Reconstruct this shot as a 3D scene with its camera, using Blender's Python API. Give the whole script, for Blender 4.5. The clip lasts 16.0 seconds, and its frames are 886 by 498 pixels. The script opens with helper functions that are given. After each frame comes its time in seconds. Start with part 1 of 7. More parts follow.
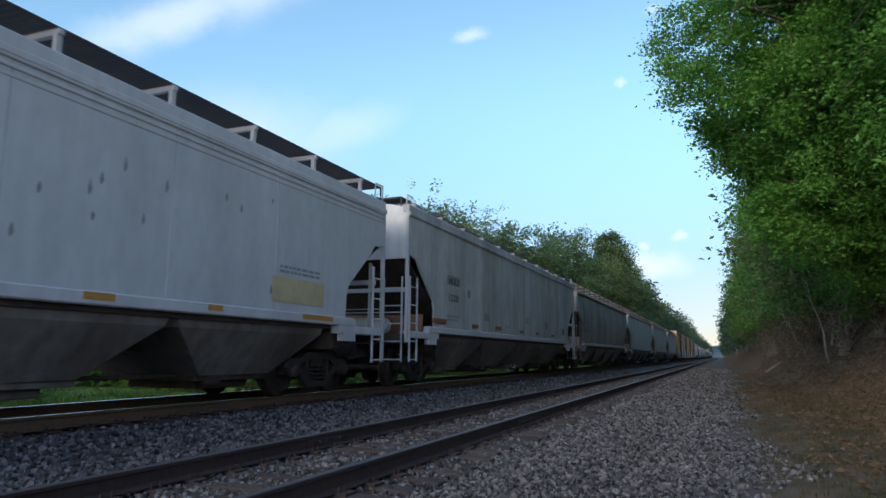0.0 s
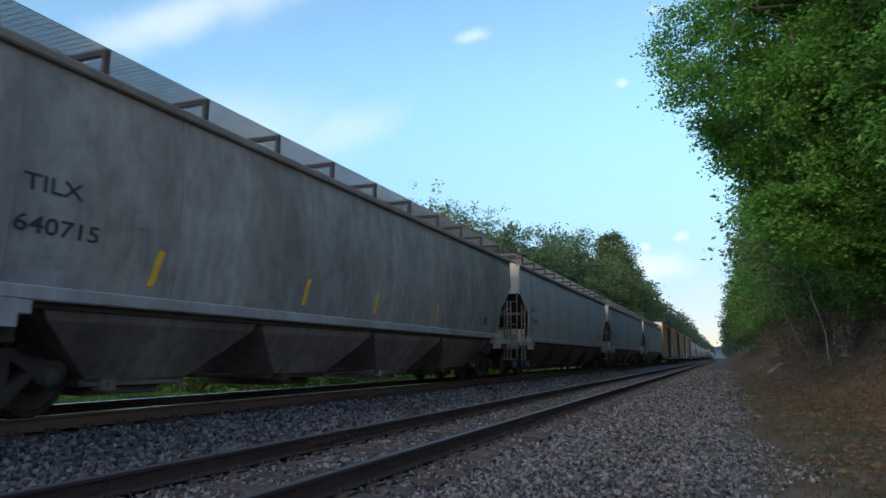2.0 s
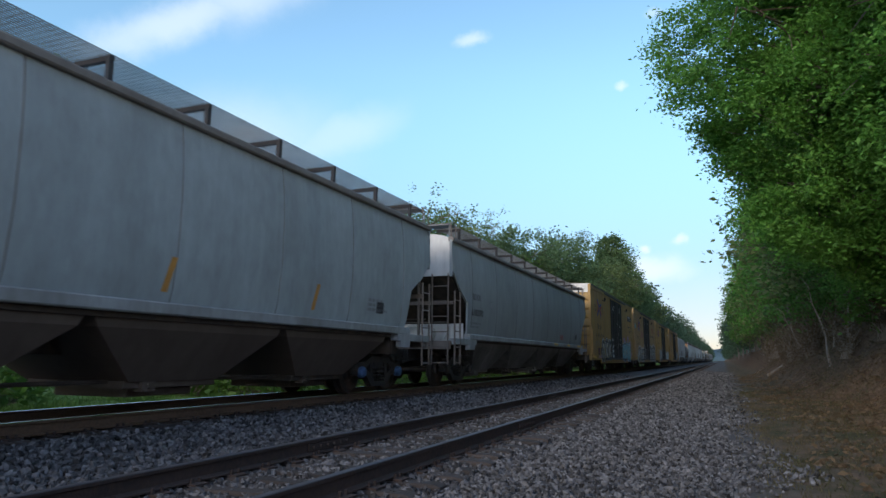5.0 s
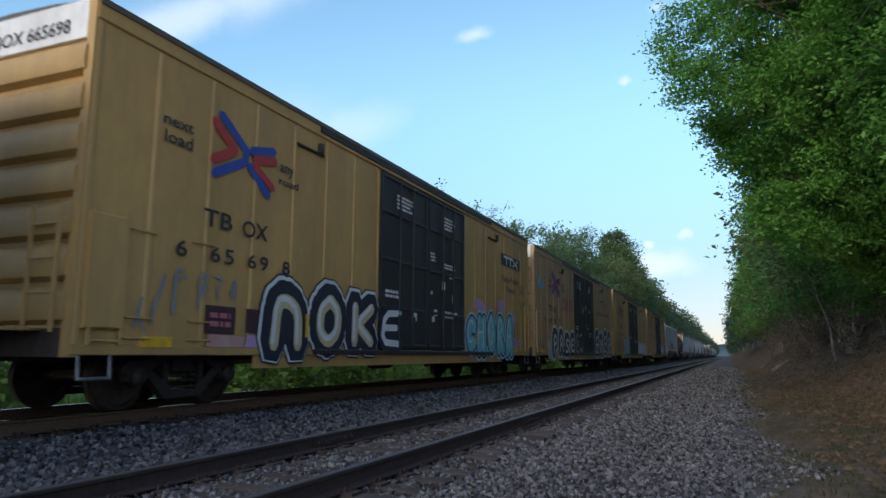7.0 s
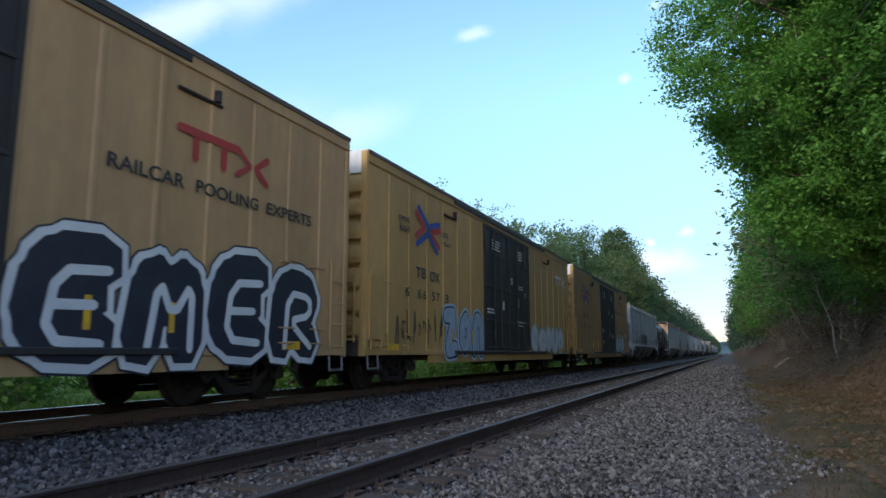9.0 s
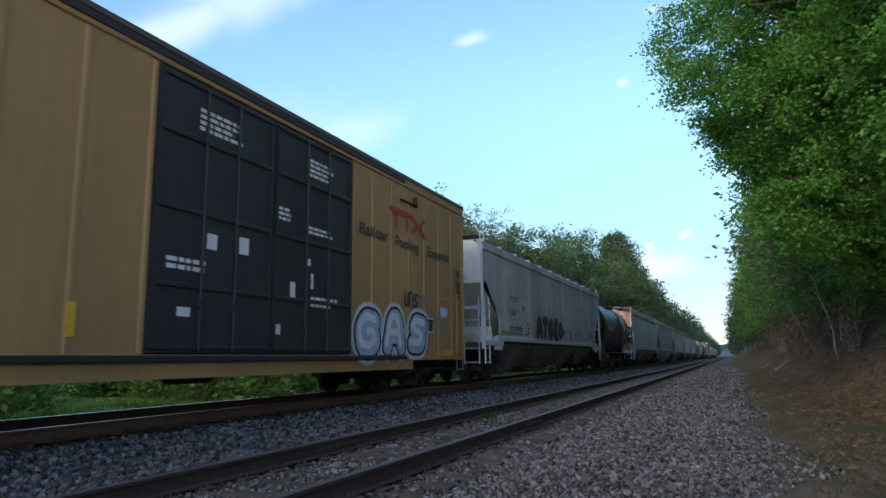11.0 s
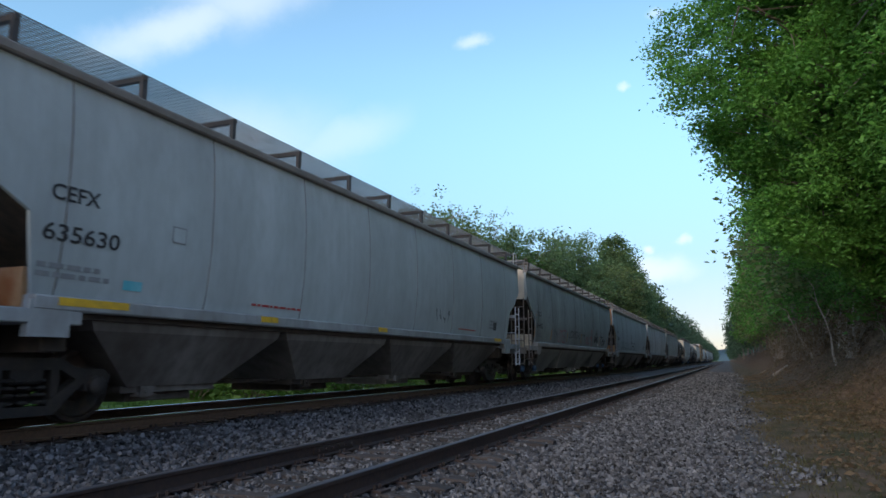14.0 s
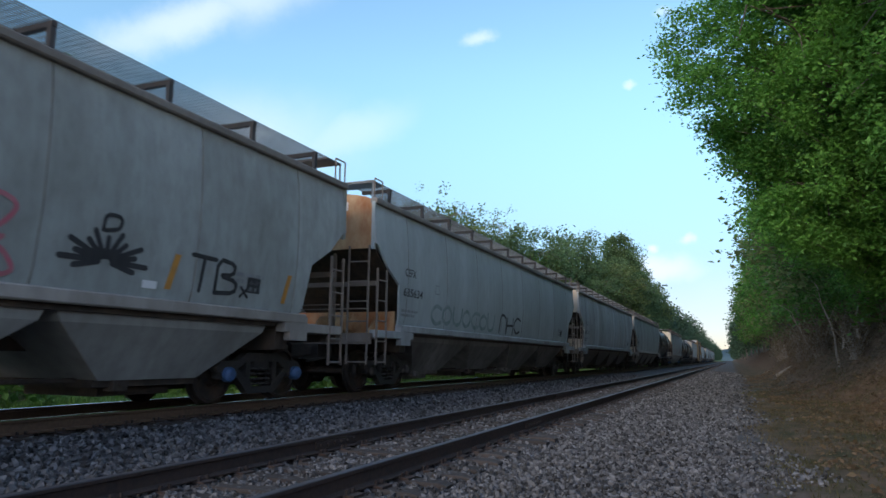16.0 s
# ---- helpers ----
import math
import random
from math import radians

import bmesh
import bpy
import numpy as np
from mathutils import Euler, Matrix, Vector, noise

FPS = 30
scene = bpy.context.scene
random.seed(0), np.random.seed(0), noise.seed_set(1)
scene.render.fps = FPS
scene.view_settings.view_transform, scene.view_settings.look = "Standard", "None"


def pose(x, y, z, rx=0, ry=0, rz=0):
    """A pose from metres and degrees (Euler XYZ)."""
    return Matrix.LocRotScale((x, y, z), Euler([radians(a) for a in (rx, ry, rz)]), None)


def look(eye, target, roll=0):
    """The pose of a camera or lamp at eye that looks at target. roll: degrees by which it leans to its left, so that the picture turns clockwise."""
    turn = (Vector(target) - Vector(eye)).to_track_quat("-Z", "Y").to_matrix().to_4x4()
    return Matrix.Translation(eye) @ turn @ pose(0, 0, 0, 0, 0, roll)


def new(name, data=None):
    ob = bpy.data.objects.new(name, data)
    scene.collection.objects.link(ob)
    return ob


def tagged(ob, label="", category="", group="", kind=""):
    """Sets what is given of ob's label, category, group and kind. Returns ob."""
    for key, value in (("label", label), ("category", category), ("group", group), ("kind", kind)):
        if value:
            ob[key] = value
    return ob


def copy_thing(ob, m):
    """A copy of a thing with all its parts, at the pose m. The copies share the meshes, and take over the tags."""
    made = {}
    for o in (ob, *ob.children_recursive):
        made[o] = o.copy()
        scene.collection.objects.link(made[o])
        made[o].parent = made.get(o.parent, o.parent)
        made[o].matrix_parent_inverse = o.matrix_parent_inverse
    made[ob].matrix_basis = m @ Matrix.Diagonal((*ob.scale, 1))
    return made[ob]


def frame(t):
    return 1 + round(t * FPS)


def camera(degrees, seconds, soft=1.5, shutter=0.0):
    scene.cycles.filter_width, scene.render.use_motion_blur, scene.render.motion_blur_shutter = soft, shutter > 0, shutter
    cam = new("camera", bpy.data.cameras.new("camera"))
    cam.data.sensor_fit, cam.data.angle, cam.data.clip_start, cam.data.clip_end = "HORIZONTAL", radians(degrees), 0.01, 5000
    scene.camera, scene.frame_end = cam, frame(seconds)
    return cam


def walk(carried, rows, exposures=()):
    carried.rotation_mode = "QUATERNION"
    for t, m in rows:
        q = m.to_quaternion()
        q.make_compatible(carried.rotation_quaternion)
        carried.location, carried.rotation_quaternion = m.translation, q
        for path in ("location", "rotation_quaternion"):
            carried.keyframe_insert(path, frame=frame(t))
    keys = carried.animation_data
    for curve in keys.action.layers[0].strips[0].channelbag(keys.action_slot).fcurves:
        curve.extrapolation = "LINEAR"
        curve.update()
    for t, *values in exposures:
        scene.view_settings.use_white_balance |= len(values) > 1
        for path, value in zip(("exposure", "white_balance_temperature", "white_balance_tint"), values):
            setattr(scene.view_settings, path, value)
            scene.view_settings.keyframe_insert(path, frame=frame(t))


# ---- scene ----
# ---------------------------------------------------------------- camera
cam = camera(66.08, 16.0, shutter=0.08)
EYE_Z = 0.944


def aim(yaw, pitch, roll):
    return pose(0, 0, EYE_Z, 0, 0, yaw) @ pose(0, 0, 0, 90 + pitch) @ pose(0, 0, 0, 0, 0, roll)


walk(cam, [(t, aim(yaw, pitch, roll)) for t, yaw, pitch, roll in (
    (0.0, 22.109, 8.805, 0.52), (0.5, 22.171, 8.831, 0.399), (1.0, 22.253, 8.851, 0.31), (1.5, 22.328, 8.881, 0.529),
    (2.0, 22.25, 8.848, 0.565), (2.5, 22.165, 8.946, 0.56), (3.0, 22.076, 9.041, 0.642), (3.5, 22.012, 9.146, 0.635),
    (4.0, 22.011, 9.144, 0.615), (6.5, 22.525, 8.884, 0.224), (7.0, 22.526, 8.766, 0.271), (7.5, 22.587, 8.672, 0.344),
    (8.0, 22.602, 8.576, 0.224), (8.5, 22.658, 8.6, 0.09), (9.0, 22.622, 8.714, -0.104), (11.5, 22.547, 9.149, -0.59),
    (12.0, 22.451, 9.136, -0.535), (12.5, 22.318, 9.153, -0.358), (13.0, 22.236, 9.142, -0.227), (13.5, 22.314, 9.234, -0.075),
    (14.0, 22.49, 9.28, 0.049), (14.5, 22.684, 9.258, 0.112), (15.0, 22.733, 9.221, 0.234), (15.5, 22.764, 9.129, 0.372),
    (16.0, 22.815, 9.006, 0.71))],
    exposures=((0.0, 0.40), (4.0, 0.41), (6.5, 0.38), (7.5, 0.39), (8.2, 0.46), (9.0, 0.60), (10.2, 0.58), (11.5, 0.51), (12.5, 0.40), (13.0, 0.36), (14.0, 0.42), (16.0, 0.48)))

# ---------------------------------------------------------------- light
SKY_STRENGTH = 0.15
SUN_ELEVATION, SUN_TURN = radians(24), radians(180 + 9.8)

world = bpy.data.worlds.new("evening_sky")
scene.world = world
world.use_nodes = True
wn, wl = world.node_tree.nodes, world.node_tree.links
wn.clear()
sky = wn.new("ShaderNodeTexSky")
sky.sky_type = "NISHITA"
sky.sun_disc = False
sky.sun_elevation, sky.sun_rotation = SUN_ELEVATION, SUN_TURN
sky.air_density, sky.dust_density, sky.ozone_density = 1.0, 0.15, 1.6
way = wn.new("ShaderNodeTexCoord")
warp = wn.new("ShaderNodeTexNoise")
warp.inputs["Scale"].default_value, warp.inputs["Detail"].default_value, warp.inputs["Roughness"].default_value = 9.0, 8.0, 0.62
wl.new(way.outputs["Generated"], warp.inputs["Vector"])


def wmath(op, a, b=None, c=None):
    n = wn.new("ShaderNodeMath")
    n.operation = op
    for i, v in enumerate((a, b, c)):
        if v is None:
            continue
        if isinstance(v, (int, float)):
            n.inputs[i].default_value = v
        else:
            wl.new(v, n.inputs[i])
    return n.outputs[0]


bend = wn.new("ShaderNodeVectorMath")
bend.operation = "MULTIPLY_ADD"
wl.new(warp.outputs["Color"], bend.inputs[0])
bend.inputs[1].default_value = (0.07, 0.07, 0.05)
wl.new(way.outputs["Generated"], bend.inputs[2])


def dot(v, axis):
    n = wn.new("ShaderNodeVectorMath")
    n.operation = "DOT_PRODUCT"
    wl.new(v, n.inputs[0])
    n.inputs[1].default_value = axis
    return n.outputs["Value"]


def cloud(at, long, wide, density, lean=0.0):
    """A soft tuft of cloud in the direction at: half its length and width, and the lean of its length in degrees."""
    d = Vector(at).normalized()
    level = Vector((d.y, -d.x, 0)).normalized()
    up = level.cross(d)
    a = level * math.cos(radians(lean)) + up * math.sin(radians(lean))
    b = up * math.cos(radians(lean)) - level * math.sin(radians(lean))
    off = wn.new("ShaderNodeVectorMath")
    off.operation = "SUBTRACT"
    wl.new(bend.outputs[0], off.inputs[0])
    off.inputs[1].default_value = (d.x + 0.035, d.y + 0.035, d.z + 0.025)
    u = wmath("DIVIDE", dot(off.outputs[0], a), long)
    v = wmath("DIVIDE", dot(off.outputs[0], b), wide)
    front = wmath("GREATER_THAN", dot(off.outputs[0], d), -0.6)
    far = wmath("SQRT", wmath("ADD", wmath("MULTIPLY", u, u), wmath("MULTIPLY", v, v)))
    ramp = wn.new("ShaderNodeMapRange")
    ramp.interpolation_type = "SMOOTHERSTEP"
    wl.new(far, ramp.inputs[0])
    for i, w in enumerate((1.0, 0.0, 0.0, density)):
        ramp.inputs[i + 1].default_value = w
    return wmath("MULTIPLY", ramp.outputs[0], front)


tufts = [((-0.64, 0.635, 0.428), 0.20, 0.045, 0.6, 29), ((-0.56, 0.67, 0.48), 0.16, 0.07, 0.55, 24), ((-0.69, 0.605, 0.398), 0.10, 0.03, 0.5, 30),
         ((-0.301, 0.847, 0.438), 0.035, 0.014, 0.55, 8), ((-0.109, 0.922, 0.371), 0.013, 0.008, 0.6, 0),
         ((-0.089, 0.984, 0.152), 0.015, 0.012, 0.8, 0), ((-0.043, 0.986, 0.162), 0.018, 0.010, 0.7, 10),
         ((-0.085, 0.985, 0.125), 0.085, 0.030, 0.75, 0), ((-0.60, 0.74, 0.30), 0.09, 0.03, 0.7, 8), ((-0.02, 0.995, 0.07), 0.12, 0.08, 0.15, 0),
         ((-0.50, 0.81, 0.31), 0.16, 0.05, 0.35, 25), ((-0.62, 0.73, 0.28), 0.25, 0.12, 0.45, 10),
         ((-0.06, 0.888, 0.457), 0.02, 0.012, 0.4, 0), ((0.6, 0.6, 0.5), 0.4, 0.1, 0.5, 10), ((-0.2, -0.8, 0.5), 0.5, 0.12, 0.5, 0), ((0.3, -0.9, 0.3), 0.6, 0.1, 0.5, 0)]
cover = 0.0
for tuft in tufts:
    cover = wmath("MAXIMUM", cloud(*tuft), cover)
veil = wn.new("ShaderNodeMix")
veil.data_type = "RGBA"
wl.new(cover, veil.inputs[0])
tint = wn.new("ShaderNodeMix")
tint.data_type = "RGBA"
tint.blend_type = "MULTIPLY"
tint.inputs[0].default_value = 1.0
wl.new(sky.outputs[0], tint.inputs[6])


def ramp_of(value, lo, hi):
    n = wn.new("ShaderNodeMapRange")
    n.interpolation_type = "SMOOTHSTEP"
    wl.new(value, n.inputs[0])
    n.inputs[1].default_value, n.inputs[2].default_value = lo, hi
    return n.outputs[0]


def blend(f, a, b):
    n = wn.new("ShaderNodeMix")
    n.data_type = "RGBA"
    wl.new(f, n.inputs[0])
    for i, v in ((6, a), (7, b)):
        if isinstance(v, tuple):
            n.inputs[i].default_value = (*v, 1)
        else:
            wl.new(v, n.inputs[i])
    return n.outputs[2]


# clear blue ahead, paler towards the horizon, a rosy evening glow behind
rise = ramp_of(dot(way.outputs["Generated"], (0, 0, 1)), 0.02, 0.42)
ahead = blend(rise, (0.46, 0.45, 0.56), (1.30, 1.52, 1.44))
glow = ramp_of(dot(way.outputs["Generated"], (0.40, -0.90, 0.15)), -0.35, 0.65)
wl.new(blend(glow, ahead, (1.56, 1.32, 1.30)), tint.inputs[7])
wl.new(tint.outputs[2], veil.inputs[6])
veil.inputs[7].default_value = (4.9, 5.5, 6.2, 1.0)
back = wn.new("ShaderNodeBackground")
back.inputs["Strength"].default_value = SKY_STRENGTH
wl.new(veil.outputs[2], back.inputs["Color"])
wout = wn.new("ShaderNodeOutputWorld")
wl.new(back.outputs[0], wout.inputs["Surface"])

sun = new("sun", bpy.data.lights.new("sun", "SUN"))
sun.data.energy, sun.data.angle, sun.data.color = 1.25, radians(20), (1.0, 0.88, 0.72)
sun.matrix_world = look((-10, -58, 59 * math.tan(SUN_ELEVATION)), (0, 0, 0))

# ---------------------------------------------------------------- materials


def material(name, colour, rough=0.7, metal=0.0, spots=(), bump=0.0, bump_scale=40.0, spec=0.5, coords="Object", random=0.0, island=0.0):
    """A node material. spots: (colour, amount, scale, stretch) layers of stains, each a noise of its own size."""
    m = bpy.data.materials.new(name)
    m.use_nodes = True
    n, l = m.node_tree.nodes, m.node_tree.links
    b = n["Principled BSDF"]
    b.inputs["Roughness"].default_value, b.inputs["Metallic"].default_value = rough, metal
    b.inputs["Specular IOR Level"].default_value = spec
    tc = n.new("ShaderNodeTexCoord")
    info = n.new("ShaderNodeObjectInfo")
    place = n.new("ShaderNodeVectorMath")
    place.operation = "ADD"
    l.new(tc.outputs[coords], place.inputs[0])
    place.inputs[1].default_value = (len(name) * 3.7, len(name) * 1.9, 0)
    base = n.new("ShaderNodeRGB")
    base.outputs[0].default_value = (*colour, 1)
    out = base.outputs[0]
    for k, (other, amount, scale, stretch) in enumerate(spots):
        mp = n.new("ShaderNodeMapping")
        l.new(place.outputs[0], mp.inputs["Vector"])
        mp.inputs["Scale"].default_value = stretch
        mp.inputs["Location"].default_value = (k * 7.3, k * 3.1, k * 5.7)
        noi = n.new("ShaderNodeTexNoise")
        noi.inputs["Scale"].default_value, noi.inputs["Detail"].default_value, noi.inputs["Roughness"].default_value = scale, 6.0, 0.6
        l.new(mp.outputs[0], noi.inputs["Vector"])
        rg = n.new("ShaderNodeMapRange")
        l.new(noi.outputs["Fac"], rg.inputs[0])
        for i, v in enumerate((0.40, 0.68, 0.0, amount)):
            rg.inputs[i + 1].default_value = v
        mix = n.new("ShaderNodeMix")
        mix.data_type = "RGBA"
        l.new(rg.outputs[0], mix.inputs[0])
        l.new(out, mix.inputs[6])
        mix.inputs[7].default_value = (*other, 1)
        out = mix.outputs[2]
    if random or island:
        hsv = n.new("ShaderNodeHueSaturation")
        geo = n.new("ShaderNodeNewGeometry")
        rg = n.new("ShaderNodeMapRange")
        l.new(info.outputs["Random"] if random else geo.outputs["Random Per Island"], rg.inputs[0])
        rg.inputs[3].default_value, rg.inputs[4].default_value = 1 - (random or island), 1 + (random or island)
        l.new(rg.outputs[0], hsv.inputs["Value"])
        l.new(out, hsv.inputs["Color"])
        out = hsv.outputs[0]
    l.new(out, b.inputs["Base Color"])
    if bump:
        noi = n.new("ShaderNodeTexNoise")
        noi.inputs["Scale"].default_value, noi.inputs["Detail"].default_value = bump_scale, 5.0
        l.new(place.outputs[0], noi.inputs["Vector"])
        bp = n.new("ShaderNodeBump")
        bp.inputs["Strength"].default_value, bp.inputs["Distance"].default_value = bump, 0.02
        l.new(noi.outputs["Fac"], bp.inputs["Height"])
        l.new(bp.outputs[0], b.inputs["Normal"])
    return m


def paint(name, colour, grime=0.5, streak=0.5, dirt=(0.10, 0.085, 0.07), rust=0.0):
    """Weathered car paint: runs down the sheets, blotches, fine speckle and, where rust is given, rust."""
    light = tuple(min(1, c * 1.12) for c in colour)
    dark = tuple(c * 0.62 for c in colour)
    spots = [(light, 0.5, 0.7, (1, 1, 0.5)), (dark, streak, 1.5, (1, 0.8, 0.05)), (dark, streak * 0.35, 3.0, (1, 2.2, 0.07)), (dirt, grime * 0.8, 0.55, (1, 1.1, 0.6)), (dirt, grime * 0.55, 5.0, (1, 1.0, 0.5))]
    if streak > 0.8:
        spots.insert(3, ((0.30, 0.26, 0.20), 0.55, 0.8, (1, 0.9, 0.035)))
    if rust:
        spots.append(((0.30, 0.10, 0.03), rust, 1.6, (1, 1, 0.5)))
    return material(name, colour, rough=0.55, spots=spots, bump=0.08, bump_scale=3.0, spec=0.35, random=0.05)


def leaf_material(name, colour, other, gloss=0.55):
    m = material(name, colour, rough=gloss, spots=[(other, 0.9, 0.35, (1, 1, 1))], island=0.35, spec=0.3)
    n, l = m.node_tree.nodes, m.node_tree.links
    b, o = n["Principled BSDF"], n["Material Output"]
    tr = n.new("ShaderNodeBsdfTranslucent")
    l.new(b.inputs["Base Color"].links[0].from_socket, tr.inputs["Color"])
    mix = n.new("ShaderNodeMixShader")
    mix.inputs[0].default_value = 0.5
    l.new(b.outputs[0], mix.inputs[1])
    l.new(tr.outputs[0], mix.inputs[2])
    l.new(mix.outputs[0], o.inputs["Surface"])
    return m


STEEL = material("dark_cast_steel", (0.03, 0.027, 0.025), 0.75, 0.0, [((0.07, 0.05, 0.035), 0.5, 3, (1, 1, 1)), ((0.015, 0.015, 0.015), 0.5, 14, (1, 1, 1))], 0.25, 30)
WHEEL = material("wheel_steel", (0.038, 0.032, 0.028), 0.6, 0.4, [((0.14, 0.08, 0.05), 0.5, 4, (1, 1, 1))], 0.15, 30)
TREAD = material("polished_steel", (0.45, 0.46, 0.48), 0.28, 1.0, [((0.30, 0.28, 0.27), 0.5, 6, (1, 1, 1))])
RAIL_RUST = material("rail_rust", (0.050, 0.032, 0.026), 0.85, 0.0, [((0.026, 0.022, 0.022), 0.8, 3, (1, 0.4, 1)), ((0.09, 0.05, 0.032), 0.5, 20, (1, 1, 1))], 0.3, 40)
RAIL_BROWN = material("brown_rail_rust", (0.105, 0.062, 0.036), 0.85, 0.0, [((0.055, 0.036, 0.026), 0.7, 3, (1, 0.4, 1)), ((0.16, 0.09, 0.05), 0.5, 20, (1, 1, 1))], 0.3, 40)
RAIL_TOP_DULL = material("dull_rail_head", (0.09, 0.085, 0.095), 0.55, 0.4, [((0.09, 0.07, 0.06), 0.5, 2, (1, 0.3, 1))])
RAIL_TOP = material("worn_rail_head", (0.5, 0.5, 0.52), 0.22, 1.0, [((0.35, 0.33, 0.32), 0.4, 2, (1, 0.2, 1))])
TIE = material("creosoted_wood", (0.042, 0.032, 0.027), 0.9, 0.0, [((0.075, 0.062, 0.055), 0.7, 3, (0.5, 4, 1)), ((0.03, 0.025, 0.022), 0.7, 9, (0.3, 6, 1))], 0.5, 25, random=0.3)
STONE = material("crushed_granite", (0.088, 0.088, 0.092), 0.9, 0.0, [((0.048, 0.047, 0.048), 0.7, 1.2, (1, 1, 1)), ((0.195, 0.193, 0.195), 0.6, 9, (1, 1, 1))], 0.3, 60, island=0.75, spec=0.15)
BARK = material("grey_bark", (0.16, 0.13, 0.10), 0.95, 0.0, [((0.07, 0.055, 0.045), 0.8, 5, (1, 1, 0.2)), ((0.25, 0.23, 0.20), 0.4, 2, (1, 1, 1))], 0.6, 20)
DEADWOOD = material("pale_deadwood", (0.36, 0.30, 0.24), 0.9, 0.0, [((0.18, 0.14, 0.10), 0.7, 4, (1, 1, 0.3))], 0.4, 30)
LEAF_RIGHT = leaf_material("spring_leaf", (0.105, 0.262, 0.045), (0.180, 0.385, 0.075))
LEAF_DEEP = leaf_material("deep_leaf", (0.085, 0.205, 0.044), (0.140, 0.285, 0.065))
LEAF_OLIVE = leaf_material("olive_leaf", (0.150, 0.205, 0.070), (0.205, 0.245, 0.095))
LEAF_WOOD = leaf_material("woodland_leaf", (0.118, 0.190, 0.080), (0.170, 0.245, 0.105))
# dull, bluish green: the haze over far trees painted into their leaves
LEAF_FAR_HAZE = leaf_material("distant_leaf", (0.070, 0.120, 0.068), (0.105, 0.155, 0.088))
LEAF_BUSH = leaf_material("bush_leaf", (0.065, 0.140, 0.025), (0.120, 0.210, 0.040))
BRUSH = leaf_material("dry_brush", (0.205, 0.135, 0.082), (0.145, 0.115, 0.060))
GRASS = leaf_material("meadow_grass", (0.080, 0.155, 0.030), (0.140, 0.220, 0.050))
WEED = leaf_material("dry_weed", (0.150, 0.115, 0.060), (0.085, 0.095, 0.038))
YELLOW_PLATE = material("yellow_reflector", (0.75, 0.45, 0.03), 0.5, 0, [((0.35, 0.22, 0.05), 0.5, 8, (1, 1, 1))])
ORANGE_PLATE = material("faded_reflector", (0.50, 0.24, 0.05), 0.5, 0, [((0.30, 0.16, 0.06), 0.5, 8, (1, 1, 1))])
BROWN_PLATE = material("dull_brown_reflector", (0.27, 0.11, 0.05), 0.5, 0, [((0.18, 0.08, 0.045), 0.5, 8, (1, 1, 1))])
BLACK_PAINT = material("black_marking", (0.025, 0.026, 0.03), 0.6, 0, [((0.08, 0.08, 0.085), 0.3, 5, (1, 1, 0.3))])
GREY_MARK = material("grey_marking", (0.20, 0.21, 0.22), 0.6, 0, [((0.32, 0.33, 0.33), 0.6, 6, (1, 1, 0.4))])
WHITE_PAINT = material("white_marking", (0.72, 0.73, 0.74), 0.6, 0, [((0.45, 0.45, 0.45), 0.5, 5, (1, 1, 0.3))])
GALV = material("galvanised_grating", (0.22, 0.23, 0.24), 0.5, 0.6, [((0.10, 0.09, 0.085), 0.6, 3, (1, 1, 1))])
GRATE_DARK = material("dark_grating", (0.055, 0.055, 0.058), 0.7, 0.2, [((0.10, 0.08, 0.07), 0.5, 3, (1, 1, 1))])
UNDER = material("grimy_underframe", (0.055, 0.043, 0.034), 0.85, 0, [((0.115, 0.075, 0.048), 0.6, 2, (1, 1, 0.4)), ((0.022, 0.019, 0.017), 0.7, 5, (1, 1, 0.3))], 0.15, 12)

# ---------------------------------------------------------------- mesh helpers


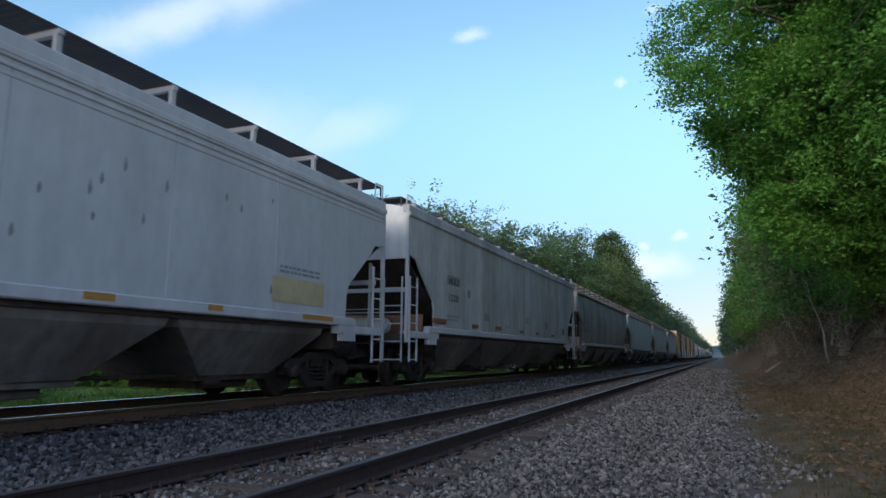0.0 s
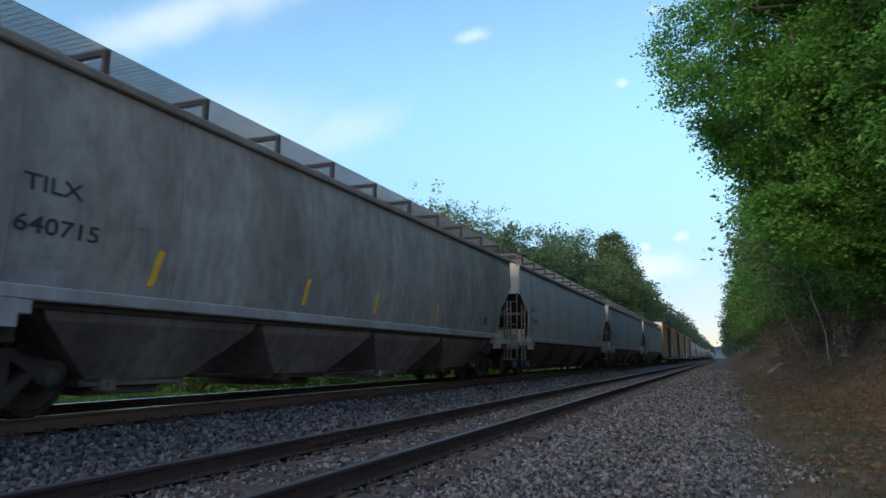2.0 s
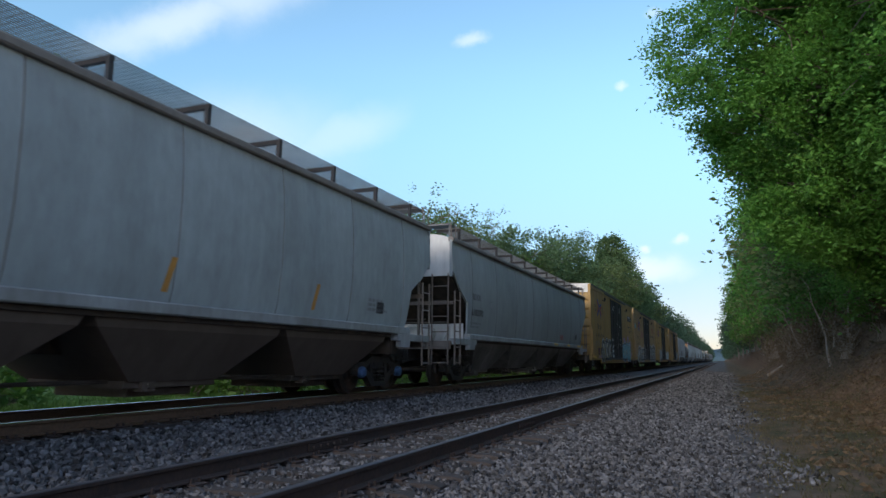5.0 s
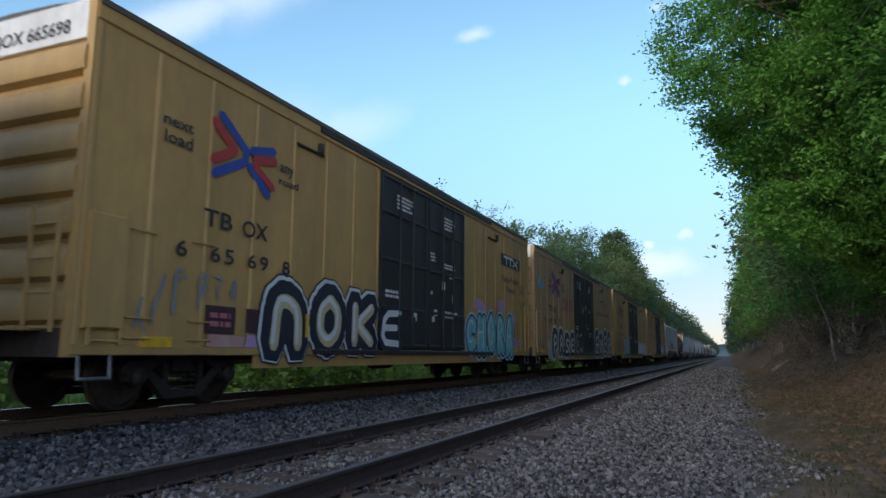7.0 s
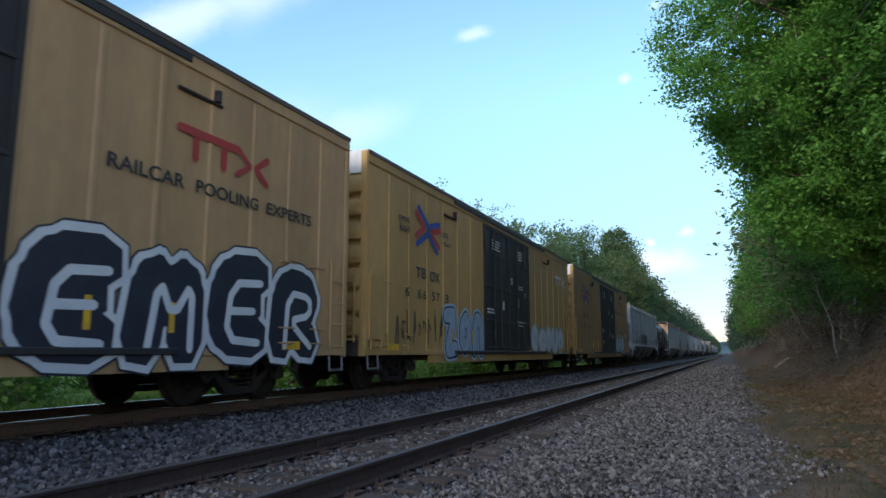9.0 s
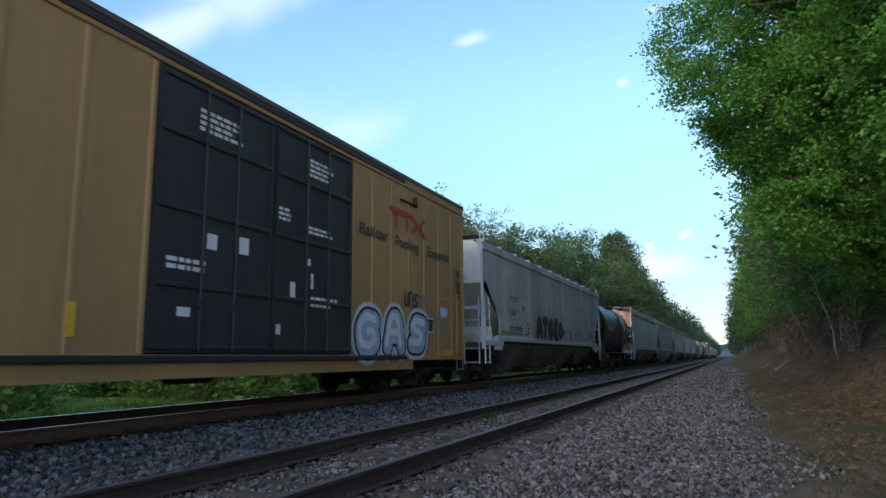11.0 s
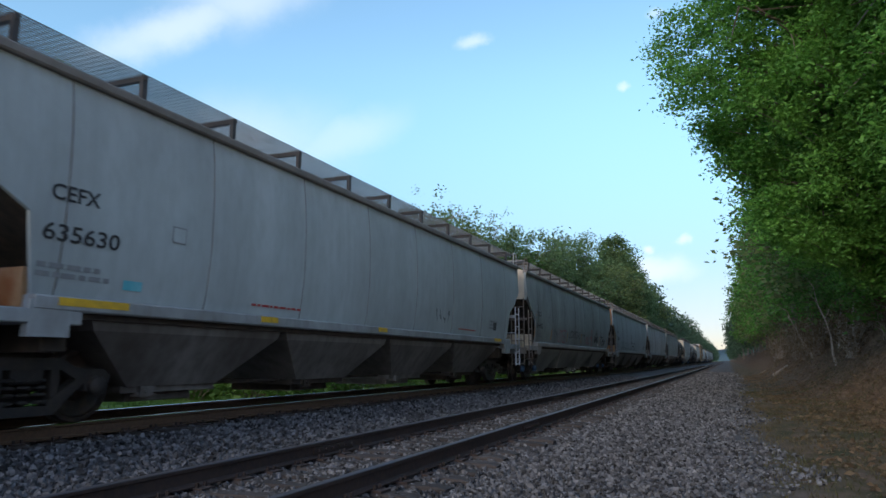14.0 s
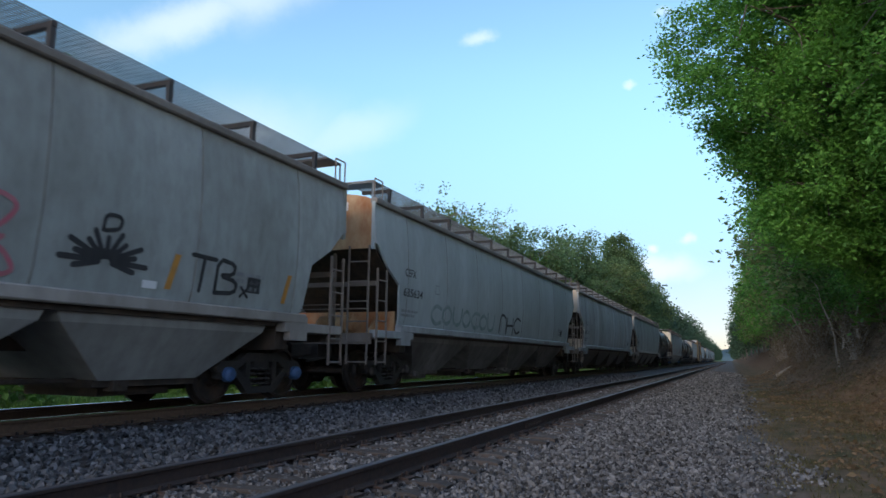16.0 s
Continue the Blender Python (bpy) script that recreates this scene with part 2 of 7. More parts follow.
class Form:
    """Vertices and faces collected for one mesh."""

    def __init__(self):
        self.v, self.f = [], []

    def add(self, verts, faces):
        k = len(self.v)
        self.v += [tuple(p) for p in verts]
        self.f += [tuple(i + k for i in face) for face in faces]
        return self

    def box(self, x0, x1, y0, y1, z0, z1):
        return self.add([(x, y, z) for x in (x0, x1) for y in (y0, y1) for z in (z0, z1)],
                        [(0, 1, 3, 2), (4, 6, 7, 5), (0, 4, 5, 1), (2, 3, 7, 6), (0, 2, 6, 4), (1, 5, 7, 3)])

    def slab(self, x0, x1, y0, y1, z0, z1, c=0.015):
        """A box with its long edges (along y) chamfered by c."""
        ring = [(x0 + c, z0), (x1 - c, z0), (x1, z0 + c), (x1, z1 - c), (x1 - c, z1), (x0 + c, z1), (x0, z1 - c), (x0, z0 + c)]
        return self.prism(ring, y0, y1)

    def prism(self, ring, y0, y1):
        """A profile of (x, z) points run from y0 to y1."""
        n = len(ring)
        v = [(x, y0, z) for x, z in ring] + [(x, y1, z) for x, z in ring]
        f = [(i, (i + 1) % n, (i + 1) % n + n, i + n) for i in range(n)]
        return self.add(v, f + [tuple(range(n - 1, -1, -1)), tuple(range(n, 2 * n))])

    def plate(self, ring, x0, x1):
        """An outline of (y, z) points, from x0 to x1 thick."""
        n = len(ring)
        v = [(x0, y, z) for y, z in ring] + [(x1, y, z) for y, z in ring]
        f = [(i, (i + 1) % n, (i + 1) % n + n, i + n) for i in range(n)]
        return self.add(v, f + [tuple(range(n - 1, -1, -1)), tuple(range(n, 2 * n))])

    def tube(self, a, b, r, n=6, r2=None):
        a, b = Vector(a), Vector(b)
        u = (b - a).orthogonal().normalized()
        w = (b - a).normalized().cross(u)
        r2 = r if r2 is None else r2
        v = [a + (u * math.cos(6.2832 * i / n) + w * math.sin(6.2832 * i / n)) * r for i in range(n)]
        v += [b + (u * math.cos(6.2832 * i / n) + w * math.sin(6.2832 * i / n)) * r2 for i in range(n)]
        f = [(i, (i + 1) % n, (i + 1) % n + n, i + n) for i in range(n)]
        return self.add(v, f + [tuple(range(n - 1, -1, -1)), tuple(range(n, 2 * n))])

    def lathe(self, profile, at, n=20, axis="x"):
        """A profile of (along, radius) turned round an axis through at."""
        v, f = [], []
        for s, r in profile:
            for i in range(n):
                c, d = r * math.cos(6.2832 * i / n), r * math.sin(6.2832 * i / n)
                v.append((at[0] + s, at[1] + c, at[2] + d) if axis == "x" else (at[0] + c, at[1] + s, at[2] + d))
        m = len(profile)
        for k in range(m - 1):
            f += [(k * n + i, k * n + (i + 1) % n, (k + 1) * n + (i + 1) % n, (k + 1) * n + i) for i in range(n)]
        f += [tuple(range(n)), tuple(range((m - 1) * n, m * n))]
        return self.add(v, f)

    def mesh(self, name, mat, smooth=False):
        me = bpy.data.meshes.new(name)
        me.from_pydata(self.v, [], self.f)
        me.materials.append(mat)
        bm = bmesh.new()
        bm.from_mesh(me)
        bmesh.ops.recalc_face_normals(bm, faces=bm.faces)
        bm.to_mesh(me)
        bm.free()
        if smooth:
            me.polygons.foreach_set("use_smooth", [True] * len(me.polygons))
            me.set_sharp_from_angle(angle=radians(32))
        return me


def part(name, form, mat, parent, label="", smooth=False):
    """One mesh object under a thing or under a part; form may be a Form or a mesh that is shared."""
    me = form.mesh(name, mat, smooth) if isinstance(form, Form) else form
    ob = new(name, me)
    ob.parent = parent
    return tagged(ob, label)


def big_mesh(name, verts, faces, mat, smooth=False):
    """A large mesh out of arrays of triangles or quads."""
    me = bpy.data.meshes.new(name)
    verts, faces = np.asarray(verts, np.float32), np.asarray(faces, np.int32)
    k = faces.shape[1]
    me.vertices.add(len(verts))
    me.vertices.foreach_set("co", verts.ravel())
    me.loops.add(faces.size)
    me.loops.foreach_set("vertex_index", faces.ravel())
    me.polygons.add(len(faces))
    me.polygons.foreach_set("loop_start", np.arange(0, faces.size, k, dtype=np.int32))
    me.polygons.foreach_set("use_smooth", np.full(len(faces), smooth))
    me.update(calc_edges=True)
    me.materials.append(mat)
    return me


def letters(text, size, spacing=1.0):
    """The outline mesh of a text, as vertices in its plane and faces."""
    cu = bpy.data.curves.new("letters", "FONT")
    cu.body, cu.size, cu.space_character, cu.resolution_u = text, size, spacing, 3
    cu.align_x = "LEFT"
    cu.offset = 0.014 * size
    ob = bpy.data.objects.new("letters", cu)
    me = bpy.data.meshes.new_from_object(ob)
    v = [tuple(p.co) for p in me.vertices]
    f = [tuple(p.vertices) for p in me.polygons]
    bpy.data.objects.remove(ob)
    bpy.data.curves.remove(cu)
    bpy.data.meshes.remove(me)
    return v, f


def side_text(parent, text, y, z, size, mat, skin, squeeze=1.0, lift=0.006, spacing=1.0):
    """Lettering on the near side of a car: its left end at y, its baseline at z; skin(z) is the side's x."""
    v, f = letters(text, size, spacing)
    fo = Form().add([(skin(z + b) + lift, y + a * squeeze, z + b) for a, b, _ in v], f)
    return part("lettering", fo, mat, parent)


def end_text(parent, text, x, z, size, mat, y):
    v, f = letters(text, size)
    return part("lettering", Form().add([(x + a, y - 0.006, z + b) for a, b, _ in v], f), mat, parent)


def side_bars(parent, y, z, w, h, rows, mat, skin, seed=0, lift=0.006):
    """Small print that cannot be read: rows of plain bars."""
    rnd = random.Random(seed)
    fo = Form()
    step = h / rows
    for r in range(rows):
        a = y
        end = y + w * rnd.uniform(0.7, 1.0)
        while a < end:
            b = min(end, a + rnd.uniform(0.06, 0.2))
            z0 = z + h - (r + 1) * step
            z1 = z0 + step * 0.6
            fo.add([(skin(z0) + lift, a, z0), (skin(z0) + lift, b, z0), (skin(z1) + lift, b, z1), (skin(z1) + lift, a, z1)], [(0, 1, 2, 3)])
            a = b + 0.035
    return part("small_print", fo, mat, parent)


def side_patch(parent, name, ring, mat, skin, lift=0.006, label=""):
    """A flat painted or glued patch on the side, from an outline of (y, z)."""
    return part(name, Form().add([(skin(z) + lift, y, z) for y, z in ring], [tuple(range(len(ring)))]), mat, parent, label)


def rect(y0, y1, z0, z1):
    return [(y0, z0), (y1, z0), (y1, z1), (y0, z1)]


def stroke(fo, pts, r, skin, lift, n=8):
    """A brush stroke: a band of half-width r along (y, z) points with round ends and joints."""
    for (a, b), (c, d) in zip(pts, pts[1:]):
        t = math.atan2(d - b, c - a)
        ring = [(a + r * math.cos(t + math.pi / 2 + math.pi * i / n), b + r * math.sin(t + math.pi / 2 + math.pi * i / n)) for i in range(n + 1)]
        ring += [(c + r * math.cos(t - math.pi / 2 + math.pi * i / n), d + r * math.sin(t - math.pi / 2 + math.pi * i / n)) for i in range(n + 1)]
        lift += 0.00005
        fo.add([(skin(z) + lift, y, z) for y, z in ring], [tuple(range(len(ring)))])


# skeletons of sprayed capitals in a unit box
GLYPHS = {
    "A": [[(0, 0), (0.25, 1), (0.75, 1), (1, 0)], [(0.2, 0.42), (0.8, 0.42)]],
    "B": [[(0, 0), (0, 1), (0.8, 0.9), (0.75, 0.58), (0.1, 0.52), (0.95, 0.4), (0.9, 0.05), (0, 0)]],
    "C": [[(1, 0.85), (0.5, 1), (0.05, 0.7), (0.05, 0.3), (0.5, 0), (1, 0.15)]],
    "E": [[(1, 1), (0.1, 0.95), (0, 0.05), (1, 0)], [(0.1, 0.5), (0.8, 0.52)]],
    "G": [[(1, 0.9), (0.4, 1), (0, 0.6), (0.1, 0.1), (0.6, 0), (1, 0.2), (0.95, 0.48), (0.6, 0.48)]],
    "H": [[(0, 0), (0.05, 1)], [(1, 0), (0.95, 1)], [(0.05, 0.5), (0.95, 0.55)]],
    "K": [[(0, 0), (0, 1)], [(1, 1), (0.15, 0.5), (1, 0)]],
    "M": [[(0, 0), (0.1, 1), (0.5, 0.45), (0.9, 1), (1, 0)]],
    "N": [[(0, 0), (0.08, 0.95), (0.5, 1), (0.95, 0.75), (1, 0)]],
    "O": [[(0.5, 1), (0.05, 0.75), (0.05, 0.25), (0.5, 0), (0.95, 0.25), (0.95, 0.75), (0.5, 1)]],
    "P": [[(0, 0), (0, 1), (0.85, 0.95), (0.95, 0.6), (0.1, 0.45)]],
    "R": [[(0, 0), (0, 1), (0.85, 0.95), (0.9, 0.6), (0.1, 0.48), (1, 0)]],
    "S": [[(1, 0.9), (0.3, 1), (0.05, 0.7), (0.9, 0.4), (0.8, 0.05), (0, 0.08)]],
    "T": [[(0, 1), (1, 0.97)], [(0.5, 0.97), (0.45, 0)]],
    "U": [[(0, 1), (0.05, 0.2), (0.5, 0), (0.95, 0.2), (1, 1)]],
    "V": [[(0, 1), (0.5, 0), (1, 1)]],
    "X": [[(0, 1), (1, 0)], [(0, 0), (1, 1)]],
    "Z": [[(0, 0.95), (1, 1), (0, 0), (1, 0.05)]],
}


def rounded(pts, cuts=2):
    """A line of points with its corners cut round."""
    for _ in range(cuts):
        more = [pts[0]]
        for (a, b), (c, d) in zip(pts, pts[1:]):
            more += [(a * 0.78 + c * 0.22, b * 0.78 + d * 0.22), (a * 0.22 + c * 0.78, b * 0.22 + d * 0.78)]
        pts = more + [pts[-1]]
    return pts


def piece(parent, word, y0, y1, z0, z1, layers, skin, seed, lift=0.006, ends=5):
    """Sprayed capitals from y0 to y1. layers: (part name, material, half-width of its stroke, shift), the lowest first."""
    rnd = random.Random(seed)
    fat = max(r for _, _, r, _ in layers)
    w = (y1 - y0) / len(word)
    lines = []
    for i, ch in enumerate(word):
        a, b = y0 + i * w + fat * 0.75, y0 + (i + 1) * w - fat * 0.75
        lo, hi = z0 + fat + rnd.uniform(0, 0.08) * (z1 - z0), z1 - fat - rnd.uniform(0, 0.12) * (z1 - z0)
        lean = rnd.uniform(-0.06, 0.10) * (hi - lo)
        for pts in GLYPHS[ch]:
            lines.append(rounded([(a + u * (b - a) + lean * v, lo + v * (hi - lo)) for u, v in pts], 1))
    for k, (name, mat, r, shift) in enumerate(layers):
        fo = Form()
        for pts in lines:
            stroke(fo, [(y + shift, z - shift) for y, z in pts], r, skin, lift + 0.004 * k, ends)
        part(name, fo, mat, parent)


def scrawl(parent, word, y0, y1, z0, z1, mat, skin, seed, r=0.02):
    """Thin sprayed capitals."""
    piece(parent, word, y0, y1, z0, z1, [("spray_tag", mat, r, 0)], skin, seed, 0.008, 4)


def tag(parent, y0, y1, z0, z1, mat, skin, seed, r=0.018):
    """A quick one-line spray tag."""
    rnd = random.Random(seed)
    fo = Form()
    y = y0
    while y < y1:
        w = rnd.uniform(0.18, 0.35)
        ctrl = [(y + rnd.uniform(0, w), rnd.uniform(z0, z1)) for _ in range(rnd.randint(4, 6))]
        pts = [ctrl[0]]
        for p, q, e in zip(ctrl, ctrl[1:], ctrl[2:]):
            m0, m1 = ((p[0] + q[0]) / 2, (p[1] + q[1]) / 2), ((q[0] + e[0]) / 2, (q[1] + e[1]) / 2)
            for k in range(5):
                u = k / 4
                pts.append(tuple((1 - u) ** 2 * m0[i] + 2 * u * (1 - u) * q[i] + u * u * m1[i] for i in (0, 1)))
        pts.append(ctrl[-1])
        stroke(fo, pts, r, skin, 0.008, 4)
        y += w + 0.06
    part("spray_tag", fo, mat, parent)
# ---------------------------------------------------------------- lie of the land
NEAR_X, FAR_X, FAR_Z = -3.756, -8.414, 0.17
TIE_TOP = -0.19


def smooth(a, b, x):
    t = np.clip((x - a) / (b - a), 0, 1)
    return t * t * (3 - 2 * t)


def land(x, y):
    """The height of the ground."""
    x, y = np.asarray(x, float), np.asarray(y, float)
    z = np.full(np.broadcast(x, y).shape, -0.25)
    z = z + (FAR_Z + 0.02) * (1 - smooth(-7.15, -5.75, x))
    z = z - 0.35 * (1 - smooth(-12.0, -10.2, x))
    z = z - 0.03 * smooth(-2.9, -2.4, x) - 0.11 * smooth(-2.3, 0.4, x)
    toe = 2.1 + 1.5 * (1 - smooth(12, 42, y))
    z = z + 2.9 * smooth(-0.1, 3.7, x - toe) + 1.5 * smooth(4, 30, x - toe) + 0.25 * smooth(-1, 1, x - toe)
    z = z + 2.5 * (1 - smooth(-60, -22, x))
    z = z + 0.026 * smooth(-5.3, -5.0, x) * (1 - smooth(-2.6, -2.2, x))
    soft = smooth(0.2, 1.2, x) + (1 - smooth(-13, -11, x))
    z = z + soft * (0.05 * np.sin(x * 2.1 + y * 0.7) + 0.04 * np.sin(y * 1.7 - x * 1.3) + 0.03 * np.sin(3.1 * x + 2.3 * y))
    return z


def ground_material():
    m = material("mixed_ground", (0.092, 0.092, 0.096), 0.95, 0, [((0.042, 0.040, 0.040), 0.8, 14, (1, 1, 1)), ((0.16, 0.158, 0.158), 0.8, 26, (1, 1, 1)), ((0.10, 0.09, 0.08), 0.6, 0.6, (1, 0.5, 1))], 0.8, 22, 0.08)
    n, l = m.node_tree.nodes, m.node_tree.links
    b = n["Principled BSDF"]
    gravel = b.inputs["Base Color"].links[0].from_socket
    tc = n.new("ShaderNodeTexCoord")
    sep = n.new("ShaderNodeSeparateXYZ")
    l.new(tc.outputs["Object"], sep.inputs[0])
    wob = n.new("ShaderNodeTexNoise")
    wob.inputs["Scale"].default_value, wob.inputs["Detail"].default_value = 0.9, 8.0
    l.new(tc.outputs["Object"], wob.inputs["Vector"])

    def two(c1, c2, scale, lo=0.4, hi=0.62):
        noi = n.new("ShaderNodeTexNoise")
        noi.inputs["Scale"].default_value, noi.inputs["Detail"].default_value, noi.inputs["Roughness"].default_value = scale, 9.0, 0.7
        l.new(tc.outputs["Object"], noi.inputs["Vector"])
        rg = n.new("ShaderNodeMapRange")
        l.new(noi.outputs["Fac"], rg.inputs[0])
        rg.inputs[1].default_value, rg.inputs[2].default_value = lo, hi
        mx = n.new("ShaderNodeMix")
        mx.data_type = "RGBA"
        l.new(rg.outputs[0], mx.inputs[0])
        mx.inputs[6].default_value, mx.inputs[7].default_value = (*c1, 1), (*c2, 1)
        return mx.outputs[2]

    def zone(a, c, x0, x1):
        rg = n.new("ShaderNodeMapRange")
        ad = n.new("ShaderNodeMath")
        ad.operation = "MULTIPLY_ADD"
        l.new(wob.outputs["Fac"], ad.inputs[0])
        ad.inputs[1].default_value = 1.6
        l.new(sep.outputs["X"], ad.inputs[2])
        l.new(ad.outputs[0], rg.inputs[0])
        rg.inputs[1].default_value, rg.inputs[2].default_value = x0 + 0.8, x1 + 0.8
        mx = n.new("ShaderNodeMix")
        mx.data_type = "RGBA"
        l.new(rg.outputs[0], mx.inputs[0])
        l.new(a, mx.inputs[6])
        l.new(c, mx.inputs[7])
        return mx.outputs[2]

    meadow = two((0.085, 0.15, 0.03), (0.15, 0.21, 0.055), 0.5)
    dirt = two((0.140, 0.100, 0.070), (0.060, 0.060, 0.034), 1.9)
    litter = two((0.105, 0.066, 0.042), (0.200, 0.128, 0.080), 2.6)
    out = zone(meadow, gravel, -11.6, -10.6)
    out = zone(out, dirt, 0.15, 0.75)
    out = zone(out, litter, 2.1, 3.2)
    l.new(out, b.inputs["Base Color"])
    return m


def build_ground():
    xs = np.concatenate([-np.geomspace(700, 14, 24), np.arange(-13, 9, 0.35), np.geomspace(9.2, 700, 24)])
    ys = np.concatenate([np.linspace(-420, 0, 40)[:-1], np.arange(0, 45, 0.5), np.geomspace(45, 2400, 60)])
    gx, gy = np.meshgrid(xs, ys)
    v = np.stack([gx, gy, land(gx, gy)], -1).reshape(-1, 3)
    i, j = np.meshgrid(np.arange(len(xs) - 1), np.arange(len(ys) - 1))
    k = (j * len(xs) + i).ravel()
    f = np.stack([k, k + 1, k + 1 + len(xs), k + len(xs)], -1)
    ob = new("ground", big_mesh("ground", v, f, ground_material(), True))
    return tagged(ob, "gravel shoulder, dirt verge, brown bank and green meadow", "ground", kind="structure")


def stones(name, areas, seed, parent, label):
    """Crushed stones strewn over rectangles (x0, x1, y0, y1, per square metre, size) as one mesh."""
    rng = np.random.default_rng(seed)
    base = np.array([(1, 0, 0), (-1, 0, 0), (0, 1, 0), (0, -1, 0), (0, 0, 1), (0, 0, -1), (.7, .6, .5), (-.6, -.7, .45)], float)
    tri = np.array([(0, 6, 4), (0, 2, 6), (2, 4, 6), (2, 1, 4), (1, 7, 4), (1, 3, 7), (3, 4, 7), (3, 0, 4), (2, 0, 5), (1, 2, 5), (3, 1, 5), (0, 3, 5)])
    allv, allf, count = [], [], 0
    for x0, x1, y0, y1, per, size in areas:
        n = int((x1 - x0) * (y1 - y0) * per)
        x, y = rng.uniform(x0, x1, n), y0 + (y1 - y0) * rng.uniform(0, 1, n)
        fade = np.clip((0.75 + 0.35 * np.sin(y * 0.8) + 0.2 * np.sin(y * 2.3) - x) / 1.3, 0, 1)
        keep = rng.uniform(0, 1, n) < fade
        x, y = x[keep], y[keep]
        n = len(x)
        z = land(x, y) + rng.uniform(-0.3, 0.75, n) * size
        v = base[None] * rng.uniform(0.6, 1.25, (n, 8, 3)) * (size * rng.uniform(0.45, 1.15, (n, 1, 1)))
        v[:, :, 2] *= 0.75
        q = rng.normal(size=(n, 4))
        q /= np.linalg.norm(q, axis=1)[:, None]
        w, a, b, c = q.T
        rot = np.stack([1 - 2 * (b * b + c * c), 2 * (a * b - c * w), 2 * (a * c + b * w), 2 * (a * b + c * w), 1 - 2 * (a * a + c * c), 2 * (b * c - a * w),
                        2 * (a * c - b * w), 2 * (b * c + a * w), 1 - 2 * (a * a + b * b)], -1).reshape(n, 3, 3)
        v = np.einsum("nij,nkj->nki", rot, v) + np.stack([x, y, z], -1)[:, None]
        allv.append(v.reshape(-1, 3))
        allf.append((tri[None] + (np.arange(n) * 8)[:, None, None] + count).reshape(-1, 3))
        count += n * 8
    ob = new(name, big_mesh(name, np.concatenate(allv), np.concatenate(allf), STONE))
    return tagged(ob, label, "ballast", kind="stuff")


# ---------------------------------------------------------------- tracks


def rail_form(y0, y1, top):
    """The rusty foot, web and head of one rail, and the top of its head."""
    half = [(0.070, -0.172), (0.070, -0.160), (0.012, -0.140), (0.010, -0.045), (0.036, -0.034), (0.037, -0.008)]
    ring = half + [(-x, z) for x, z in reversed(half)]
    body = Form().prism([(x, z + top) for x, z in ring], y0, y1)
    cap = [(0.0375, -0.0085), (0.034, -0.002), (0.026, 0.0), (-0.026, 0.0), (-0.034, -0.002), (-0.0375, -0.0085)]
    head = Form().prism([(x, z + top) for x, z in cap], y0, y1)
    return body, head


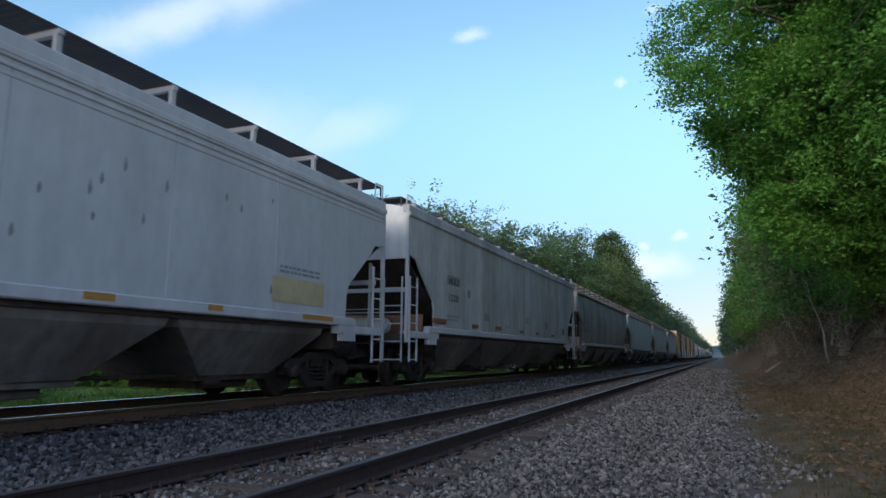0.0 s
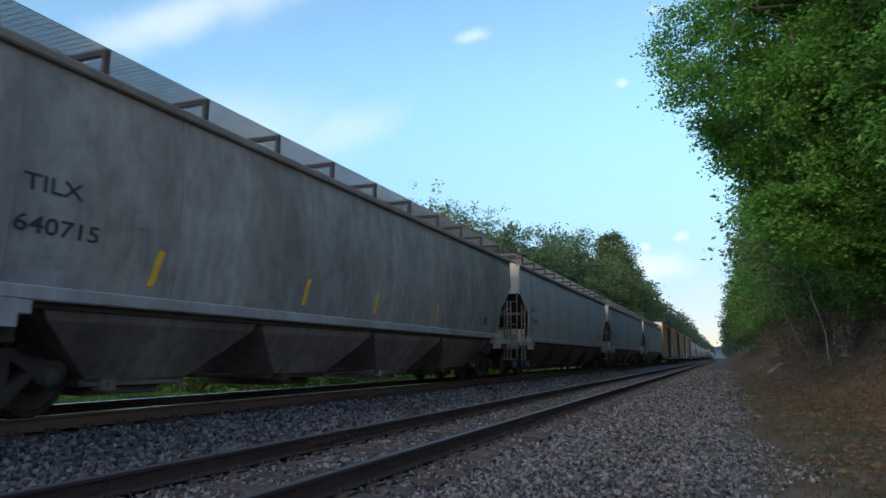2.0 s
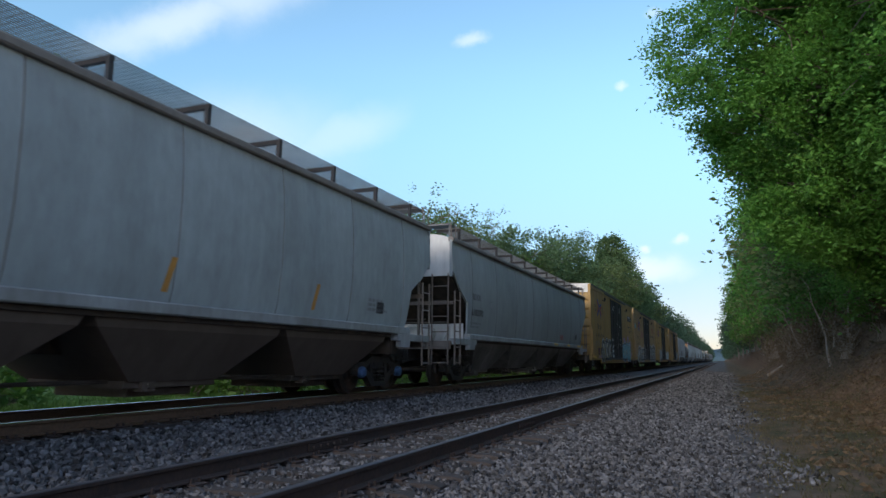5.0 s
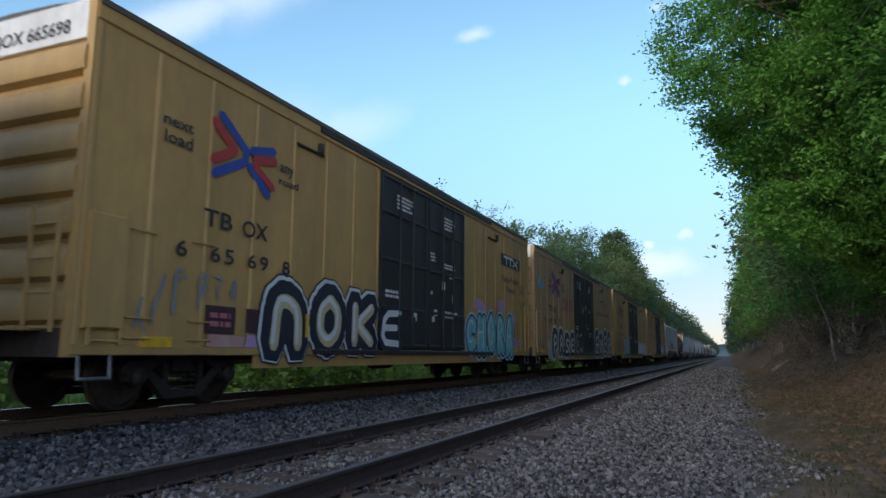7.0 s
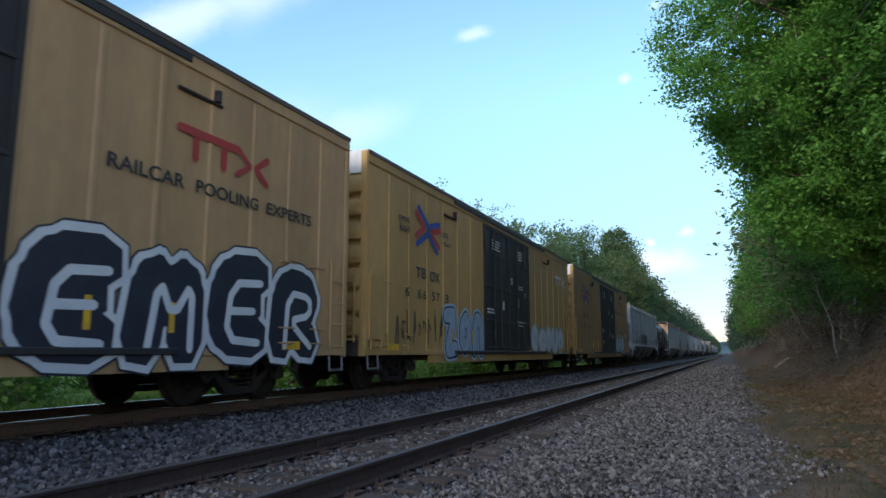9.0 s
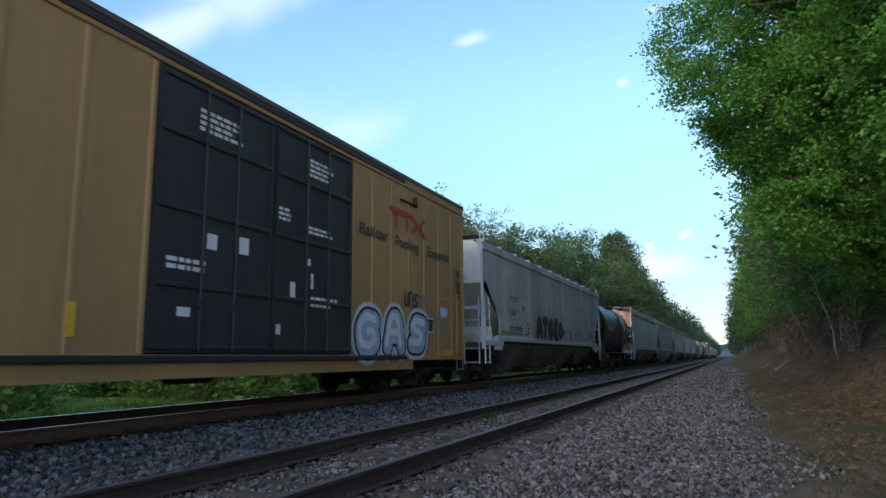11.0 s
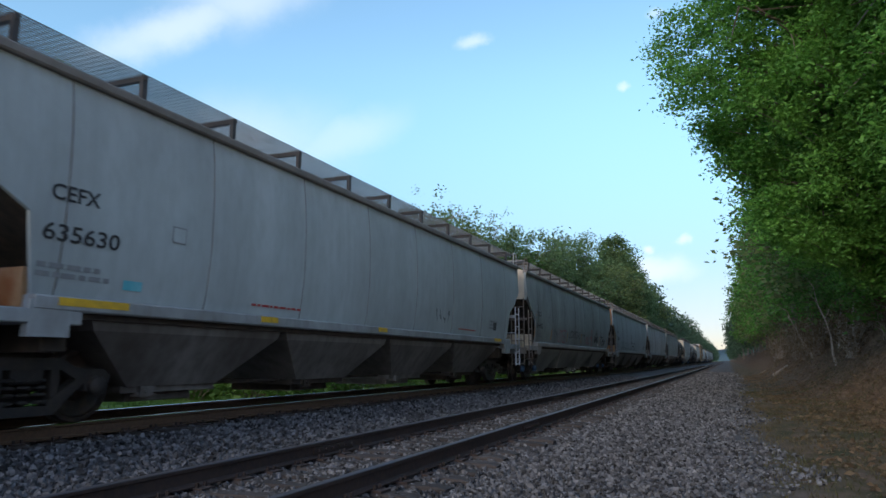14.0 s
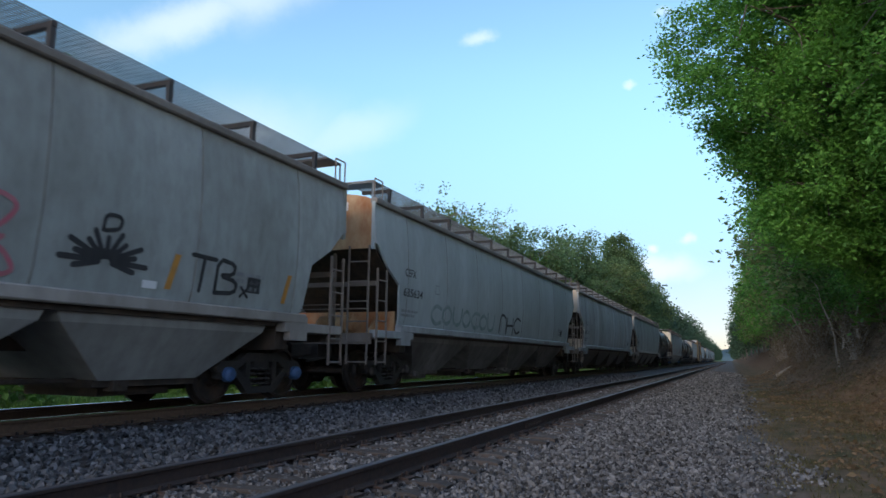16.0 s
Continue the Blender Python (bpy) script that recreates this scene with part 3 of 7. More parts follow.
def build_track(name, cx, top, rail_mat, head_mat, label, joints):
    track = tagged(new(name), label, "railway track", kind="structure")
    track.location = (cx, 0, top)
    for side in (-1, 1):
        body, head = rail_form(-330, 1600, 0)
        rail = part("rail", body, rail_mat, track)
        rail.location.x = side * 0.7525
        part("rail_head", head, head_mat, rail)
    rnd = random.Random(int(abs(cx) * 10))
    tie_forms = []
    for k in range(4):
        fo = Form()
        c = 0.02
        w, h = 0.115, 0.18
        ends = []
        for x in (-1.30, -1.22, -0.6, 0, 0.6, 1.22, 1.30):
            sag = rnd.uniform(-0.008, 0.004)
            inset = 0.02 if abs(x) > 1.25 else 0
            ends.append([(x, -w + inset, -h), (x, w - inset, -h), (x, w - inset, -c + sag), (x, w - c - inset, sag - inset), (x, -w + c + inset, sag - inset), (x, -w + inset, -c + sag)])
        v = [p for e in ends for p in e]
        f = [(a * 6 + i, a * 6 + (i + 1) % 6, (a + 1) * 6 + (i + 1) % 6, (a + 1) * 6 + i) for a in range(6) for i in range(6)]
        f += [tuple(range(6)), tuple(range(36, 42))]
        tie_forms.append(fo.add(v, f).mesh("tie", TIE))
    plate = Form().box(-0.17, 0.17, -0.09, 0.09, -0.016, 0.004)
    for sx in (-0.085, 0.085):
        for sy in (-0.05, 0.05):
            plate.box(sx - 0.012, sx + 0.012, sy - 0.012, sy + 0.012, 0.0, 0.045)
    plate_mesh = plate.mesh("tie_plate", RAIL_RUST)
    y = 2.6
    rest = Form()
    for k in range(700):
        turn, off = rnd.uniform(-1.2, 1.2), rnd.uniform(-0.06, 0.06)
        if k < 260:
            tie = part("tie", tie_forms[k % 4], TIE, track)
            tie.matrix_basis = pose(off, y, TIE_TOP + rnd.uniform(-0.012, 0.006), rnd.uniform(-1, 1), rnd.uniform(-0.4, 0.4), turn)
            if k < 70:
                for side in (-1, 1):
                    p = part("tie_plate", plate_mesh, RAIL_RUST, tie)
                    p.location = (side * 0.7525 - off, 0, 0.016)
        else:
            rest.box(-1.3 + off, 1.3 + off, y - 0.11, y + 0.11, TIE_TOP - 0.15, TIE_TOP)
        y += 0.495 + rnd.uniform(-0.03, 0.03)
    for k in range(660):
        yb = 2.1 - k * 0.5
        rest.box(-1.3, 1.3, yb - 0.11, yb + 0.11, TIE_TOP - 0.15, TIE_TOP)
    far = part("distant_ties", rest, TIE, track)
    tagged(far, kind="stuff")
    bar = Form().slab(-0.034, -0.012, -0.46, 0.46, -0.145, -0.04).slab(0.012, 0.034, -0.46, 0.46, -0.145, -0.04)
    for k in range(6):
        for s in (-1, 1):
            bar.tube((s * 0.034, -0.38 + k * 0.152, -0.09), (s * 0.06, -0.38 + k * 0.152, -0.09), 0.016)
    bar_mesh = bar.mesh("joint_bar", RAIL_RUST)
    for side, yj in joints:
        jb = part("joint_bar", bar_mesh, RAIL_RUST, track)
        jb.location = (side * 0.7525, yj, 0)
    return track


# ---------------------------------------------------------------- trees


def leaves(centres, n, spread, size, rng, flat=0.6):
    """n folded leaves round each of the given points, as triangles."""
    c = np.repeat(np.asarray(centres), n, axis=0)
    m = len(c)
    d = rng.normal(size=(m, 3)) * (spread * np.array([1, 1, flat]))
    p = c + d
    s = size * rng.uniform(0.6, 1.3, (m, 1))
    a = rng.normal(size=(m, 3)) * np.array([1, 1, 0.45])
    a /= np.linalg.norm(a, axis=1)[:, None]
    b = np.cross(a, rng.normal(size=(m, 3)) + np.array([0, 0, 0.4]))
    b /= np.linalg.norm(b, axis=1)[:, None] + 1e-6
    v = np.stack([p - a * s, p + b * s * 0.5 + a * s * 0.1, p + a * s, p - b * s * 0.5 + a * s * 0.1], 1)
    v[:, 2, 2] -= s[:, 0] * 0.3
    k = np.arange(m)[:, None] * 4
    f = np.concatenate([k + np.array([[0, 1, 2]]), k + np.array([[0, 2, 3]])])
    return v.reshape(-1, 3), f


def tree_meshes(seed, height, radius, base, clumps, per, leaf, spread=0.55, leaf_mat=None, bark=None, trunk_r=0.2, lean=0.0, shape=0.75, shell=0):
    """The meshes of a trunk with its limbs, and of a crown of leaves that hangs on the limbs' ends."""
    rng = np.random.default_rng(seed)
    fo = Form()
    bend = rng.normal(size=(6, 2)) * 0.16
    spine = [Vector((lean * (k / 5) ** 1.5 * height * 0.2 + bend[k][0] * (k > 0), bend[k][1] * (k > 0), -0.3 + height * 0.86 * k / 5)) for k in range(6)]
    for k in range(5):
        fo.tube(spine[k], spine[k + 1], trunk_r * (1 - k / 6), 8, trunk_r * (1 - (k + 1) / 6))
    limbs = max(10, clumps // 8)
    tips = []
    for i in range(limbs):
        h = base + (height * 0.84 - base) * ((i + rng.uniform(0, 1)) / limbs)
        k = min(4, max(0, int((h + 0.3) / (height * 0.86) * 5)))
        root = spine[k].lerp(spine[k + 1], ((h + 0.3) / (height * 0.86) * 5) - k)
        ang = rng.uniform(0, 6.283)
        u = (h - base) / (height - base)
        reach = radius * (0.35 + 0.65 * math.sin(math.pi * min(1, (u * 0.85 + 0.12))) ** shape) * rng.uniform(0.62, 0.98)
        tip = root + Vector((math.cos(ang) * reach, math.sin(ang) * reach, reach * rng.uniform(0.0, 0.5)))
        mid = root.lerp(tip, 0.5) + Vector((0, 0, reach * 0.08))
        r0 = trunk_r * 0.4
        fo.tube(root, mid, r0, 5, r0 * 0.6)
        fo.tube(mid, tip, r0 * 0.6, 5, r0 * 0.15)
        for _ in range(max(1, round(clumps / limbs))):
            t = rng.uniform(0.3, 1.05)
            p = root.lerp(mid, t * 2) if t < 0.5 else mid.lerp(tip, t * 2 - 1)
            q = p + Vector(rng.normal(size=3) * np.array([1, 1, 0.7]) * radius * 0.15)
            fo.tube(p, q, 0.03, 3, 0.012)
            tips.append(q)
    for _ in range(shell):
        u = rng.uniform(0.02, 1.0)
        h = base + (height - base) * u
        ang = rng.uniform(0, 6.283)
        lump = 0.82 + 0.14 * math.sin(ang * 3 + seed) + 0.10 * math.sin(ang * 5 + h * 1.3) + 0.08 * math.sin(h * 2.1 + seed)
        reach = radius * (0.35 + 0.65 * math.sin(math.pi * min(1, (u * 0.80 + 0.15))) ** shape) * lump * rng.uniform(0.76, 1.0)
        at = min(h, height * 0.84)
        k = min(4, max(0, int((at + 0.3) / (height * 0.86) * 5)))
        c = spine[k].lerp(spine[k + 1], min(1, ((at + 0.3) / (height * 0.86) * 5) - k))
        q = Vector((c.x + math.cos(ang) * reach, c.y + math.sin(ang) * reach, h))
        if rng.uniform() < 0.3:
            fo.tube(c.lerp(q, 0.75) - Vector((0, 0, 0.3)), q, 0.014, 3, 0.005)
        tips.append(q)
    for _ in range(max(2, clumps // 20)):
        tips.append(spine[5] + Vector(rng.normal(size=3) * radius * 0.2) + Vector((0, 0, height * 0.06)))
    v, f = leaves([tuple(t) for t in tips], per, spread, leaf, rng)
    return fo.mesh("trunk", bark or BARK, True), big_mesh("crown", v, f, leaf_mat or LEAF_RIGHT)


def plant(name, meshes, x, y, turn=0.0, grow=1.0, label="", category="tree", group=""):
    ob = tagged(new(name), label, category, group)
    ob.matrix_basis = Matrix.LocRotScale((x, y, float(land(x, y))), Euler((0, 0, turn)), (grow, grow, grow))
    for nm, me in zip(("trunk", "crown"), meshes):
        part(nm, me, None, ob)
    return ob


def build_trees():
    rnd = random.Random(5)
    near = [tree_meshes(11, 17.2, 5.95, 3.0, 460, 210, 0.062, 0.27, LEAF_RIGHT, trunk_r=0.26, shape=2.3, shell=1100),
            tree_meshes(12, 15.0, 5.2, 1.3, 300, 150, 0.068, 0.28, LEAF_RIGHT, trunk_r=0.2, shell=650),
            tree_meshes(13, 15.5, 5.2, 2.0, 300, 170, 0.066, 0.28, LEAF_DEEP, trunk_r=0.22, shape=1.1, shell=700)]
    mid = [tree_meshes(21, 13.5, 4.8, 1.2, 120, 30, 0.165, 0.44, LEAF_DEEP, shell=130),
           tree_meshes(22, 15.0, 4.5, 1.4, 120, 30, 0.165, 0.44, LEAF_RIGHT, shell=130),
           tree_meshes(23, 12.0, 4.2, 1.2, 110, 32, 0.15, 0.46, LEAF_OLIVE, shell=110)]
    # far trees, with haze painted into the leaf colour
    far = [tree_meshes(31, 14.0, 5.0, 1.5, 50, 22, 0.36, 0.7, LEAF_FAR_HAZE, shell=50), tree_meshes(32, 12.5, 4.6, 1.2, 50, 22, 0.36, 0.7, LEAF_FAR_HAZE, shell=50),
           tree_meshes(33, 15.5, 4.0, 2.5, 80, 20, 0.36, 0.8, LEAF_FAR_HAZE)]
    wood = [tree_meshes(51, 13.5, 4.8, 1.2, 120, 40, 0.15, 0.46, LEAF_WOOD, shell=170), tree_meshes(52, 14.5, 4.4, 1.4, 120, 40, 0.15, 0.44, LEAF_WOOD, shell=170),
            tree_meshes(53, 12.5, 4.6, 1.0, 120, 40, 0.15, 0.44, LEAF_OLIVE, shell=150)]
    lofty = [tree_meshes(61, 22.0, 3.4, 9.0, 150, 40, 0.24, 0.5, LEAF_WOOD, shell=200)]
    sparse = [tree_meshes(41, 14.5, 4.2, 3.0, 150, 20, 0.11, 0.34, LEAF_OLIVE, trunk_r=0.17), tree_meshes(42, 13.0, 4.0, 2.5, 150, 26, 0.11, 0.36, LEAF_DEEP, trunk_r=0.17)]
    g = "roadside trees on the bank"
    lab = "leafy green broadleaf tree leaning out over the gravel"
    for k, x, y, turn, grow in ((0, 4.3, 21.5, 0.4, 1.0), (1, 7.2, 14.5, 2.0, 1.0), (2, 6.0, 28.0, 4.0, 1.0), (2, 6.6, 22.5, 1.3, 1.12)):
        plant("broadleaf_tree", near[k], x, y, turn, grow, lab, "tree", g)
    young = [tree_meshes(15, 6.0, 2.5, 0.9, 110, 72, 0.07, 0.28, LEAF_RIGHT, trunk_r=0.07, shell=210), tree_meshes(16, 5.2, 2.2, 0.7, 100, 72, 0.07, 0.28, LEAF_DEEP, trunk_r=0.06, shell=180)]
    for k, x, y, turn in ((0, 5.4, 21.5, 0.3), (1, 6.6, 19.0, 2.2), (0, 5.3, 27.0, 4.1), (1, 6.3, 24.0, 1.0), (0, 7.4, 16.8, 5.0), (1, 5.2, 32.5, 3.0), (0, 4.9, 38.0, 2.0)):
        plant("young_tree", young[k], x, y, turn, 1.0, "low leafy young tree hanging over the bank", "tree", g)
    for x, y, k in ((9.5, 19, 0), (9.8, 26, 1), (12, 14, 2)):
        plant("broadleaf_tree", mid[k], x, y, x + y, 1.15, "tall green tree behind the bank", "tree", g)
    y = 33.0
    while y < 130:
        plant("broadleaf_tree", mid[rnd.randrange(3)], rnd.uniform(4.4, 5.6), y, rnd.uniform(0, 6), rnd.uniform(0.85, 1.1), "dense green tree on a brown bank", "tree", g)
        plant("broadleaf_tree", far[rnd.randrange(2)], rnd.uniform(9, 12), y + 2, rnd.uniform(0, 6), rnd.uniform(0.95, 1.15), "tall green tree behind the bank", "tree", g)
        y += rnd.uniform(5, 7.5)
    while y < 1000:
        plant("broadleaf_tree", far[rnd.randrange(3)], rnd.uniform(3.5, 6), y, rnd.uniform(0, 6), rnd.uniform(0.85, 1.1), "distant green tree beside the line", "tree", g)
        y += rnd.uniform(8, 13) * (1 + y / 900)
    g = "wood beyond the train"

    def edge(y):
        return -27 + 13 * float(smooth(45, 115, y))

    for x, y, k, grow in ((-24, 13.5, 1, 0.95), (-30, 4, 0, 1.0), (-27, 58, 1, 1.15), (-27, 63, 0, 1.25), (-25.5, 69, 1, 1.28), (-25, 75, 0, 1.25), (-24, 81, 1, 1.3)):
        plant("sparse_tree", sparse[k], x, y, x * y, grow, "thinly leaved tree with bare branches showing", "tree", g)
    y = 52.0
    while y < 150:
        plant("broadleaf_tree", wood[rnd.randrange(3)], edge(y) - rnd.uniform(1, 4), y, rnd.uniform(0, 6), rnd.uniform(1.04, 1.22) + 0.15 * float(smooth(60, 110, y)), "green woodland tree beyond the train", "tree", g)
        plant("broadleaf_tree", far[rnd.randrange(3)], edge(y) - rnd.uniform(7, 12), y + 3, rnd.uniform(0, 6), rnd.uniform(0.9, 1.05) + 0.25 * float(smooth(60, 110, y)), "green woodland tree beyond the train", "tree", g)
        y += rnd.uniform(4.5, 6.5)
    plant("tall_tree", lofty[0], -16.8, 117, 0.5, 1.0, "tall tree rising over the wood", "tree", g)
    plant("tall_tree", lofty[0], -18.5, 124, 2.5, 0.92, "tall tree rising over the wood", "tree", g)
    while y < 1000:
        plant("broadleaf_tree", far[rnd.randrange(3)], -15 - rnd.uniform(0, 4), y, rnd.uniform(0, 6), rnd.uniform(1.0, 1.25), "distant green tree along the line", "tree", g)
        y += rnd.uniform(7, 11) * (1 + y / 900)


def build_bushes():
    rnd = random.Random(8)
    kinds = []
    for s in range(4):
        rng = np.random.default_rng(70 + s)
        fo = Form()
        tips = []
        for _ in range(46):
            a, r, h = rng.uniform(0, 6.283), rng.uniform(0.1, 1.25), rng.uniform(0.25, 1.9)
            tip = (math.cos(a) * r, math.sin(a) * r, h * (1.15 - 0.45 * r))
            fo.tube((0.2 * math.cos(a), 0.2 * math.sin(a), 0), tip, 0.018, 3, 0.006)
            tips.append(tip)
        v, f = leaves(tips, 18, 0.26, 0.13, rng, 0.8)
        kinds.append((fo.mesh("stems", BARK), big_mesh("foliage", v, f, LEAF_BUSH)))
    for _ in range(95):
        x, y = rnd.uniform(-25, -13.5), rnd.uniform(2, 62)
        ob = tagged(new("bush"), "bushy green shrub on the meadow beyond the line", "shrub", "bushes beyond the train")
        s = rnd.uniform(0.5, 1.35)
        ob.matrix_basis = Matrix.LocRotScale((x, y, float(land(x, y)) - 0.05), Euler((0, 0, rnd.uniform(0, 6))), (s, s, s))
        for nm, me in zip(("stem", "foliage"), kinds[rnd.randrange(4)]):
            part(nm, me, None, ob)
    # brush under the trees on the bank
    brush = []
    for s in range(3):
        rng = np.random.default_rng(90 + s)
        fo = Form()
        tips = []
        for _ in range(44):
            a, r, h = rng.uniform(0, 6.283), rng.uniform(0.2, 1.1), rng.uniform(0.5, 1.9)
            q = (math.cos(a) * r * 0.5, math.sin(a) * r * 0.5, h * 0.6)
            tip = (math.cos(a) * r, math.sin(a) * r, h)
            fo.tube((rng.uniform(-.3, .3), rng.uniform(-.3, .3), 0), q, 0.012, 3, 0.008)
            fo.tube(q, tip, 0.008, 3, 0.003)
            tips += [tip, q]
        v, f = leaves(tips, 7, 0.2, 0.06, rng, 0.9)
        brush.append((fo.mesh("stem", DEADWOOD), big_mesh("foliage", v, f, BRUSH)))
    for _ in range(120):
        y = rnd.uniform(15, 75)
        x = 3.6 + rnd.uniform(0, 3.6) + 1.2 * (1 - float(smooth(12, 42, y)))
        ob = tagged(new("brush"), "dry brown undergrowth on the wooded bank", "shrub", "undergrowth on the bank")
        s = rnd.uniform(0.6, 1.2)
        ob.matrix_basis = Matrix.LocRotScale((x, y, float(land(x, y)) - 0.05), Euler((0, 0, rnd.uniform(0, 6))), (s, s, s))
        for nm, me in zip(("stem", "foliage"), brush[rnd.randrange(3)]):
            part(nm, me, None, ob)
    for _ in range(12):
        y = rnd.uniform(17, 44)
        x = 5.0 + rnd.uniform(0, 2.2) + 0.8 * (1 - float(smooth(12, 42, y)))
        ob = tagged(new("bush"), "leafy green shrub at the foot of the trees", "shrub", "undergrowth on the bank")
        s = rnd.uniform(0.8, 1.3)
        ob.matrix_basis = Matrix.LocRotScale((x, y, float(land(x, y)) - 0.05), Euler((0, 0, rnd.uniform(0, 6))), (s, s, s))
        for nm, me in zip(("stem", "foliage"), kinds[rnd.randrange(4)]):
            part(nm, me, None, ob)
    for x, y, h, lean, turn in ((3.9, 31, 3.4, -10, 0), (4.5, 29.5, 4.0, 6, 1), (4.3, 33, 3.2, 14, 2), (5.0, 27, 3.6, -6, 3), (3.7, 37, 2.6, -16, 1), (5.2, 31.5, 4.2, 3, 2), (5.4, 25.5, 3.8, 10, 4)):
        rng = np.random.default_rng(int(x * 100))
        fo = Form()
        p = Vector((0, 0, -0.2))
        for k in range(5):
            q = p + Vector((rng.normal() * 0.09, rng.normal() * 0.09, h / 5))
            fo.tube(p, q, 0.055 - k * 0.008, 6, 0.047 - k * 0.008)
            if k > 1:
                fo.tube(q, q + Vector((rng.normal() * 0.4, rng.normal() * 0.4, 0.5)), 0.016, 4, 0.005)
            p = q
        ob = tagged(new("sapling_trunk", fo.mesh("sapling_trunk", DEADWOOD, True)), "pale bare sapling trunk on the bank", "tree trunk", "bare saplings")
        ob.matrix_basis = pose(x, y, float(land(x, y)), 0, lean, turn * 40)
    for a, b, r in (((2.5, 47, 0.25), (4.6, 45, 1.75), 0.10), ((2.4, 62, 0.2), (4.6, 63, 1.5), 0.10)):
        fo = Form().tube((0, 0, 0), Vector(b) - Vector(a), r, 8, r * 0.7)
        za = float(land(a[0], a[1]))
        ob = tagged(new("fallen_log", fo.mesh("fallen_log", DEADWOOD, True)), "fallen bare tree trunk lying up the bank", "log", "fallen logs")
        ob.location = (a[0], a[1], za + 0.05)


def build_litter():
    """Brown leaf litter on the bank and thinly over the dirt verge."""
    rng = np.random.default_rng(17)
    n = 5200
    y = rng.uniform(8, 62, n)
    x = 1.0 + 6.2 * rng.uniform(0, 1, n) ** 0.75
    c = np.stack([x, y, land(x, y) + 0.03], -1)
    v, f = leaves(c, 6, 0.16, 0.05, rng, 0.12)
    v[:, 2] = np.maximum(v[:, 2], land(v[:, 0], v[:, 1]) + 0.004)
    tagged(new("leaf_litter", big_mesh("leaf_litter", v, f, BRUSH)), "brown dead leaves and twigs on the bank", "leaf litter", kind="stuff")


def build_tufts():
    """Meadow grass beyond the line and dry weeds on the verge."""
    for name, mat, areas, size, label in (
            ("meadow_grass", GRASS, ((-20, -11.3, 4, 40, 26000),), 0.16, "bright green meadow grass"),
            ("verge_weeds", WEED, ((0.4, 4.2, 6, 34, 22000), (3.0, 7.0, 14, 60, 14000)), 0.06, "short dry weeds and litter on the verge")):
        rng = np.random.default_rng(len(name))
        vs, fs, k = [], [], 0
        for x0, x1, y0, y1, n in areas:
            x, y = rng.uniform(x0, x1, n), rng.uniform(y0, y1, n)
            cx, cy = rng.uniform(x0, x1, n // 22), rng.uniform(y0, y1, n // 22)
            which = rng.integers(0, len(cx), n)
            x, y = cx[which] + rng.normal(size=n) * 0.22, cy[which] + rng.normal(size=n) * 0.3
            z = land(x, y)
            a = rng.uniform(0, 6.283, n)
            h = size * rng.uniform(0.4, 1.5, n)
            w = size * 0.12
            p = np.stack([x, y, z], -1)
            side = np.stack([np.cos(a), np.sin(a), 0 * a], -1) * w
            tip = np.stack([rng.normal(size=n) * h * 0.45, rng.normal(size=n) * h * 0.45, h], -1)
            vs.append(np.stack([p - side, p + side, p + tip], 1).reshape(-1, 3))
            fs.append(np.arange(n * 3).reshape(-1, 3) + k)
            k += n * 3
        ob = new(name, big_mesh(name, np.concatenate(vs), np.concatenate(fs), mat))
        tagged(ob, label, "grass", kind="stuff")


def build_ridge():
    """The far hills that close the view down the line."""
    rng = np.random.default_rng(4)
    xs = np.linspace(-1500, 1500, 120)
    top = 30 + 9 * np.sin(xs / 260 + 1) + 4 * np.sin(xs / 71) + rng.normal(size=120) * 1.5
    v = np.concatenate([np.stack([xs, 0 * xs + 2300, 0 * xs - 10], -1), np.stack([xs, 0 * xs + 2380, top], -1), np.stack([xs, 0 * xs + 2390, 0 * xs - 10], -1)])
    k = np.arange(119)
    f = np.concatenate([np.stack([k, k + 1, k + 121, k + 120], -1), np.stack([k + 120, k + 121, k + 241, k + 240], -1)])
    far_woods(v, f)


def far_woods(v, f):
    """The same woods ahead, and along the valley's side beyond the meadow; haze is painted into their colours."""
    # distance haze put into the base colour as a blue shift
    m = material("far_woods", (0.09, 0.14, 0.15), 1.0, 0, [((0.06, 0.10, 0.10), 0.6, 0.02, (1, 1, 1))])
    tagged(new("backdrop", big_mesh("backdrop", v, f, m, True)), "wooded hills in the distance, haze painted in as blue-green", "hills", kind="structure")
    rng = np.random.default_rng(9)
    ys = np.linspace(-900, 1500, 260)
    top = 46 + 12 * np.sin(ys / 190 + 2) + 5 * np.sin(ys / 47) + rng.normal(size=260) * 1.6
    w = np.concatenate([np.stack([0 * ys - 420, ys, 0 * ys - 5], -1), np.stack([0 * ys - 520, ys, top], -1), np.stack([0 * ys - 530, ys, 0 * ys - 5], -1)])
    k = np.arange(259)
    g = np.concatenate([np.stack([k, k + 1, k + 261, k + 260], -1), np.stack([k + 260, k + 261, k + 521, k + 520], -1)])
    # bluish green with the haze painted in
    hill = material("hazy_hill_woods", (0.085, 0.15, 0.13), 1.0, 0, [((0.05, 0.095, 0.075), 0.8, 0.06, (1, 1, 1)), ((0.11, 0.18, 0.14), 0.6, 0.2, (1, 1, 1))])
    tagged(new("backdrop", big_mesh("backdrop", w, g, hill, True)), "wooded hillside beyond the meadow, haze painted into its green", "hills", kind="structure")


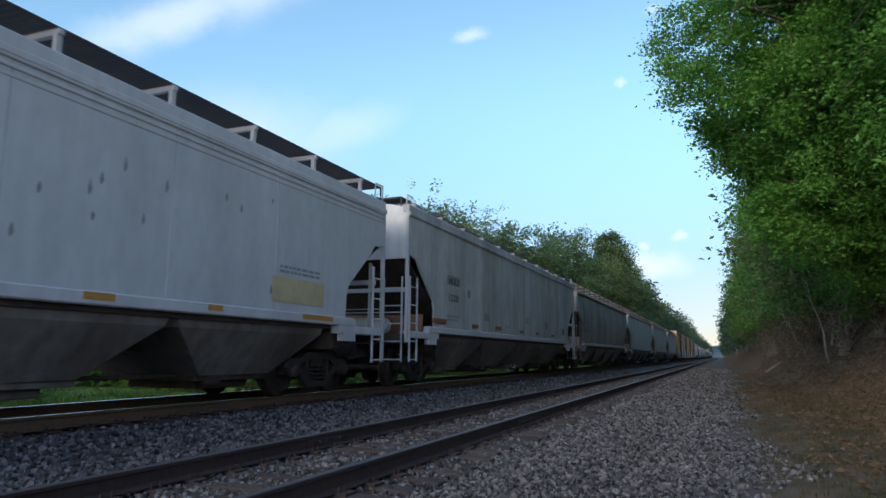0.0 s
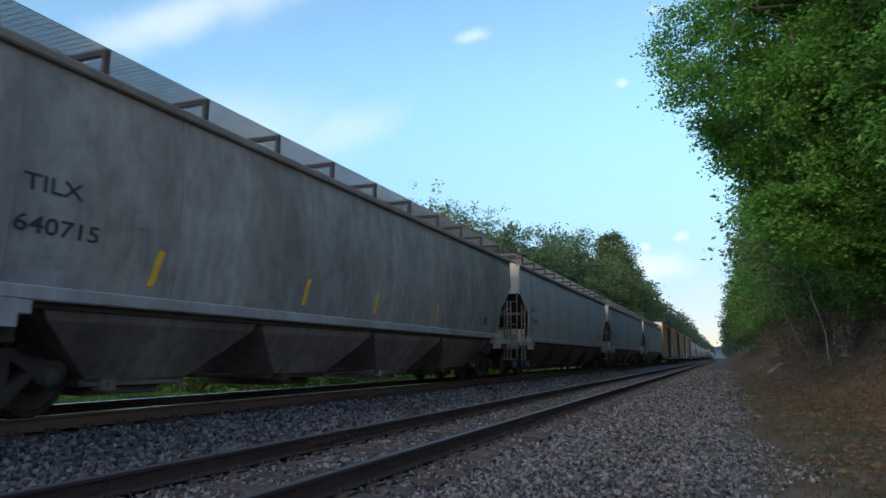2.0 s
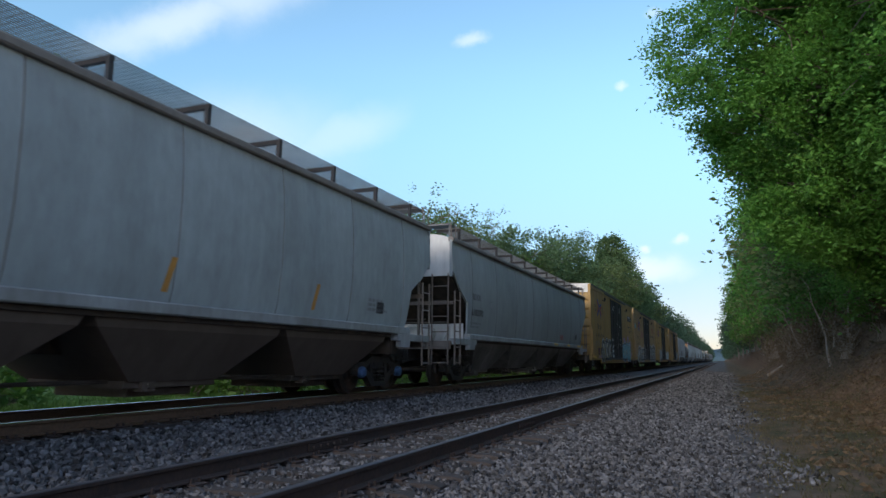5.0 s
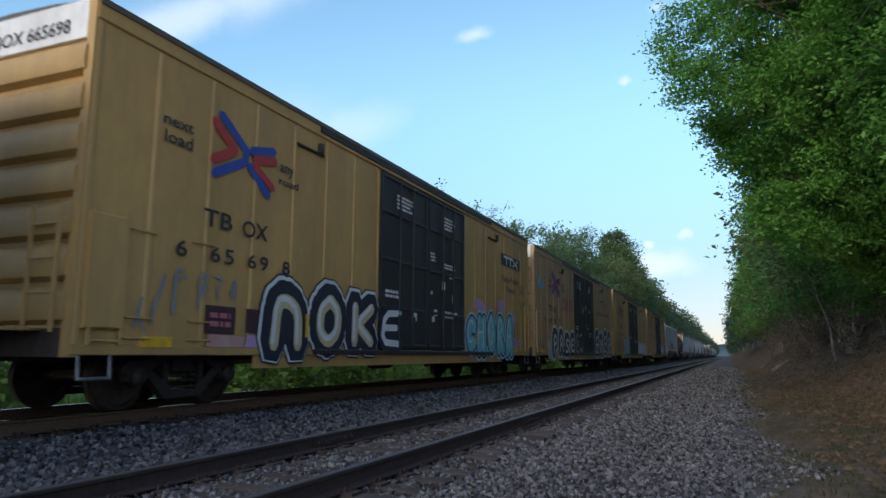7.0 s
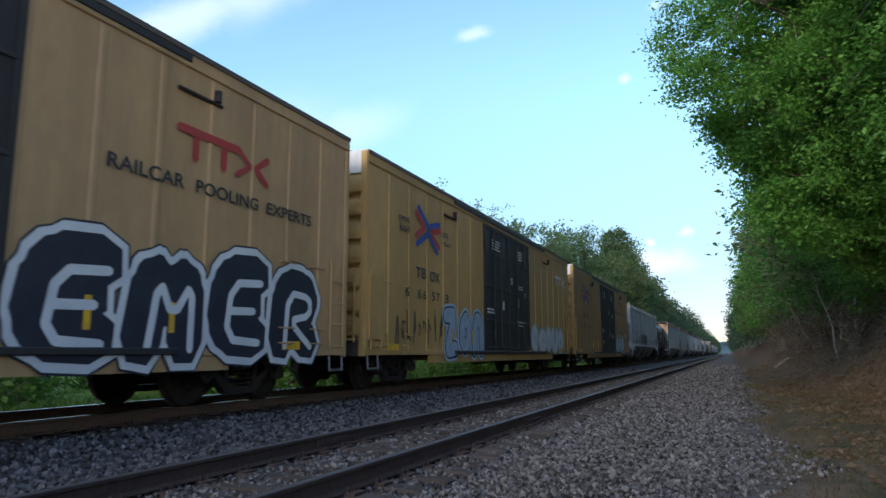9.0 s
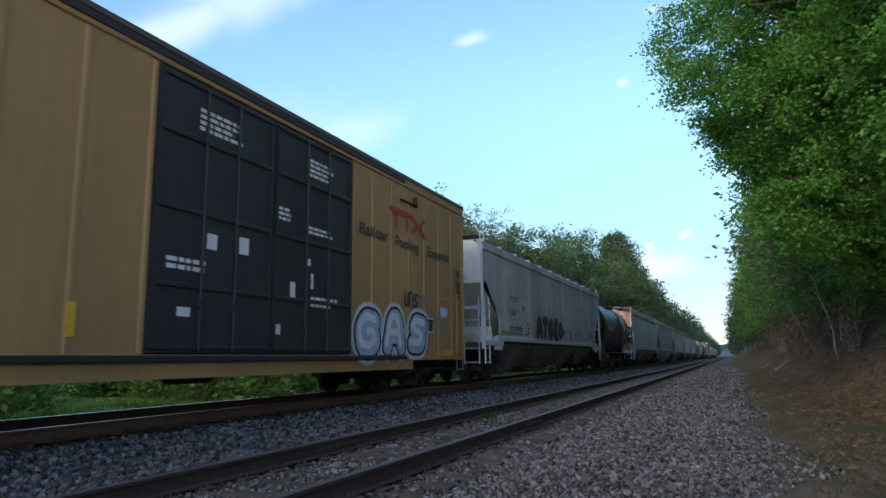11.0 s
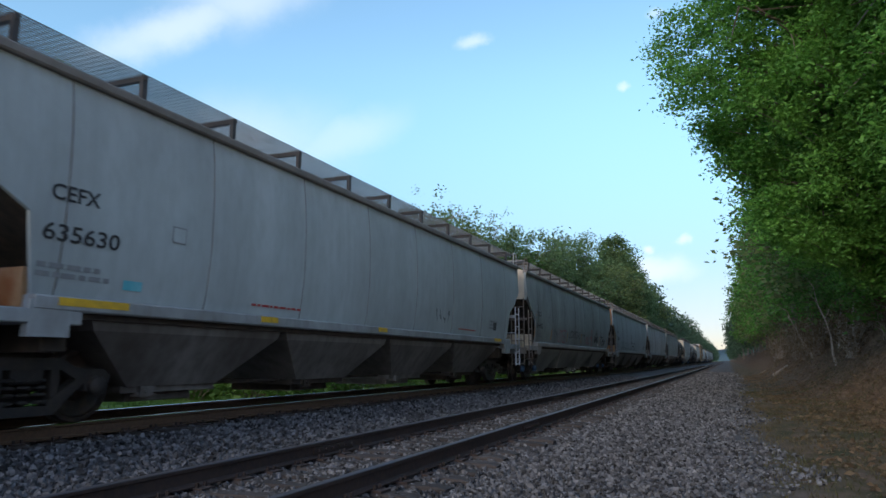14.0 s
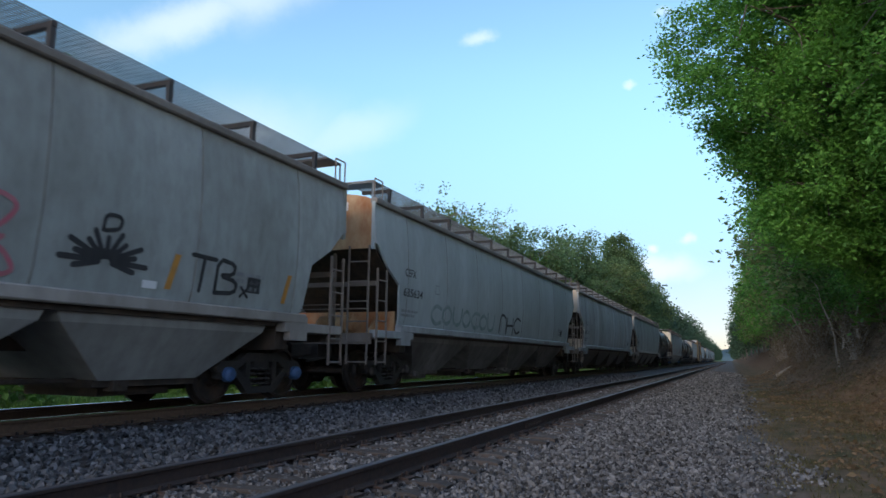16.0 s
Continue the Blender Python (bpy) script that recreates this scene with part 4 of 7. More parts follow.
build_ground()
build_ridge()
build_track("track_near", NEAR_X, 0.0, RAIL_RUST, RAIL_TOP_DULL, "railway track with rusty rails on dark wooden ties", ((-1, 7.4), (1, 10.9), (-1, 19.2), (1, 23.0)))
build_track("track_far", FAR_X, FAR_Z, RAIL_BROWN, RAIL_TOP, "railway track with shiny worn rails on wooden ties", ())
stones("ballast_shoulder", ((-2.5, 1.2, 5.2, 9, 520, 0.037), (-2.5, 1.2, 9, 16, 380, 0.039), (-2.5, 1.2, 16, 26, 190, 0.046), (-2.5, 1.2, 26, 45, 90, 0.058), (-2.5, 1.0, 45, 80, 40, 0.075)), 1, None, "grey crushed stone shoulder beside the track")
stones("ballast_near_track", ((-5.1, -2.4, 4.3, 10, 380, 0.036), (-5.1, -2.4, 10, 24, 170, 0.038), (-5.1, -2.4, 24, 44, 50, 0.05)), 2, None, "grey crushed stone between wooden ties")
stones("ballast_between_tracks", ((-7.15, -5.0, 3.8, 12, 330, 0.046), (-7.15, -5.0, 12, 28, 170, 0.050), (-7.15, -5.0, 28, 50, 60, 0.062), (-9.8, -7.1, 4, 14, 110, 0.040)), 3, None, "grey crushed stone between the two tracks")
build_trees()
build_bushes()
build_tufts()
build_litter()
# ---------------------------------------------------------------- the train
WHEEL_R = 0.457
HOPPER_LONG, BOX_LONG, TANK_LONG = 19.85, 19.25, 11.85
spinning = []
body_of = {}


def truck_meshes():
    side = Form()
    top = [(-1.12, 0.58), (-1.02, 0.66), (-0.62, 0.68), (-0.40, 0.80), (0.40, 0.80), (0.62, 0.68), (1.02, 0.66), (1.12, 0.58), (1.10, 0.50), (0.66, 0.52), (0.42, 0.66), (-0.42, 0.66), (-0.66, 0.52), (-1.10, 0.50)]
    side.plate(top, -0.07, 0.07)
    side.plate([(-0.78, 0.54), (-0.62, 0.54), (-0.26, 0.30), (-0.26, 0.14), (-0.36, 0.15)], -0.07, 0.07)
    side.plate([(0.78, 0.54), (0.36, 0.15), (0.26, 0.14), (0.26, 0.30), (0.62, 0.54)], -0.07, 0.07)
    side.box(-0.07, 0.07, -0.36, 0.36, 0.14, 0.25)
    side.box(-0.06, 0.06, -0.40, -0.30, 0.25, 0.70)
    side.box(-0.06, 0.06, 0.30, 0.40, 0.25, 0.70)
    for s in (-1, 1):
        side.box(-0.08, 0.08, s * 0.89 - 0.15, s * 0.89 + 0.15, 0.40, 0.62)
    spring = Form()
    for y in (-0.19, 0.0, 0.19):
        for k in range(4):
            spring.lathe([(-0.0, 0.055), (0.016, 0.075), (0.03, 0.075), (0.046, 0.055)], (0, 0, 0), 8)
            for j in range(len(spring.v) - 32, len(spring.v)):
                a, b, c = spring.v[j]
                spring.v[j] = (b, y + c, 0.27 + k * 0.082 + a)
    cap = Form()
    cap.lathe([(0.0, 0.12), (0.10, 0.12), (0.13, 0.10), (0.15, 0.06), (0.155, 0.02)], (0.05, 0, 0.46), 12)
    bolster = Form().slab(-1.05, 1.05, -0.2, 0.2, 0.50, 0.74, 0.03)
    bolster.box(-0.2, 0.2, -0.2, 0.2, 0.74, 0.86).box(-0.75, -0.55, -0.6, 0.6, 0.28, 0.36).box(0.55, 0.75, -0.6, 0.6, 0.28, 0.36)
    wheel = Form().tube((-1.0, 0, 0), (1.0, 0, 0), 0.08, 10)
    for s in (-1, 1):
        prof = [(0.67, 0.10), (0.66, 0.20), (0.70, 0.36), (0.665, 0.40), (0.655, 0.485), (0.69, 0.485), (0.705, WHEEL_R), (0.80, WHEEL_R - 0.006), (0.805, 0.40), (0.77, 0.385), (0.745, 0.33), (0.76, 0.20), (0.82, 0.16), (0.83, 0.09)]
        wheel.lathe([(s * a, r) for a, r in prof], (0, 0, 0), 20)
        for k in range(3):
            a = k * 2.094
            wheel.tube((s * 0.75, 0.25 * math.cos(a), 0.25 * math.sin(a)), (s * 0.775, 0.25 * math.cos(a), 0.25 * math.sin(a)), 0.03, 6)
    return dict(side=side.mesh("side_frame", STEEL), spring=spring.mesh("spring_nest", STEEL, True), cap=cap.mesh("bearing_cap", STEEL, True),
                bolster=bolster.mesh("bolster", STEEL), wheel=wheel.mesh("wheelset", WHEEL, True))


TRUCK = truck_meshes()


def add_truck(car, y):
    truck = part("truck", TRUCK["bolster"], STEEL, car)
    truck.location = (0, y, 0)
    for s in (-1, 1):
        for key, nm, y_off in (("side", "side_frame", 0), ("spring", "spring_nest", 0), ("cap", "bearing_cap", 0.89), ("cap", "bearing_cap", -0.89)):
            ob = part(nm, TRUCK[key], STEEL, truck)
            ob.matrix_basis = pose(s * 1.0, y_off, 0, 0, 0, 0 if s > 0 else 180)
    for a in (-0.89, 0.89):
        w = part("wheelset", TRUCK["wheel"], WHEEL, truck)
        w.location = (0, a, WHEEL_R)
        spinning.append((car, w, a))


COUPLER = Form().slab(-0.10, 0.10, -0.62, 0.5, 0.78, 0.98, 0.02).slab(-0.17, 0.17, -0.62, -0.36, 0.72, 1.04, 0.05).slab(-0.25, 0.25, 0.0, 1.0, 0.70, 1.04).tube((0.26, -0.4, 0.66), (0.32, 0.3, 0.74), 0.03).mesh("coupler", STEEL)


def add_couplers(car, long):
    for y, turn in ((0, 0), (long, 180)):
        c = part("coupler", COUPLER, STEEL, car)
        c.matrix_basis = pose(0, y, 0, 0, 0, turn)


def ladder(car, mat, x, y0, y1, z0, z1, step=0.42, r=0.017, name="ladder"):
    fo = Form()
    for y in (y0, y1):
        fo.slab(x - 0.012, x + 0.026, y - 0.018, y + 0.018, z0, z1, 0.006)
    z = z0 + 0.05
    while z < z1:
        fo.tube((x + 0.01, y0, z), (x + 0.01, y1, z), r, 5)
        z += step
    return part(name, fo, mat, car)


def end_ladder(car, mat, y, x0, x1, z0, z1, step=0.42):
    fo = Form()
    for x in (x0, x1):
        fo.box(x - 0.016, x + 0.016, y - 0.02, y + 0.02, z0, z1)
    z = z0 + 0.05
    while z < z1:
        fo.tube((x0, y, z), (x1, y, z), 0.017, 5)
        z += step
    return part("end_ladder", fo, mat, car)


def hopper(label, colour_mat, end_mat, sill_mat, bay_mat, style="round", walk_style="open", top=4.16, bays=4, chord_mat=None, iron=None, slope=None, shear=None, long=HOPPER_LONG):
    """A covered hopper car: its near end at y 0, its length along y, the rail's top at z 0."""
    car = tagged(new("hopper_car"), label, "hopper car", "train cars")
    L = long
    iron = iron or sill_mat
    thin = style == "round"
    if thin:
        zk, xk = [1.30, 1.6, 2.3, 3.0, 3.6, top], [1.44, 1.53, 1.60, 1.60, 1.57, 1.51]
        ck, cz = [0.0, 0.12, 0.16, 0.55, 1.16, 1.24, 1.30, 1.36], [3.15, 3.12, 3.08, 2.71, 2.36, 1.9, 1.6, 1.33]
    else:
        zk, xk = [1.30, 2.0, 3.0, top], [1.59, 1.60, 1.60, 1.60]
        ck, cz = [0.0, 0.15, 0.50, 0.66, 1.54, 1.60, 1.64], [3.15, 3.12, 3.05, 2.86, 2.12, 1.9, 1.40]

    def skin(z):
        return float(np.interp(z, zk, xk))

    def low(y):
        y = min(y, L - y)
        return float(np.interp(y, ck, cz)) if y < ck[-1] else 1.36

    body_of[car.name] = colour_mat
    # side sheets, joined at vertical seams
    seams = [0.0] + [1.6 + k * (L - 3.2) / 7 for k in range(8)] + [L]
    for a, b in zip(seams, seams[1:]):
        for s in (1, -1):
            fo = Form()
            ys = sorted(set([a + 0.012, b - 0.012] + [y for y in ck + [L - c for c in ck] if a + 0.012 < y < b - 0.012]))
            zn = 9
            grid = []
            for y in ys:
                lo = low(y)
                grid.append([(lo + (top - lo) * k / zn) for k in range(zn + 1)])
            v, f = [], []
            for y, col in zip(ys, grid):
                bulge = 0.003 * math.sin(math.pi * (y - a) / (b - a))
                v += [(s * (skin(z) + bulge), y, z) for z in col] + [(s * (skin(z) - 0.05), y, z) for z in col]
            m = 2 * (zn + 1)
            for i in range(len(ys) - 1):
                for k in range(zn):
                    f.append((i * m + k, i * m + k + 1, (i + 1) * m + k + 1, (i + 1) * m + k))
                    q = zn + 1
                    f.append((i * m + q + k, (i + 1) * m + q + k, (i + 1) * m + q + k + 1, i * m + q + k + 1))
                for k, q in ((0, zn + 1), (zn, 2 * zn + 1)):
                    f.append((i * m + k, i * m + q, (i + 1) * m + q, (i + 1) * m + k))
            for i in (0, len(ys) - 1):
                for k in range(zn):
                    f.append((i * m + k, i * m + k + 1, i * m + zn + 2 + k, i * m + zn + 1 + k))
            part("side_sheet", fo.add(v, f), colour_mat, car, smooth=True)
    for y in seams[1:-1]:
        weld = Form()
        lo = low(y)
        zs = [lo + (top - lo) * k / 8 for k in range(9)]
        for s in (1,):
            v = [(s * (skin(z) + (0.0045 if d == 0 else -0.02)), y + d, z) for z in zs for d in (-0.02, 0, 0.02)]
            weld.add(v, [(k * 3 + i, k * 3 + i + 1, k * 3 + i + 4, k * 3 + i + 3) for k in range(8) for i in (0, 1)])
        part("weld_seam", weld, chord_mat or colour_mat, car)
    # top chord and roof
    for s in (1, -1):
        fo = Form()
        fo.slab(min(s * 1.44, s * 1.60), max(s * 1.44, s * 1.60), 0.0, L, top - 0.02, top + (0.10 if style == "round" else 0.16), 0.02)
        if style != "round":
            fo.slab(min(s * 1.52, s * 1.64), max(s * 1.52, s * 1.64), 0.0, L, top - 0.12, top - 0.02, 0.015)
        part("top_chord", fo, chord_mat or colour_mat, car)
    roof = Form()
    arc = [(1.5 * math.cos(math.pi * k / 12) * 1.0, top + 0.02 + 0.26 * math.sin(math.pi * k / 12)) for k in range(13)]
    roof.prism(arc + [(-1.45, top - 0.03), (1.45, top - 0.03)], 0.06, L - 0.06)
    part("roof", roof, colour_mat, car, smooth=True)
    hatch = Form().slab(-0.32, 0.32, 1.2, L - 1.2, top + 0.26, top + 0.42, 0.03)
    part("hatch_cover", hatch, colour_mat, car)
    # ends: upper end sheet, slope sheet, shear panel, platform
    for e in (0, 1):
        def yy(v):
            return v if e == 0 else L - v
        fo = Form()
        ring = [(-1.5, 3.05), (1.5, 3.05), (1.5, top + 0.02)] + arc[1:-1] + [(-1.5, top + 0.02)]
        n = len(ring)
        fo.add([(x, yy(0.05), z) for x, z in ring] + [(x, yy(0.10), z) for x, z in ring], [tuple(range(n)), tuple(range(n, 2 * n))] + [(i, (i + 1) % n, (i + 1) % n + n, i + n) for i in range(n)])
        part("end_sheet", fo, end_mat, car)
        fo = Form()
        fo.add([(x, yy(y), z + d) for d in (0, 0.05) for x, y, z in ((-1.48, 0.1, 3.08), (1.48, 0.1, 3.08), (1.48, 3.0, 1.25), (-1.48, 3.0, 1.25))],
               [(0, 1, 2, 3), (4, 5, 6, 7), (0, 1, 5, 4), (1, 2, 6, 5), (2, 3, 7, 6), (3, 0, 4, 7)])
        part("slope_sheet", fo, slope or UNDER, car)
        fo = Form()
        fo.box(-1.4, 1.4, min(yy(1.3), yy(1.36)), max(yy(1.3), yy(1.36)), 1.2, 1.78)
        for x in (-1.0, -0.35, 0.35, 1.0):
            fo.plate([(yy(0.7), 1.24), (yy(1.3), 1.24), (yy(1.3), 1.75)], x - 0.015, x + 0.015)
        part("shear_panel", fo, shear or end_mat, car)
        fo = Form()
        for x in (-0.55, 0.45):
            fo.box(x - 0.03, x + 0.03, min(yy(0.22), yy(0.3)), max(yy(0.22), yy(0.3)), 1.24, 3.0)
        fo.box(-1.5, 1.5, min(yy(0.2), yy(0.26)), max(yy(0.2), yy(0.26)), 2.26, 2.36)
        part("end_framing", fo, iron, car)
        fo = Form()
        fo.box(-1.52, 1.52, min(yy(0.0), yy(1.5)), max(yy(0.0), yy(1.5)), 1.16, 1.24)
        fo.box(-1.50, 1.50, min(yy(-0.02), yy(0.10)), max(yy(-0.02), yy(0.10)), 1.02, 1.25)
        part("end_platform", fo, iron if thin else UNDER, car)
        for s in (1, -1):
            x0, x1 = sorted((s * 1.49, s * 1.56)) if thin else sorted((s * 1.53, s * 1.60))
            part("corner_post", Form().box(x0, x1, min(yy(-0.02), yy(0.06)), max(yy(-0.02), yy(0.06)), 3.02 if thin else 1.05, top + 0.02), colour_mat if thin else sill_mat, car)
        for s in (1, -1):
            x = s * 1.60
            ladder(car, iron, x, yy(0.10), yy(0.52), 0.60, 2.62, 0.43)
            fo = Form()
            x0, x1 = sorted((s * 1.50, s * 1.62))
            fo.box(x0, x1, min(yy(1.25), yy(1.75)), max(yy(1.25), yy(1.75)), 1.02, 1.42)
            part("jacking_pad", fo, sill_mat, car)
        if e == 0:
            end_ladder(car, iron, yy(-0.03), 0.98, 1.46, 0.60, 3.1 if thin else 2.6)
        fo = Form().tube((-1.45, yy(-0.06), 1.75), (1.45, yy(-0.06), 1.75), 0.014, 5)
        part("grab_iron", fo, iron, car)
    # brake gear at the near end
    fo = Form().lathe([(-0.02, 0.20), (0.0, 0.24), (0.03, 0.24), (0.05, 0.20)], (-0.6, -0.1, 2.0), 16, "y").box(-0.64, -0.56, -0.06, 0.4, 1.2, 2.3)
    part("brake_wheel", fo, STEEL, car)
    part("air_tank", Form().lathe([(-0.5, 0.02), (-0.48, 0.14), (-0.42, 0.19), (0.42, 0.19), (0.48, 0.14), (0.5, 0.02)], (0.2, 0.85, 1.48), 12), end_mat, car, smooth=True)
    # side sills
    for s in (1, -1):
        x0, x1 = sorted((s * 1.44, s * 1.63))
        part("side_sill", Form().slab(x0, x1, 1.3, L - 1.3, 1.31, 1.475, 0.02).slab(x0, x1 - 0.01, 0.1, 1.9, 1.16, 1.32, 0.015).slab(x0, x1 - 0.01, L - 1.9, L - 0.1, 1.16, 1.32, 0.015), sill_mat, car)
    # dark strip standing in for the shadow gap between sill and bays
    for s in (1, -1):
        x0, x1 = sorted((s * 1.40, s * 1.50))
        part("sill_lip", Form().box(x0, x1, 2.0, L - 2.0, 1.24, 1.31), UNDER, car)
    # bays with their outlets
    b0, b1 = 2.1, L - 2.1
    w = (b1 - b0) / bays
    for k in range(bays):
        y0, y1 = b0 + k * w + 0.02, b0 + (k + 1) * w - 0.02
        cy = (y0 + y1) / 2
        v = [(s * 1.46, y, 1.36) for s in (1, -1) for y in (y0, y1)] + [(s * 1.42, y, 1.12) for s in (1, -1) for y in (y0 + 0.12, y1 - 0.12)] + [(s * 0.98, y, 0.42) for s in (1, -1) for y in (cy - 0.86, cy + 0.86)]
        f = [(0, 1, 5, 4), (4, 5, 9, 8), (2, 3, 7, 6), (6, 7, 11, 10), (0, 4, 6, 2), (4, 8, 10, 6), (1, 5, 7, 3), (5, 9, 11, 7), (8, 9, 11, 10), (0, 1, 3, 2)]
        bay = part("hopper_bay", Form().add(v, f), bay_mat, car)
        gate = Form().slab(-0.92, 0.92, cy - 0.90, cy + 0.90, 0.33, 0.43, 0.01).slab(-0.7, 0.7, cy - 0.62, cy + 0.62, 0.20, 0.33, 0.02).tube((-1.0, cy - 0.5, 0.36), (1.0, cy - 0.5, 0.36), 0.04).box(0.8, 0.98, cy - 0.62, cy - 0.38, 0.28, 0.44)
        part("outlet_gate", gate, UNDER if k % 2 else bay_mat, bay)
    part("centre_sill", Form().slab(-0.3, 0.3, 0.6, L - 0.6, 0.78, 1.16), UNDER, car)
    part("brake_pipe", Form().tube((0.62, 1.0, 0.42), (0.62, L - 1.0, 0.42), 0.03, 6), UNDER, car)
    for y in (1.72, L - 1.72):
        add_truck(car, y)
        part("body_bolster", Form().slab(-1.42, 1.42, y - 0.16, y + 0.16, 0.86, 1.2), UNDER, car)
    add_couplers(car, L)
    # running boards
    z0 = top + (0.10 if style == "round" else 0.16)
    if walk_style == "open":
        zw, xa, xb, gm = z0 + 0.41, 0.72, 1.44, GALV
    elif walk_style == "dark":
        zw, xa, xb, gm = z0 + 0.34, 0.62, 1.50, GRATE_DARK
    else:
        zw, xa, xb, gm = z0 + 0.22, 0.75, 1.34, GRATE_DARK
    for s in (1, -1):
        fo = Form()
        n = {"open": 15, "dark": 24, "low": 10}[walk_style]
        for k in range(n):
            x = s * (xa + (xb - xa) * k / (n - 1))
            fo.box(x - 0.006, x + 0.006, 0.05, L - 0.05, zw - 0.014, zw)
        y = 0.05
        while y < L:
            fo.box(min(s * xa, s * xb), max(s * xa, s * xb), y - 0.006, y + 0.006, zw - 0.012, zw - 0.004)
            y += 0.10
        part("running_board", fo, gm, car)
    y = 0.9
    while y < L:
        for s in (1, -1):
            fo = Form().slab(min(s * xa, s * (xb + 0.02)), max(s * xa, s * (xb + 0.02)), y - 0.035, y + 0.035, zw - 0.09, zw - 0.016, 0.008)
            xp = s * min(xb - 0.02, 1.46)
            fo.box(xp - 0.03, xp + 0.03, y - 0.04, y + 0.04, z0 - 0.12, zw - 0.05)
            part("walk_bracket", fo, GRATE_DARK if walk_style == "open" else sill_mat, car)
        y += 1.8
    for e in (0.08, L - 0.08):
        fo = Form().slab(-xb, xb, min(e, e + (0.5 if e < 1 else -0.5)), max(e, e + (0.5 if e < 1 else -0.5)), zw - 0.04, zw, 0.008)
        for s in (1, -1):
            fo.tube((s * xb, e, z0 - 0.1), (s * xb, e, zw), 0.02, 5)
        part("end_walk", fo, gm, car)
    for e in (0.02, L - 0.02):
        d = 0.35 if e < 1 else -0.35
        for s in (1, -1):
            fo = Form().tube((s * 1.52, e, top), (s * 1.52, e, zw + 0.02), 0.016, 6).tube((s * 1.52, e, zw + 0.02), (s * 1.52, e + d, zw + 0.02), 0.016, 6).tube((s * 1.52, e + d, zw + 0.02), (s * 1.52, e + d, top + 0.1), 0.016, 6)
            part("roof_grab", fo, iron, car)
    return car, skin


def boxcar(label, body_mat, door_mat, end_white, roof_mat, long=BOX_LONG):
    """A tall sixty-foot boxcar with ribbed sides and two plug doors."""
    car = tagged(new("boxcar"), label, "boxcar", "train cars")
    L, X, lo, hi = long, 1.585, 0.74, 4.98
    body_of[car.name] = body_mat
    d0, d1 = 7.28, 12.45

    def skin(z):
        return X

    # side panels between the posts
    for a, b, n in ((0.0, d0, 7), (d1, L, 7)):
        w = (b - a) / n
        for k in range(n):
            for s in (1, -1):
                x0, x1 = sorted((s * (X - 0.05), s * X))
                z0 = lo if (a + k * w < 3.2 or a + k * w > L - 4) else lo - 0.12
                part("side_panel", Form().box(x0, x1, a + k * w + 0.004, a + (k + 1) * w - 0.004, z0, hi), body_mat, car)
        for k in range(n + 1):
            y = a + k * w
            for s in (1, -1):
                fo = Form()
                x0, x1 = sorted((s * (X - 0.02), s * (X + 0.022)))
                y0 = min(max(y - 0.06, 0), L - 0.12)
                v = [(s * X, y0, lo + 0.12), (s * (X + 0.022), y0 + 0.03, lo + 0.12), (s * (X + 0.022), y0 + 0.09, lo + 0.12), (s * X, y0 + 0.12, lo + 0.12)]
                fo.add(v + [(p, q, hi - 0.22) for p, q, _ in v], [(0, 1, 5, 4), (1, 2, 6, 5), (2, 3, 7, 6), (0, 1, 2, 3), (4, 5, 6, 7), (0, 3, 7, 4)])
                part("side_post", fo, body_mat, car)
    for s in (1, -1):
        x0, x1 = sorted((s * (X - 0.06), s * (X + 0.03)))
        part("top_plate", Form().slab(x0, x1, 0, L, hi - 0.2, hi + 0.06, 0.015), body_mat, car)
        xa, xb = sorted((s * (X + 0.028), s * (X + 0.05)))
        part("eave_strip", Form().box(xa, xb, 0, L, hi - 0.01, hi + 0.07), roof_mat, car)
        part("side_sill", Form().slab(x0, x1 - 0.005, 0.0, L, lo, lo + 0.12, 0.012).box(min(s * (X - 0.06), s * X), max(s * (X - 0.06), s * X), 3.3, L - 3.3, lo - 0.2, lo), body_mat, car)
        # doors
        for a, b in ((d0 + 0.02, (d0 + d1) / 2 - 0.01), ((d0 + d1) / 2 + 0.01, d1 - 0.02)):
            x0, x1 = sorted((s * (X - 0.04), s * (X + 0.035)))
            door = part("door", Form().box(x0, x1, a, b, lo + 0.14, hi - 0.24), door_mat, car)
            fo = Form()
            xa, xb = sorted((s * (X + 0.035), s * (X + 0.065)))
            for z in (lo + 0.18, 1.75, 2.8, 3.85, hi - 0.34):
                fo.slab(xa, xb, a + 0.04, b - 0.04, z, z + 0.07, 0.012)
            for y in (a + 0.04, b - 0.11):
                fo.box(xa, xb - 0.004, y, y + 0.07, lo + 0.2, hi - 0.3)
            part("door_frame", fo, door_mat, door)
            rod = Form()
            for y in ((a + b) / 2 - 0.35, (a + b) / 2 + 0.35):
                rod.tube((s * (X + 0.075), y, lo + 0.16), (s * (X + 0.075), y, hi - 0.28), 0.022, 6)
                rod.box(min(s * (X + 0.06), s * (X + 0.12)), max(s * (X + 0.06), s * (X + 0.12)), y - 0.08, y + 0.08, 1.5, 1.62)
            part("lock_rod", rod, door_mat, door)
        x0, x1 = sorted((s * (X - 0.02), s * (X + 0.08)))
        part("door_track", Form().slab(x0, x1, d0 - 2.4, d1 + 2.4, lo + 0.02, lo + 0.11, 0.012).slab(x0, x1 - 0.03, d0 - 2.4, d1 + 2.4, hi - 0.13, hi - 0.02, 0.012), door_mat, car)
